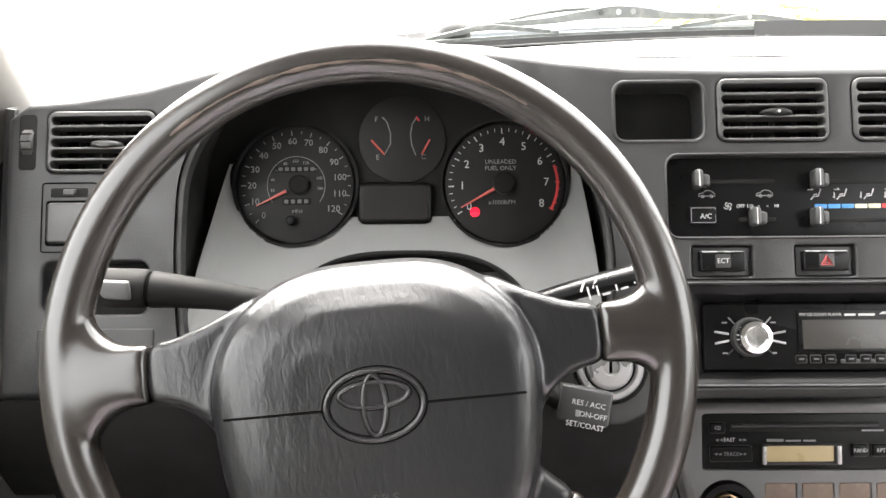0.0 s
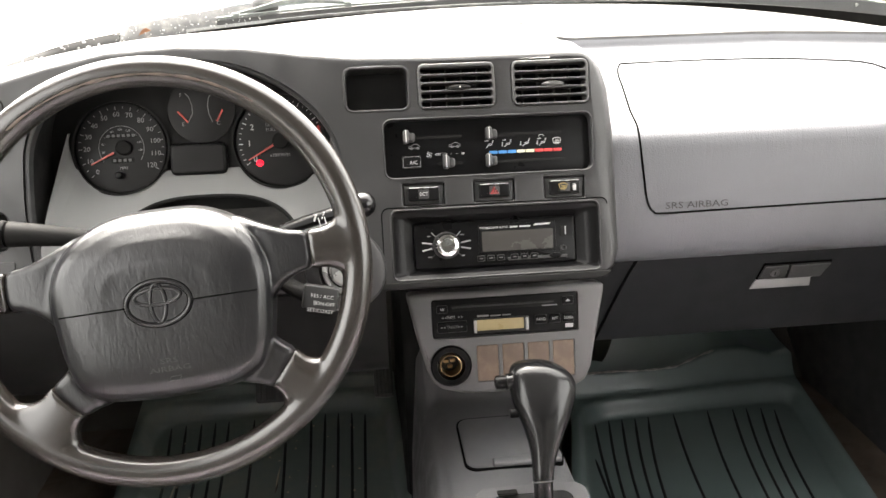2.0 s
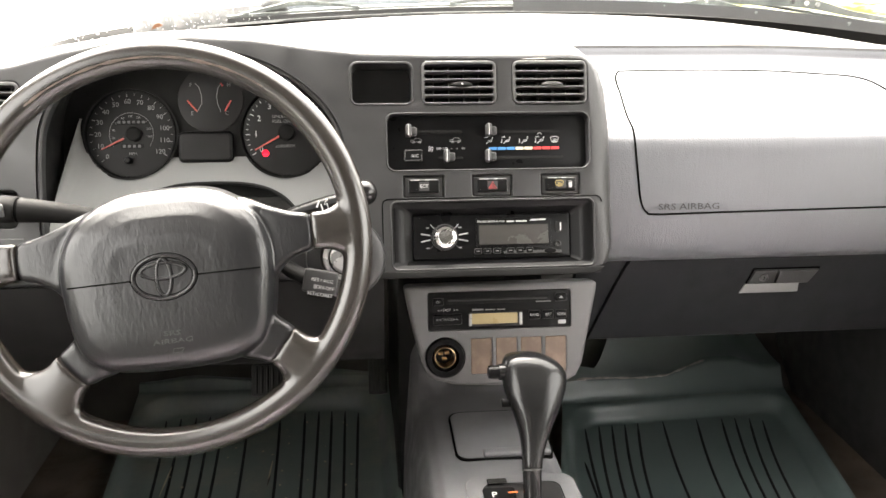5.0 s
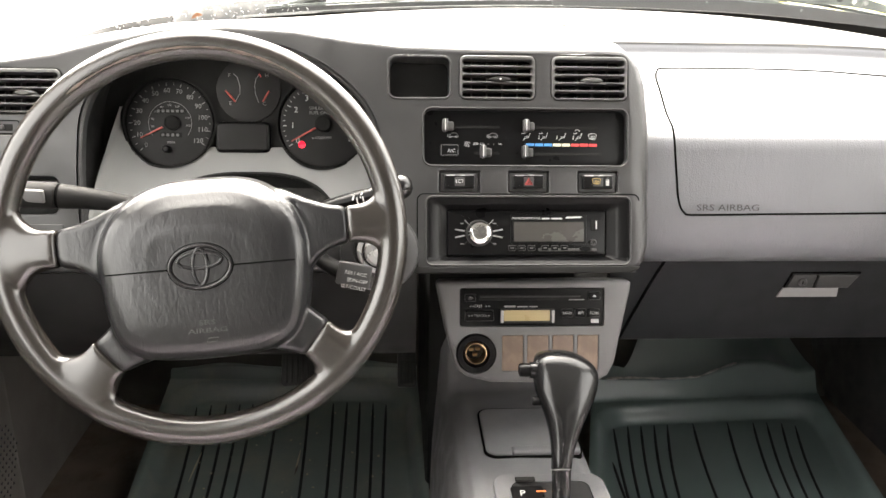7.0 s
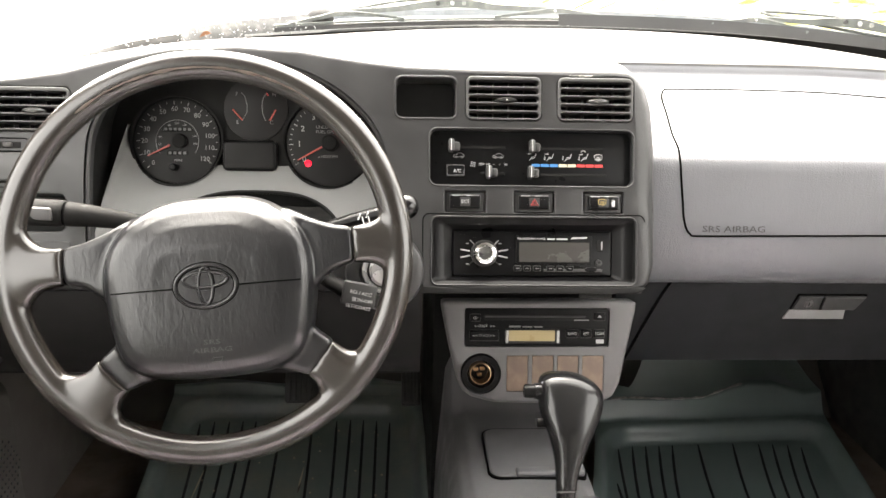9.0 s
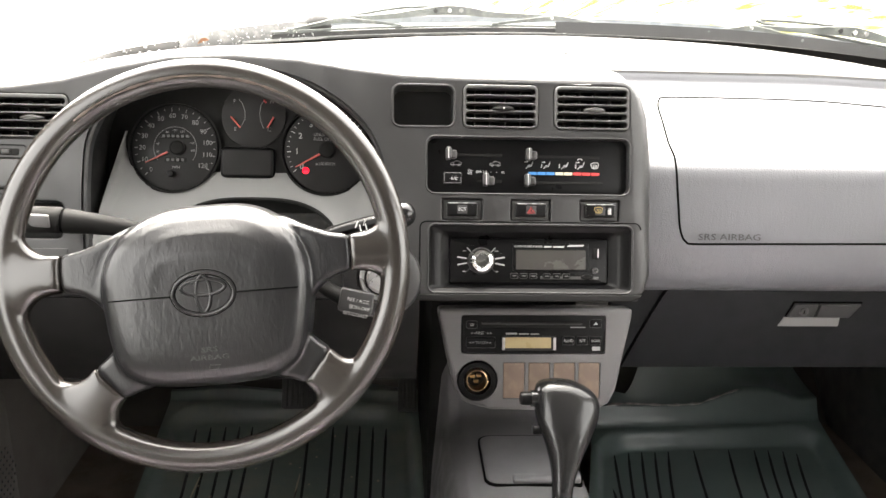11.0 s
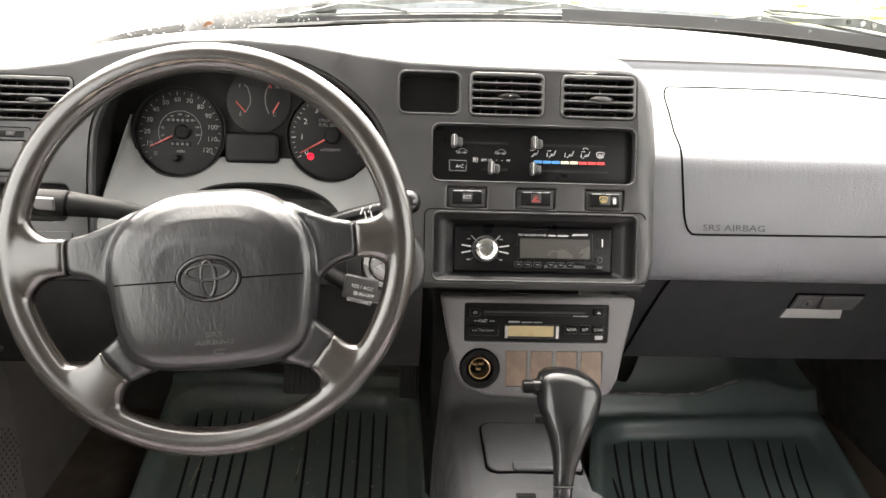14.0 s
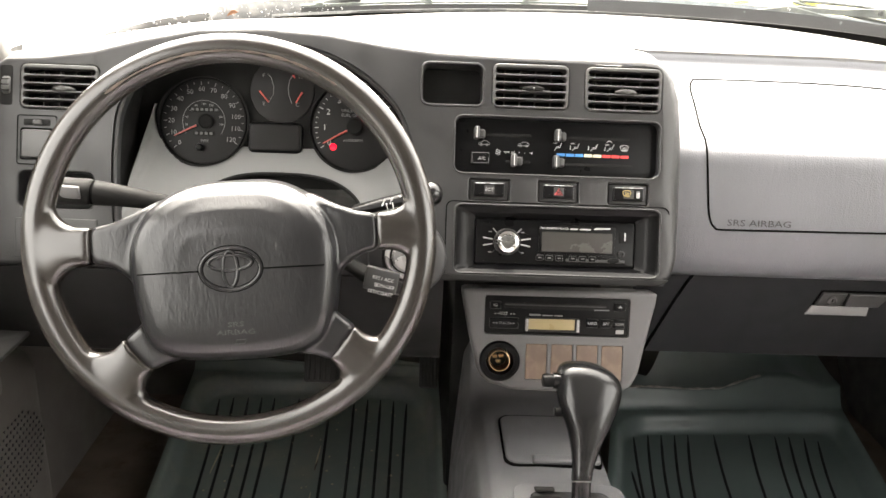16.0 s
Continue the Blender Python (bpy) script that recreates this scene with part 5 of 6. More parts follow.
def cowl_at(x, d, h):
    return Vector((x, front_y(x * 0.88) + d, front_z(x * 0.88) + h - 0.002))


def flat_bar(line, tall, off, depth=0.004):
    """A pressed metal bar seen edge on: line of (x, height over the cowl), tall: its height at each point."""
    b = bmesh.new()
    pts = smooth_line([(x, h, t) for (x, h), t in zip(line, tall)], 5)
    loops = []
    for x, h, t in pts:
        lo = cowl_at(x, off, h)
        loops.append([b.verts.new(lo + Vector((0, dy, dz))) for dy, dz in ((0, -t / 2), (depth, -t / 2), (depth, t / 2), (depth * 0.3, t / 2 + 0.0008), (0, t / 2))])
    for p, q in zip(loops, loops[1:]):
        bridge(b, p, q)
    b.faces.new(loops[0])
    b.faces.new(loops[-1][::-1])
    return b


def wiper(label, hub, k, pivot):
    """hub: where the arm grips the blade; k: its length against a full-size blade."""
    w = thing("windscreen_wiper", label, "wiper", Matrix.Translation(cowl_at(hub, 0.05, 0.0)), "windscreen wipers")
    xs = span(hub - 0.26 * k, hub + 0.255 * k, 24)
    part("blade", flat_bar([(x, 0.0075) for x in xs[::4]], [0.0075] * 7, 0.045, 0.005), RUBBER, w, "black rubber blade")
    part("blade_spine", flat_bar([(x, 0.0140) for x in xs[::4]], [0.0030] * 7, 0.046, 0.007), WIPER, w, "weathered metal spine greyed for haze")
    for a, c, e in ((-0.235, -0.165, -0.075), (0.075, 0.165, 0.25)):
        part("yoke", flat_bar([(hub + a * k, 0.0165), (hub + (a + (c - a) * 0.6) * k, 0.0225), (hub + c * k, 0.0265), (hub + (c + (e - c) * 0.4) * k, 0.0240), (hub + e * k, 0.0165)], [0.0035, 0.0055, 0.0075, 0.0055, 0.0035], 0.050), WIPER, w, "weathered pressed yoke greyed for haze")
        for q in (a, e):
            part("claw", rbox((0.012, 0.008, 0.008), 0.002, 2, cowl_at(hub + q * k, 0.050, 0.0150)), WIPER, w)
        part("rivet", tube([cowl_at(hub + c * k, 0.0505, 0.0265), cowl_at(hub + c * k, 0.0475, 0.0265)], 0.0022, 10), SATIN, w)
    part("bridge_bar", flat_bar([(hub - 0.175 * k, 0.0285), (hub - 0.09 * k, 0.0300), (hub - 0.04 * k, 0.0345), (hub, 0.0370), (hub + 0.035 * k, 0.0350), (hub + 0.08 * k, 0.0300), (hub + 0.175 * k, 0.0280)], [0.0065, 0.0075, 0.0110, 0.0145, 0.0125, 0.0080, 0.0065], 0.0535), WIPER, w, "weathered pressed bridge with rivets, greyed for haze")
    for q, m in ((-0.018, RUBBER), (0.004, SATIN), (0.022, STRIP)):
        part("rivet", tube([cowl_at(hub + q * k, 0.0545, 0.0372), cowl_at(hub + q * k, 0.0515, 0.0372)], 0.0034, 12), m, w)
    part("arm", tube(smooth_line([cowl_at(hub + 0.02 * k, 0.062, 0.0410), cowl_at(hub - 0.06 * k, 0.066, 0.0430), cowl_at(hub - 0.13 * k, 0.070, 0.0350), cowl_at(pivot, 0.078, 0.0240)], 5), 0.0042, 10, squash=0.7), WIPER, w, "weathered metal arm greyed for haze")
    part("pivot_cap", lathe([(0.012, -0.020), (0.018, -0.014), (0.0205, -0.004), (0.0195, 0.005), (0.0150, 0.012), (0.008, 0.0155), (0.0, 0.0165)], 28), RUBBER, w, "round dark pivot cap", at=Matrix.Translation(cowl_at(pivot, 0.075, 0.0225)))
    return w


wiper("weathered black windscreen wiper, greyed for haze, lying along the glass", -0.07, 1.0, -0.267)
wiper("weathered black windscreen wiper, greyed for haze, lying along the glass", 0.53, 0.82, 0.78)
RIDGE = smooth_line([(-0.66, 1.112, 0), (-0.626, 1.1235, 0), (-0.597, 1.1330, 0), (-0.565, 1.1440, 0), (-0.5325, 1.1538, 0), (-0.4988, 1.1610, 0), (-0.457, 1.1675, 0)], 5)
HORN = smooth_line([(-0.466, 1.158, 0), (-0.455, 1.1685, 0), (-0.4403, 1.1765, 0), (-0.3908, 1.1840, 0), (-0.3527, 1.1890, 0), (-0.31, 1.1935, 0), (-0.27, 1.1965, 0)], 5)


def body_corner(line, off, mat, label):
    """Bodywork outside the foot of the glass, its upper edge along the line."""
    def fn(k, v):
        x, z = line[k].x, line[k].y
        y = front_y(x * 0.88) + off
        return (x, y + 0.02 * v * v, (front_z(x) - 0.012) * (1 - v) + z * v)
    part("corner", sheet(fn, list(range(len(line))), span(0, 1, 5), thick=0.006, direction=(0, 1, -0.2)), mat, cowl, label)


body_corner(RIDGE, 0.046, MATBLACK, "dark wet body corner")
body_corner(HORN, 0.050, COWL, "grey wet body corner")
stain = part("fallen_leaf", sheet(lambda u, v: cowl_at(-0.430 + 0.015 * u, 0.046, 0.0 + 0.006 * v * (1 - (2 * u - 1) ** 2) + 0.006 + 0.004 * u), span(0, 1, 10), span(0, 1, 5), thick=0.001, direction=(0, 1, 0)), RUST)
tagged(stain, "small rust-brown wet leaf outside the glass", "leaf")
part("strip", sheet(lambda x, s: cowl_at(x, 0.036 + 0.006 * s, -0.016 + 0.021 * s), span(-0.37, 0.12, 40), span(0, 1, 3), thick=0.003, direction=(0, 1, 0)), STRIP, cowl, "pale grey ribbed strip")
part("dark_strip", sheet(lambda x, s: cowl_at(x, 0.037 + 0.010 * s, -0.012 + 0.034 * s), span(0.10, 0.70, 40), span(0, 1, 3), thick=0.003, direction=(0, 1, 0)), DARK, cowl, "dark speckled strip")
ribs = bmesh.new()
for k in range(36):
    x = -0.36 + 0.0135 * k
    rbox((0.0016, 0.004, 0.010), 0.0004, 1, cowl_at(x, 0.0395, -0.0005), ribs)
part("ribs", ribs, BEZEL, cowl, "thin pale ribs")
field = part("ground_grass", sheet(lambda u, v: (7 + u, 9 + v, 0.03 + 3.4 * max(0.0, min(1.0, (v - 4) / 26)) * min(1.0, u / 6)), span(0, 30, 10) + span(45, 300, 6), span(0, 40, 14) + span(60, 380, 6)), GRASS)
tagged(field, "bleached yellow-green grass bank rising from the gravel", "grass field", kind="structure")
bank = bmesh.new()
rng = random.Random(4)
for k in range(300):
    x, y = rng.uniform(8, 45), rng.uniform(30, 60)
    h, a = rng.uniform(0.15, 0.5), rng.uniform(0, 6.3)
    c = Vector((x, y, 0.03 + 3.4 * max(0.0, min(1.0, (y - 13) / 26)) * min(1.0, (x - 7) / 6)))
    d = Vector((math.cos(a), math.sin(a), 0)) * 0.05
    v = [bank.verts.new(c - d), bank.verts.new(c + d), bank.verts.new(c + Vector((rng.uniform(-0.2, 0.2), rng.uniform(-0.2, 0.2), h)))]
    bank.faces.new(v)
tagged(part("grass_tufts", bank, GRASS, smooth=0), "pale yellow-green grass beyond the bonnet", "grass", kind="stuff")


rng = random.Random(9)
specks = bmesh.new()
for k in range(150):
    if k < 46:
        p = RIDGE[rng.randrange(4, len(RIDGE))]
        v, r = rng.uniform(0.25, 0.97), rng.choice((0.0006, 0.0009, 0.0013, 0.0019))
    else:
        p = HORN[rng.randrange(6, len(HORN))]
        v, r = rng.uniform(0.3, 0.98), rng.uniform(0.0004, 0.0009)
    x = p.x + rng.uniform(-0.004, 0.004)
    c = Vector((x, front_y(x * 0.88) + 0.044, (front_z(x) - 0.012) * (1 - v) + p.y * v))
    bmesh.ops.create_icosphere(specks, subdivisions=1, radius=r, matrix=Matrix.Translation(c) @ Matrix.Diagonal((rng.uniform(1.0, 2.2), 0.4, rng.uniform(0.6, 1.2), 1)) )
tagged(part("rain_specks", specks, WHITE), "pale rain drops low on the windscreen", "rain drops", kind="stuff")


# ---- seats ----
def seat(label, x0, x1, y1):
    m = thing("bucket_seat", label, "car seat", pose((x0 + x1) / 2, y1 - 0.25, 0.5), "front seats")
    w = x1 - x0

    def cushion(u, v):
        b = (abs(2 * u - 1)) ** 4
        e = max(0, (v - 0.82) / 0.18)
        side = max(0, abs(2 * u - 1) - 0.9) / 0.1
        return (x0 + w * u, y1 - 0.55 + 0.55 * v - 0.03 * side ** 2, 0.755 + 0.02 * b - 0.10 * e ** 2.5 - 0.06 * side ** 2)
    part("cushion", sheet(cushion, span(0, 1, 40), span(0, 1, 30), thick=0.14, direction=(0, 0, -1)), SEATCLOTH, m)
    # darker than the cushion cloth so it bounces less light at the wheel
    part("backrest", rbox((w * 0.96, 0.10, 0.62), 0.045, 4, ((x0 + x1) / 2, y1 - 0.72, 1.02), rot=pose(0, 0, 0, 16, 0, 0)), REAR_DIMMED, m, "unseen backrest, darkened to cut bounced light")
    part("base", rbox((w * 0.8, 0.45, 0.13), 0.01, 2, ((x0 + x1) / 2, y1 - 0.30, 0.555)), DARK, m)


seat("pale lavender-grey cloth passenger seat", 0.125, 0.62, -0.275)
seat("pale lavender-grey cloth driver seat", -0.60, -0.085, -0.285)


# ---- printed marks ----
def strokes(name, lines, r, mat, parent, at, label=""):
    """Thin drawn lines: each a list of (x, y)."""
    b = bmesh.new()
    for ln in lines:
        tube([(x, y, 0) for x, y in ln], r, 5, bm=b)
    return part(name, b, mat, parent, label, at, smooth=0)


def arc(cx, cy, r, a0, a1, n=20, ry=None):
    return [(cx + r * math.cos(radians(a0 + (a1 - a0) * k / n)), cy + (ry or r) * math.sin(radians(a0 + (a1 - a0) * k / n))) for k in range(n + 1)]


# dials
SPX, SPY, TAX, TAY = -0.403, gv(1.061), -0.227, gv(1.061)
for mph in range(0, 125, 10):
    a = 95 + (60 - mph) * 2.13
    c, s = math.cos(radians(a)), math.sin(radians(a))
    lettering(str(mph), 0.0078, DIMWHITE, cluster, DIALS @ put(SPX + 0.0375 * c, SPY + 0.0375 * s, 0.0014), name="numeral")
    strokes("tick", [[(SPX + 0.0425 * c, SPY + 0.0425 * s), (SPX + 0.0465 * c, SPY + 0.0465 * s)]], 0.0005, DIMWHITE, cluster, DIALS @ put(0, 0, 0.0014))
    if mph < 120:
        a -= 10.65
        c, s = math.cos(radians(a)), math.sin(radians(a))
        strokes("tick", [[(SPX + 0.044 * c, SPY + 0.044 * s), (SPX + 0.0465 * c, SPY + 0.0465 * s)]], 0.0004, DIMWHITE, cluster, DIALS @ put(0, 0, 0.0014))
strokes("inner_scale", [arc(SPX, SPY, 0.0245, -35, 215, 40)], 0.0003, DIMWHITE, cluster, DIALS @ put(0, 0, 0.0014))
for k, n in enumerate((20, 40, 60, 80, 100, 120, 140, 160, 180)):
    a = 192 - 25 * k
    lettering(str(n), 0.0035, DIMWHITE, cluster, DIALS @ put(SPX + 0.0205 * math.cos(radians(a)), SPY + 0.0205 * math.sin(radians(a)), 0.0014), name="numeral")
part("odometer", slab(rrect(SPX - 0.018, SPY + 0.011, SPX + 0.018, SPY + 0.0165, 0.0008, 2), 0, 0.0016, 0.0002), MATBLACK, cluster, at=DIALS)
part("trip_meter", slab(rrect(SPX - 0.012, SPY - 0.0165, SPX + 0.013, SPY - 0.011, 0.0008, 2), 0, 0.0016, 0.0002), MATBLACK, cluster, at=DIALS)
for k in range(6):
    part("digit_bar", slab(rrect(SPX - 0.015 + 0.0054 * k, SPY + 0.0122, SPX - 0.0115 + 0.0054 * k, SPY + 0.0154, 0.0004, 1), 0, 0.002, 0.0002), DIMGREY, cluster, at=DIALS)
for k in range(4):
    part("digit_bar", slab(rrect(SPX - 0.010 + 0.0056 * k, SPY - 0.0154, SPX - 0.0066 + 0.0056 * k, SPY - 0.0121, 0.0004, 1), 0, 0.002, 0.0002), DIMGREY, cluster, at=DIALS)
lettering("MPH", 0.0045, DIMWHITE, cluster, DIALS @ put(SPX + 0.001, SPY - 0.0225, 0.0014))
part("reset_stem", lathe([(0.0042, 0), (0.0042, 0.009), (0.0028, 0.011), (0.0, 0.0112)], 20), GLOSSBLACK, cluster, at=DIALS @ put(SPX - 0.003, SPY - 0.0305))


def needle(cx, cy, a, length, back, hub):
    c, s = math.cos(radians(a)), math.sin(radians(a))
    part("needle", tube([(cx + back * c, cy + back * s, 0.005), (cx + length * c, cy + length * s, 0.0045)], [0.0013, 0.0006], 6), NEEDLE, cluster, "red pointer", at=DIALS)
    if hub:
        part("needle_hub", lathe([(hub, 0.001), (hub, 0.006), (hub * 0.8, 0.0075), (0.0, 0.0078)], 24), MATBLACK, cluster, at=DIALS @ put(cx, cy))


needle(SPX + 0.003, SPY, 206, 0.040, 0.012, 0.0085)
needle(TAX, TAY, 209, 0.042, 0.010, 0.0095)
for k in range(0, 9):
    a = 213 - 30.2 * k
    c, s = math.cos(radians(a)), math.sin(radians(a))
    lettering(str(k), 0.0095, WHITE, cluster, DIALS @ put(TAX + 0.0355 * c, TAY + 0.0355 * s, 0.0014), name="numeral")
for k in range(0, 33):
    a = 213 - 30.2 * k / 4
    c, s = math.cos(radians(a)), math.sin(radians(a))
    r0 = 0.0425 if k % 4 == 0 else 0.0445
    strokes("tick", [[(TAX + r0 * c, TAY + r0 * s), (TAX + 0.0472 * c, TAY + 0.0472 * s)]], 0.0005 if k % 4 == 0 else 0.0003, WHITE if k < 26 else RED, cluster, DIALS @ put(0, 0, 0.0014))
strokes("red_zone", [arc(TAX, TAY, 0.0448, 20, -30, 16)], 0.0014, RED, cluster, DIALS @ put(0, 0, 0.0008))
lettering("UNLEADED", 0.0052, DIMWHITE, cluster, DIALS @ put(TAX - 0.003, TAY + 0.0185, 0.0014))
lettering("FUEL ONLY", 0.0052, DIMWHITE, cluster, DIALS @ put(TAX - 0.003, TAY + 0.0130, 0.0014))
lettering("x1000RPM", 0.0052, DIMWHITE, cluster, DIALS @ put(TAX - 0.002, TAY - 0.0160, 0.0014))
FX, FY = -0.313, gv(1.098)
strokes("fuel_scale", [[(FX - 0.017, FY + 0.019), (FX - 0.013, FY + 0.015), (FX - 0.010, FY + 0.005), (FX - 0.010, FY - 0.004), (FX - 0.0155, FY - 0.014)]], 0.0005, DIMWHITE, cluster, DIALS @ put(0, 0, 0.0014))
strokes("temperature_scale", [[(FX + 0.012, FY + 0.018), (FX + 0.0085, FY + 0.013), (FX + 0.007, FY + 0.004), (FX + 0.008, FY - 0.005), (FX + 0.0115, FY - 0.014)]], 0.0005, DIMWHITE, cluster, DIALS @ put(0, 0, 0.0014))
for ch, x, y in (("F", -0.022, 0.017), ("E", -0.021, -0.0155), ("H", 0.021, 0.017), ("C", 0.018, -0.0155)):
    lettering(ch, 0.0062, DIMWHITE, cluster, DIALS @ put(FX + x, FY + y, 0.0014))
strokes("pointer", [[(FX - 0.026, FY - 0.001), (FX - 0.015, FY - 0.0135)]], 0.0010, NEEDLE, cluster, DIALS @ put(0, 0, 0.003))
strokes("pointer", [[(FX + 0.0235, FY - 0.001), (FX + 0.0165, FY - 0.0135)]], 0.0010, NEEDLE, cluster, DIALS @ put(0, 0, 0.003))
strokes("red_mark", [[(FX + 0.012, FY + 0.019), (FX + 0.0145, FY + 0.0155)]], 0.0010, RED, cluster, DIALS @ put(0, 0, 0.0014))

# heater control
K = -0.0108


def ax(p):
    return (p - 943.0) * 0.000624


def ay(p):
    return 0.0775 - (p - 228.0) * 0.000602


for name, x0, x1, y in (("slot", 808, 896, 258), ("slot", 950, 1070, 259), ("slot", 852, 896, 306), ("slot", 950, 1076, 307)):
    part(name, slab(rrect(ax(x0), ay(y + 2.6), ax(x1), ay(y - 2.6), 0.0015, 3), K - 0.002, K + 0.0004, 0.0003), MATBLACK, ac, at=FASCIA)
for x, y in ((802, 257), (943, 257), (868, 304), (941, 304)):
    b = rbox((0.0062, 0.0140, 0.013), 0.0024, 3, (ax(x) - 0.0012, ay(y), K + 0.0075))
    rbox((0.0085, 0.0095, 0.008), 0.0022, 3, (ax(x) + 0.0040, ay(y) - 0.0006, K + 0.0045), b)
    kn = part("slider_knob", b, VENT, ac, "grey sliding knob", at=FASCIA)
    part("marker", rbox((0.0010, 0.0120, 0.0008), 0.0003, 1, (ax(x) - 0.0014, ay(y), K + 0.0138)), WHITE, kn, "white marker line", at=FASCIA)
for k in range(8):
    x0 = 942.5 + 16.0 * k
    part("temperature_bar", slab(rrect(ax(x0), ay(292.5), ax(x0 + 14.4), ay(287.2), 0.0003, 1), K, K + 0.0005, 0.0001), BLUE if k < 3 else CREAM if k < 5 else RED, ac, at=FASCIA)
part("ac_button", slab(rrect(ax(792), ay(311), ax(824), ay(290), 0.001, 3), K - 0.002, K + 0.003, 0.001), GLOSSBLACK, ac, at=FASCIA)
strokes("button_outline", [rrect(ax(793.5), ay(309.5), ax(822.5), ay(291.5), 0.001, 2) + [(ax(822.5), ay(300))]], 0.00025, DIMWHITE, ac, FASCIA @ put(0, 0, K + 0.003))
lettering("A/C", 0.0052, WHITE, ac, FASCIA @ put(ax(811), ay(302), K + 0.0032))
for tx, px in (("OFF", 854), ("LO", 865.5), ("HI", 897)):
    lettering(tx, 0.0036, WHITE, ac, FASCIA @ put(ax(px), ay(289), K + 0.0003))
for px in (876, 886):
    part("dot", slab(circle(ax(px), ay(289), 0.0006, 8), K, K + 0.0004, 0.0001), DIMWHITE, ac, at=FASCIA)
strokes("fan_icon", [arc(ax(839) + dx, ay(289) + dy, 0.0014, a, a + 200, 8) for dx, dy, a in ((0.0014, 0.0006, 0), (-0.0014, -0.0006, 180), (0.0006, -0.0014, 270), (-0.0006, 0.0014, 90))], 0.0003, WHITE, ac, FASCIA @ put(0, 0, K + 0.0003))
for px in (814, 883):
    cx, cy = ax(px), ay(274)
    strokes("car_icon", [[(cx - 0.006, cy - 0.0012), (cx - 0.0055, cy + 0.0008), (cx - 0.003, cy + 0.001), (cx - 0.0005, cy + 0.003), (cx + 0.003, cy + 0.0028), (cx + 0.006, cy + 0.0005), (cx + 0.006, cy - 0.0012), (cx - 0.006, cy - 0.0012)],
                         arc(cx - 0.003, cy - 0.0014, 0.0011, 0, 360, 8), arc(cx + 0.0035, cy - 0.0014, 0.0011, 0, 360, 8)], 0.0003, DIMWHITE, ac, FASCIA @ put(0, 0, K + 0.0003))
for px, up, down in ((943, 1, 0), (974, 1, 1), (1006, 0, 1), (1035, 2, 1)):
    cx, cy = ax(px), ay(274)
    ln = [[(cx + 0.0045, cy + 0.0035), (cx + 0.0025, cy - 0.0018), (cx - 0.0012, cy - 0.0022), (cx - 0.003, cy - 0.0045)], [(cx + 0.0018, cy - 0.0004), (cx - 0.001, cy - 0.0008)]]
    if up:
        ln.append([(cx - 0.005, cy + 0.003), (cx - 0.001, cy + 0.003), (cx - 0.0022, cy + 0.0042)])
    if up == 2:
        ln.append(arc(cx - 0.0005, cy + 0.0045, 0.0028, 20, 160, 6))
    if down:
        ln.append([(cx - 0.005, cy + 0.001), (cx - 0.005, cy - 0.0035), (cx - 0.006, cy - 0.0022)])
    strokes("airflow_icon", ln, 0.00042, WHITE, ac, FASCIA @ put(0, 0, K + 0.0003))


def defrost_icon(cx, cy, mat, parent, at, s=1.0):
    ln = [[(cx - 0.0045 * s, cy + 0.0022 * s), (cx - 0.002 * s, cy + 0.0034 * s), (cx + 0.002 * s, cy + 0.0034 * s), (cx + 0.0045 * s, cy + 0.0022 * s), (cx + 0.0034 * s, cy - 0.0022 * s), (cx - 0.0034 * s, cy - 0.0022 * s), (cx - 0.0045 * s, cy + 0.0022 * s)]]
    for k in (-1, 0, 1):
        ln.append([(cx + 0.0016 * k * s, cy + 0.0014 * s), (cx + (0.0016 * k + 0.0006) * s, cy - 0.0002 * s), (cx + (0.0016 * k - 0.0002) * s, cy - 0.0016 * s), (cx + (0.0016 * k + 0.0004) * s, cy - 0.0036 * s)])
    strokes("defrost_icon", ln, 0.0004, mat, parent, at)


defrost_icon(ax(1061), ay(274.5), WHITE, ac, FASCIA @ put(0, 0, K + 0.0003))
part("chrome_edge", frame_ring(inset(AC, -0.0024), inset(AC, -0.0004), -0.002, 0.0010, 0.0009), PLASTIC, ac, "raised edge of the surround", at=FASCIA)

# switches
for s, cx in zip([o for o in bpy.data.objects if o.name.startswith("push_switch")], (-0.074, 0.001, 0.077)):
    m = FASCIA @ put(cx, fv(1.019))
    strokes("outline_groove", [rrect(-0.0205, -0.0105, 0.0205, 0.0105, 0.001, 2) + [(0.0205, 0)]], 0.0004, MATBLACK, s, m @ put(0, 0, -0.0036))
    # silver bar stands for the highlight along the button's upper edge
    part("highlight_edge", rbox((0.030, 0.0009, 0.001), 0.0003, 1, (0, 0.0068, 0.0012)), SATIN, s, "painted highlight on the top edge", at=m)
    part("window", slab(rrect(-0.0055, -0.0048, 0.0055, 0.0048, 0.0005, 1), 0, 0.0018, 0.0002), DARK, s, at=m)
    if cx < -0.01:
        lettering("ECT", 0.0052, WHITE, s, m @ put(0, 0, 0.002), stretch=0.95)
    elif cx < 0.05:
        strokes("warning_triangle", [[(-0.004, -0.0032), (0.004, -0.0032), (0, 0.0036), (-0.004, -0.0032)], [(-0.002, -0.002), (0.002, -0.002), (0, 0.0014), (-0.002, -0.002)]], 0.0007, DIMRED, s, m @ put(0, 0, 0.0019))
    else:
        defrost_icon(-0.002, 0.0006, AMBER, s, m @ put(0, 0, 0.002), 1.0)
        part("indicator", slab(rrect(0.0085, -0.004, 0.012, 0.0035, 0.0004, 1), 0, 0.0021, 0.0002), SATIN, s, at=m)

# stereo
KS = -0.0118


def sx(p):
    return (p - 942.5) * 0.000637


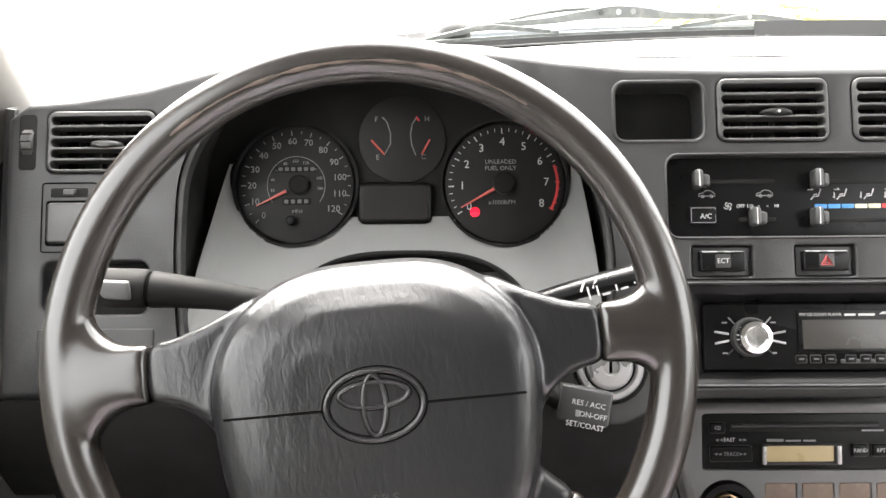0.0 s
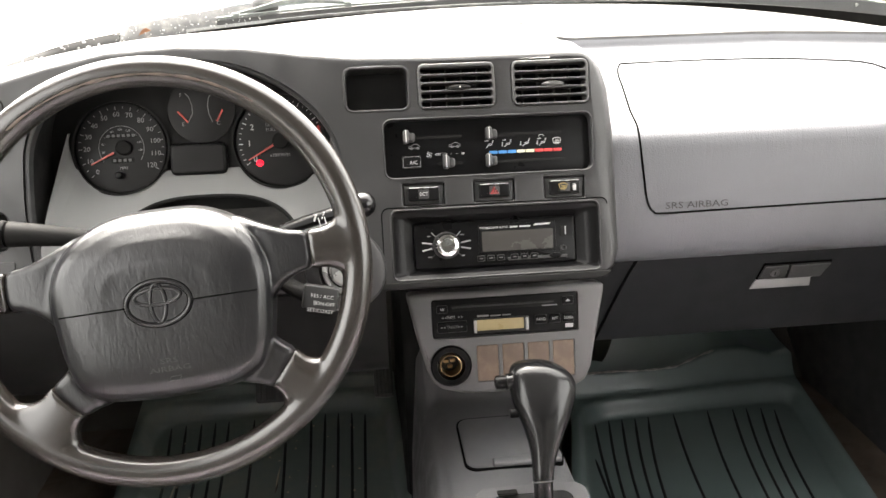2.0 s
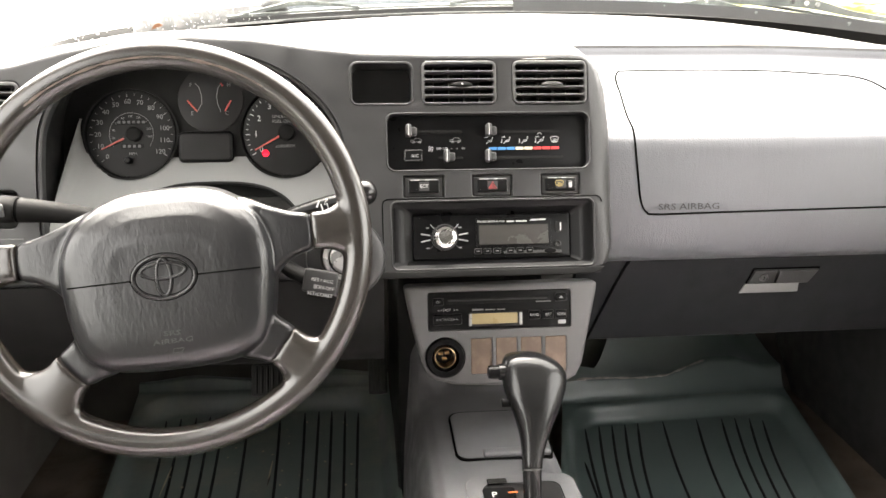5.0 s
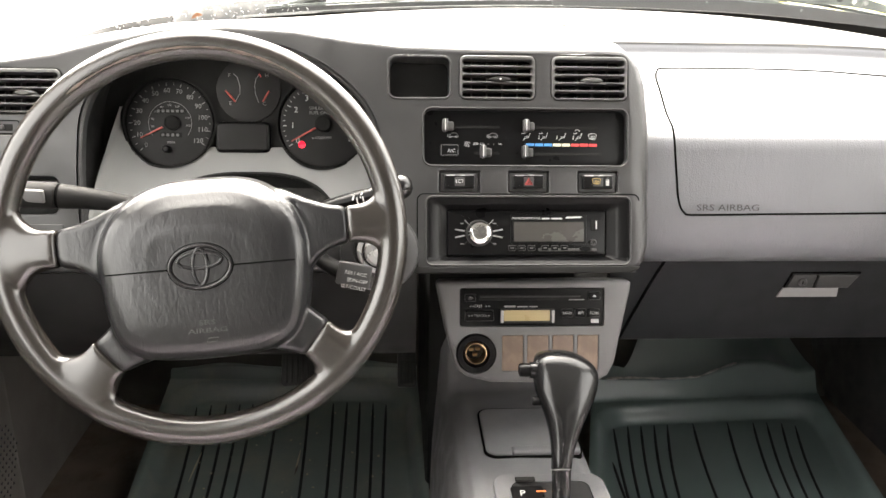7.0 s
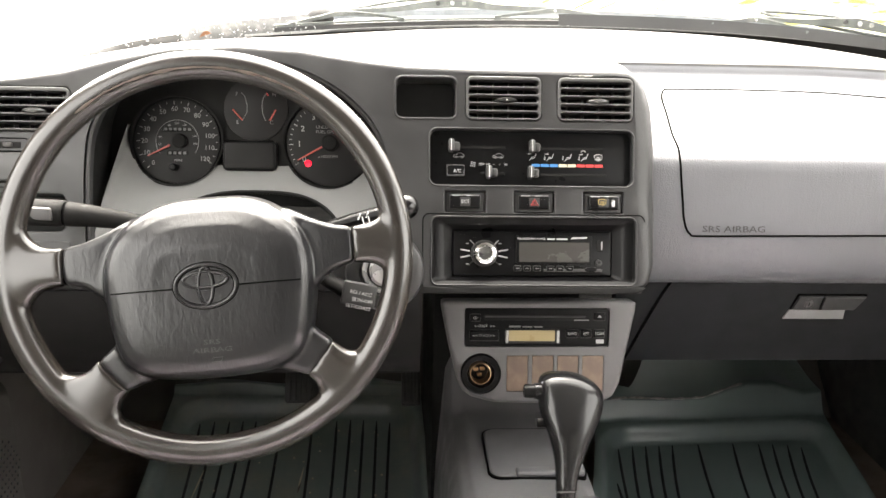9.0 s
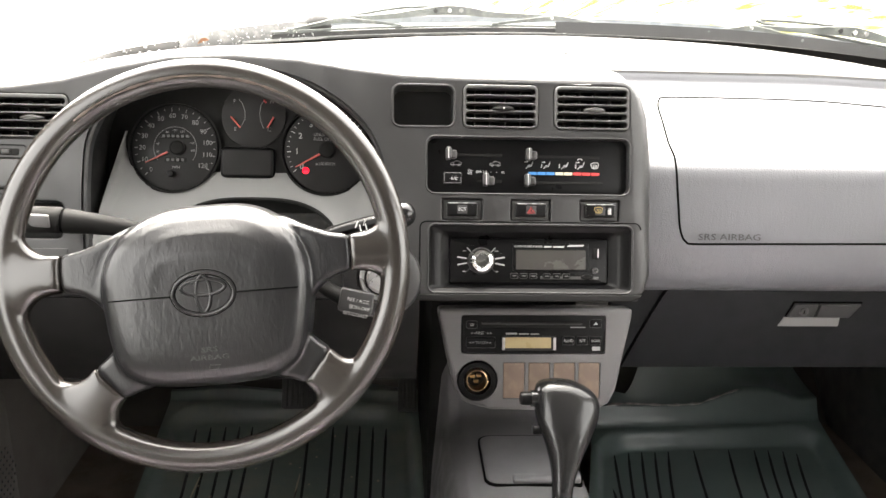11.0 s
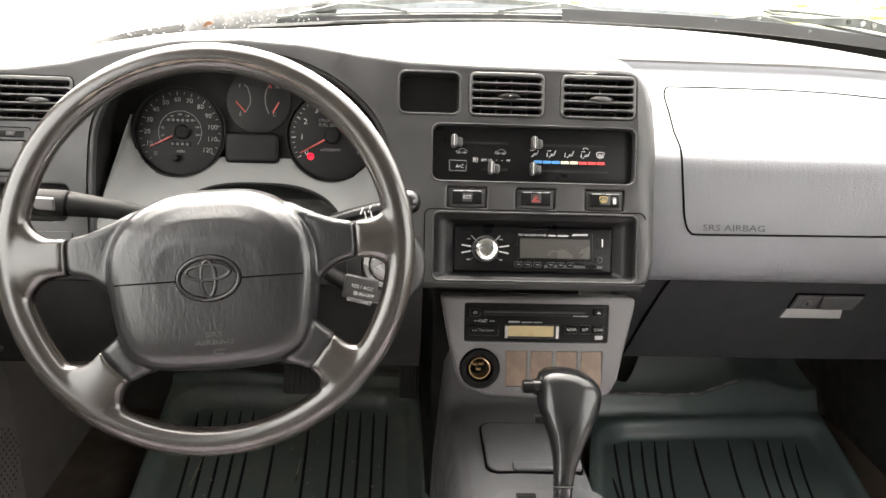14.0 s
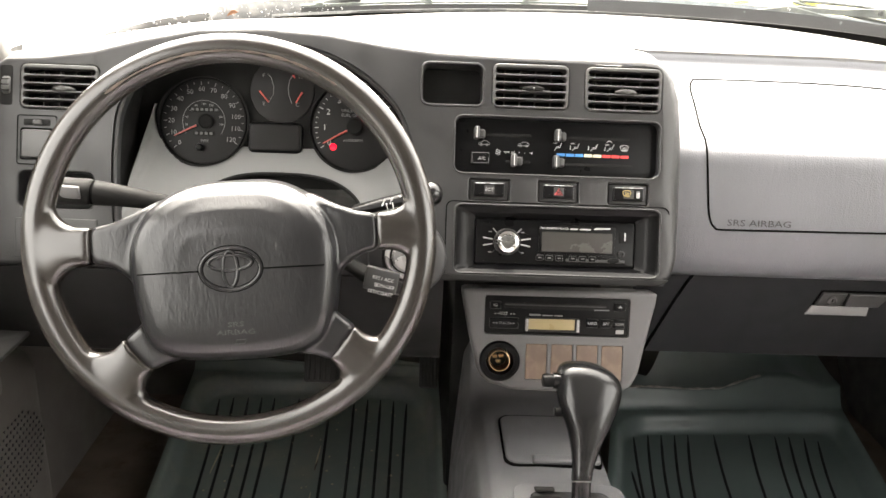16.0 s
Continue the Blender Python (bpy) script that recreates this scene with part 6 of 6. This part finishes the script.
def sy(p):
    return -0.0338 - (p - 410.0) * 0.000605


part("display_frame", slab(rrect(sx(916), sy(467), sx(1048), sy(415), 0.001, 2), KS - 0.001, KS + 0.0012, 0.0005), GLOSSBLACK, stereo, at=FASCIA)
part("display", slab(rrect(sx(921), sy(463), sx(1043), sy(427), 0.001, 2), KS, KS + 0.0018, 0.0003), LCD, stereo, "dark blank display", at=FASCIA)
kx, ky = sx(861), sy(447.5)
part("knob_ring", lathe([(0.0146, 0.0), (0.0146, 0.004), (0.0135, 0.005), (0.0122, 0.0045), (0.0122, 0.0)], 40), DARK, stereo, at=FASCIA @ put(kx, ky, KS))
part("knob", lathe([(0.0122, 0.0), (0.0125, 0.011), (0.0115, 0.0135), (0.0085, 0.0145), (0.0070, 0.0128), (0.0, 0.0125)], 40), CHROME, stereo, "polished chrome volume knob", at=FASCIA @ put(kx, ky, KS))
for a, r0, r1 in ((170, 0.016, 0.0265), (192, 0.016, 0.0265), (10, 0.016, 0.0265), (-12, 0.016, 0.0265), (133, 0.0165, 0.023), (47, 0.0165, 0.023), (222, 0.017, 0.023), (-42, 0.017, 0.023)):
    c, s = math.cos(radians(a)), math.sin(radians(a))
    strokes("ray_bar", [[(kx + r0 * c, ky + r0 * s * 0.8), (kx + r1 * c, ky + r1 * s * 0.86)]], 0.0009 if abs(s) < 0.3 else 0.0005, SATIN if s > -0.5 else DARK, stereo, FASCIA @ put(0, 0, KS + 0.0004))
for px, py in ((832, 430), (888, 430), (832, 467), (888, 467)):
    part("print_bar", slab(rrect(sx(px - 3), sy(py + 1), sx(px + 3), sy(py - 1), 0.0002, 1), KS, KS + 0.0004, 0.0001), DIMWHITE, stereo, at=FASCIA)
for px in (918.5, 935, 952, 975.5, 992.5, 1009.5):
    part("preset_button", slab(rrect(sx(px - 6), sy(479), sx(px + 6), sy(470), 0.001, 3), KS, KS + 0.002, 0.0007), GLOSSBLACK, stereo, at=FASCIA)
    strokes("button_edge", [rrect(sx(px - 6.4), sy(479.4), sx(px + 6.4), sy(469.6), 0.0012, 3) + [(sx(px + 6.4), sy(474))]], 0.00028, VENT, stereo, FASCIA @ put(0, 0, KS + 0.0012))
    part("print_bar", slab(rrect(sx(px - 3), sy(475.4), sx(px + 3), sy(473.6), 0.0002, 1), KS, KS + 0.0022, 0.0001), DIMGREY, stereo, at=FASCIA)
part("silver_strip", slab(rrect(sx(964), sy(480.5), sx(1066), sy(475), 0.0012, 3), KS, KS + 0.0012, 0.0004), VENT, stereo, "grey lower strip", at=FASCIA)
part("card_slot", slab(circle(sx(1046), sy(476), 0.0068, 24, 0.0028), KS, KS + 0.0022, 0.0005), GLOSSBLACK, stereo, at=FASCIA)
part("usb_port", slab(rrect(sx(1056), sy(443), sx(1069), sy(423), 0.0006, 2), KS, KS + 0.0008, 0.0003), MATBLACK, stereo, at=FASCIA)
part("usb_tongue", slab(rrect(sx(1064), sy(440), sx(1066), sy(425), 0.0003, 1), KS, KS + 0.0016, 0.0002), WHITE, stereo, at=FASCIA)
part("aux_socket", lathe([(0.0036, 0), (0.0036, 0.0018), (0.0024, 0.0022), (0.0018, 0.0008), (0, 0.0008)], 20), DARK, stereo, at=FASCIA @ put(sx(1060), sy(464), KS))
lettering("FM/USB/SD/MP3 PLAYER", 0.0033, WHITE, stereo, FASCIA @ put(sx(918), sy(421), KS + 0.0013), align="LEFT", stretch=0.9)
for x0, x1 in ((970, 983), (986, 1005)):
    part("print_bar", slab(rrect(sx(x0), sy(422.5), sx(x1), sy(419.8), 0.0002, 1), KS, KS + 0.0016, 0.0001), WHITE, stereo, at=FASCIA)
part("brand_bar", slab([(sx(1010), sy(421)), (sx(1038), sy(420)), (sx(1040), sy(417)), (sx(1014), sy(417.5))], KS, KS + 0.0016, 0.0001), WHITE, stereo, at=FASCIA)
# raised ring added to draw the highlight line round the recess
part("surround_edge", frame_ring(inset(RADIO, -0.0026), inset(RADIO, -0.0004), -0.002, 0.0010, 0.0009), PLASTIC, stereo, "raised edge of the surround", at=FASCIA)

# disc player
KC = -0.0018


def dx(p):
    return (p - 950.0) * 0.000681


def dy(p):
    return 0.0031 - (p - 545.0) * 0.000686


part("disc_slot", slab(rrect(dx(856), dy(567), dx(1038), dy(556), 0.002, 3), KC, KC + 0.0006, 0.0003), MATBLACK, cdp, at=LOWER)
part("slot_flap", rbox((0.121, 0.0022, 0.0015), 0.0006, 1, (dx(947), dy(560), KC + 0.0006)), DARK, cdp, at=LOWER)
for tx, px, py, w, h in (("CD", 841, 562, 18, 12), ("RAND", 1012, 589.5, 20, 14), ("RPT", 1036.5, 589.5, 19, 14), ("SCAN", 1060, 589.5, 19, 14), ("", 1060, 559.5, 20, 13), ("TRACK", 857, 593, 50, 18)):
    bt = part("button", slab(rrect(dx(px - w / 2), dy(py + h / 2), dx(px + w / 2), dy(py - h / 2), 0.0018, 4), KC - 0.001, KC + 0.0026, 0.001), GLOSSBLACK, cdp, at=LOWER)
    strokes("button_edge", [rrect(dx(px - w / 2 - 0.6), dy(py + h / 2 + 0.6), dx(px + w / 2 + 0.6), dy(py - h / 2 - 0.6), 0.0018, 4) + [(dx(px + w / 2 + 0.6), dy(py))]], 0.0003, VENT, bt, LOWER @ put(0, 0, KC + 0.0006))
    if tx:
        lettering(tx, 0.0048 if tx != "CD" else 0.0042, WHITE if tx != "TRACK" else DIMWHITE, bt, LOWER @ put(dx(px), dy(py), KC + 0.0028), stretch=0.85)
lettering("FAST", 0.0048, WHITE, cdp, LOWER @ put(dx(856), dy(577), KC + 0.0002), stretch=0.9)
for px, py, d in ((841, 577, -1), (846, 577, -1), (870, 577, 1), (875, 577, 1), (838, 593, -1), (843, 593, -1), (869, 593, 1), (874, 593, 1)):
    part("arrow", slab([(dx(px) - 0.0014, dy(py) - 0.0012), (dx(px) + 0.0014, dy(py)), (dx(px) - 0.0014, dy(py) + 0.0012)] if d > 0 else [(dx(px) + 0.0014, dy(py) + 0.0012), (dx(px) - 0.0014, dy(py)), (dx(px) + 0.0014, dy(py) - 0.0012)], KC, KC + (0.0029 if py > 585 else 0.0004), 0.0001), DIMWHITE, cdp, at=LOWER)
part("eject_mark", slab([(dx(1056), dy(561)), (dx(1064), dy(561)), (dx(1060), dy(556.5))], KC, KC + 0.0029, 0.0001), WHITE, cdp, at=LOWER)
for x0, x1, y in ((901, 921, 577.5), (924, 942, 577.5), (945, 960, 577.5), (1015, 1042, 565.5)):
    part("print_bar", slab(rrect(dx(x0), dy(y + 1.6), dx(x1), dy(y - (1.6 if x0 == 901 else 0.4)), 0.0002, 1), KC, KC + 0.0007, 0.0001), DIMWHITE, cdp, at=LOWER)
part("display_frame", frame_ring(rrect(dx(894), dy(607), dx(991), dy(582), 0.0015, 3), rrect(dx(900), dy(603), dx(982), dy(584), 0.0012, 3), KC - 0.001, KC + 0.0022, 0.0008), DARK, cdp, at=LOWER)
part("frame_cheek", rbox((0.0035, 0.015, 0.002), 0.0008, 2, (dx(897), dy(595), KC + 0.0022)), SATIN, cdp, at=LOWER)
part("frame_cheek", rbox((0.0035, 0.015, 0.002), 0.0008, 2, (dx(987), dy(595), KC + 0.0018)), SATIN, cdp, at=LOWER)
part("display", slab(rrect(dx(900), dy(603.5), dx(982), dy(583.5), 0.001, 2), KC - 0.001, KC + 0.0006, 0.0002), AMBERLCD, cdp, "pale amber display", at=LOWER)
part("disc_logo", slab(rrect(dx(1055), dy(607), dx(1069), dy(600), 0.0004, 1), KC, KC + 0.0005, 0.0001), SATIN, cdp, at=LOWER)

# lighter socket
LM = LOWER @ put(-0.067, cv(0.802))
part("brass_rim", lathe([(0.0125, -0.004), (0.0128, 0.0008), (0.0118, 0.0012), (0.0113, -0.002), (0.0113, -0.024)], 40, cap=False), BRASS, lighter, "worn brass rim", at=LM)
part("socket_floor", lathe([(0.0113, -0.0235), (0.0, -0.0235)], 24), DARK, lighter, at=LM)
for k in range(3):
    a = 0.6 + 2.1 * k
    part("contact", rbox((0.006, 0.004, 0.006), 0.001, 2, (0.0045 * math.cos(a), 0.0045 * math.sin(a), -0.019)), BRASS, lighter, at=LM)

# gear gate marks
for tx, y, mat in (("P", -0.131, WHITE), ("R", -0.158, ORANGE), ("N", -0.178, GREEN), ("D", -0.20, WHITE)):
    lettering(tx, 0.0125, mat, plate, pose(-0.010, y, 0.7168), stretch=1.05)
part("letter_strip", slab(rrect(-0.022, -0.27, 0.013, -0.118, 0.004), 0, 0.0023, 0.0006), GLOSSBLACK, plate, at=pose(0, 0, 0.7142))
part("park_mark", rbox((0.010, 0.002, 0.0008), 0.0002, 1, (0.010, -0.128, 0.7166)), ORANGE, plate)
part("lock_slot", rbox((0.022, 0.008, 0.002), 0.001, 1, (-0.003, -0.102, 0.7136)), MATBLACK, plate)
part("lever_slot", slab(rrect(0.0135, -0.30, 0.0375, -0.1385, 0.008), 0, 0.0010, 0.0004), MATBLACK, plate, at=pose(0, 0, 0.7142))
part("slide_cover", slab(rrect(0.0150, -0.30, 0.0360, -0.1640, 0.002), 0, 0.0018, 0.0004), MATBLACK, plate, at=pose(0, 0, 0.7142))
part("slot_screw", lathe([(0.0035, 0.0), (0.0035, 0.003), (0.002, 0.004), (0.0, 0.004)], 14), GLOSSBLACK, plate, at=pose(0.012, -0.143, 0.7142))

# pedals
acc = thing("accelerator_pedal", "ribbed black rubber accelerator pedal", "pedal", pose(-0.125, 0.33, 0.60))
PM = slope(-0.125, 0.335, 0.645, radians(35))
part("pad", slab(rrect(-0.015, -0.05, 0.015, 0.05, 0.003), -0.01, 0, 0.002), DARK, acc, at=PM)
for k in range(5):
    part("rib", rbox((0.003, 0.09, 0.004), 0.001, 1, (-0.011 + 0.0055 * k, 0, 0.001)), RUBBER, acc, at=PM)
part("arm", tube([PM @ Vector((0, 0.03, -0.01)), (-0.125, 0.42, 0.75), (-0.125, 0.46, 0.84)], 0.007, 8), DARK, acc)
brk = thing("brake_pedal", "ribbed black rubber brake pedal", "pedal", pose(-0.31, 0.33, 0.60))
PM = slope(-0.297, 0.335, 0.622, radians(30))
part("pad", slab(rrect(-0.03, -0.026, 0.03, 0.026, 0.006), -0.012, 0, 0.003), DARK, brk, at=PM)
for k in range(6):
    part("rib", rbox((0.004, 0.044, 0.005), 0.001, 1, (-0.0215 + 0.0086 * k, 0, 0.001)), RUBBER, brk, at=PM)
part("arm", tube([PM @ Vector((0, 0.0, -0.01)), (-0.297, 0.42, 0.75), (-0.297, 0.46, 0.84)], 0.009, 8), DARK, brk)

# left end of the dashboard
def toggle_panel():
    m = FASCIA @ put(-0.555, fv(1.0535))
    t = thing("mirror_switch", "grey mirror adjuster with a square pad", "mirror switch", m)
    part("plate", slab(rrect(-0.0205, -0.0265, 0.0205, 0.0255, 0.002), -0.008, 0.0008, 0.0008), PLASTIC, t, at=m)
    strokes("outline_groove", [rrect(-0.0202, -0.0262, 0.0202, 0.0252, 0.002, 2) + [(0.0202, 0)]], 0.0006, LINE, t, m @ put(0, 0, 0.0008))
    part("selector_recess", slab(rrect(-0.014, 0.0145, 0.014, 0.0215, 0.0012, 2), -0.004, 0.0012, 0.0003), MATBLACK, t, at=m)
    part("selector", rbox((0.009, 0.0045, 0.004), 0.001, 2, (0.001, 0.018, 0.0025)), VENT, t, at=m)
    part("pad_gap", slab(rrect(-0.0172, -0.0218, 0.0172, 0.0122, 0.003), -0.004, 0.0013, 0.0004), LINE, t, at=m)
    part("pad", slab(rrect(-0.0153, -0.0198, 0.0153, 0.0103, 0.003), -0.004, 0.0045, 0.002), VENT, t, "grey square pad", at=m)


toggle_panel()
pk = thing("coin_pocket", "open dark coin pocket in the dashboard", "coin pocket", FASCIA @ put(-0.535, fv(1.0035)))
part("pocket_box", slab(inset(POCKET, -0.003), -0.06, -0.0285, 0.0005), MATBLACK, pk, at=FASCIA)
vd = thing("vent_thumbwheel", "ribbed grey vent thumbwheel", "thumbwheel", FASCIA @ put(-0.588, fv(1.107)))
part("wheel", lathe([(0.012, -0.0045), (0.0135, -0.003), (0.0135, 0.003), (0.012, 0.0045)], 36), VENT, vd, at=FASCIA @ put(-0.588, fv(1.107), -0.009) @ pose(0, 0, 0, 0, 90, 0))
for k in range(14):
    part("rib", rbox((0.0012, 0.0085, 0.0012), 0.0004, 1, rot=pose(0, 0, 0, 0, 0, 0)), MATBLACK, vd, at=FASCIA @ put(-0.588, fv(1.107), -0.009) @ pose(0, 0, 0, 0, 90, 0) @ pose(0, 0, 0, 0, 0, 360 * k / 14) @ pose(0.0135, 0, 0, 90, 0, 0))
part("slit", slab(rrect(-0.0065, -0.021, 0.0065, 0.021, 0.003), -0.004, 0.0006, 0.0003), MATBLACK, vd, at=FASCIA @ put(-0.588, fv(1.107)))
sp = thing("blank_switch_plate", "dark blank switch plates under the pocket", "switch plate", FASCIA @ put(-0.53, fv(0.955)))
for x in (-0.555, -0.51):
    part("blank", slab(rrect(x - 0.0205, fv(0.935), x + 0.0205, fv(0.975), 0.002), -0.004, 0.0012, 0.001), DARK, sp, at=FASCIA)
for z in (0.966, 0.951):
    part("red_mark", rbox((0.006, 0.006, 0.003), 0.001, 1, (-0.5605, fv(z), 0.0022)), RED, sp, at=FASCIA)
part("dash_end", sheet(lambda s, v: (-0.603 - 0.05 * s ** 0.5, (0.002 + 0.336 * (0.93 + 0.205 * v - 1.02)) + 0.006 + 0.16 * s, 0.925 + 0.205 * v), span(0, 1, 10), span(0, 1, 10), thick=0.004, direction=(0.5, 0.5, 0)), DARK, dash, "dark dashboard end")

# cruise stalk print, wiper stalk print
CM = slope(-0.185, -0.0805, 0.9372, radians(18)) @ pose(0, 0, 0, 0, 0, -11.5)
for tx, y in (("RES / ACC", 0.0070), ("ON-OFF", 0.0), ("SET/COAST", -0.0072)):
    lettering(tx, 0.0050, WHITE, column, CM @ put(0.001 if tx != "ON-OFF" else 0.005, y, 0.0022), stretch=1.0)
part("print_bar", slab(rrect(-0.014, -0.0022, -0.0035, 0.0022, 0.0003, 1), 0, 0.0022, 0.0001), DIMWHITE, column, at=CM)
for k in range(4):
    part("print_bar", rbox((0.0016, 0.007, 0.0006), 0.0002, 1, (-0.185 + 0.008 * k, -0.0555, 1.017 + 0.0022 * k), rot=pose(0, 0, 0, 70, 20, 0)), WHITE, column)
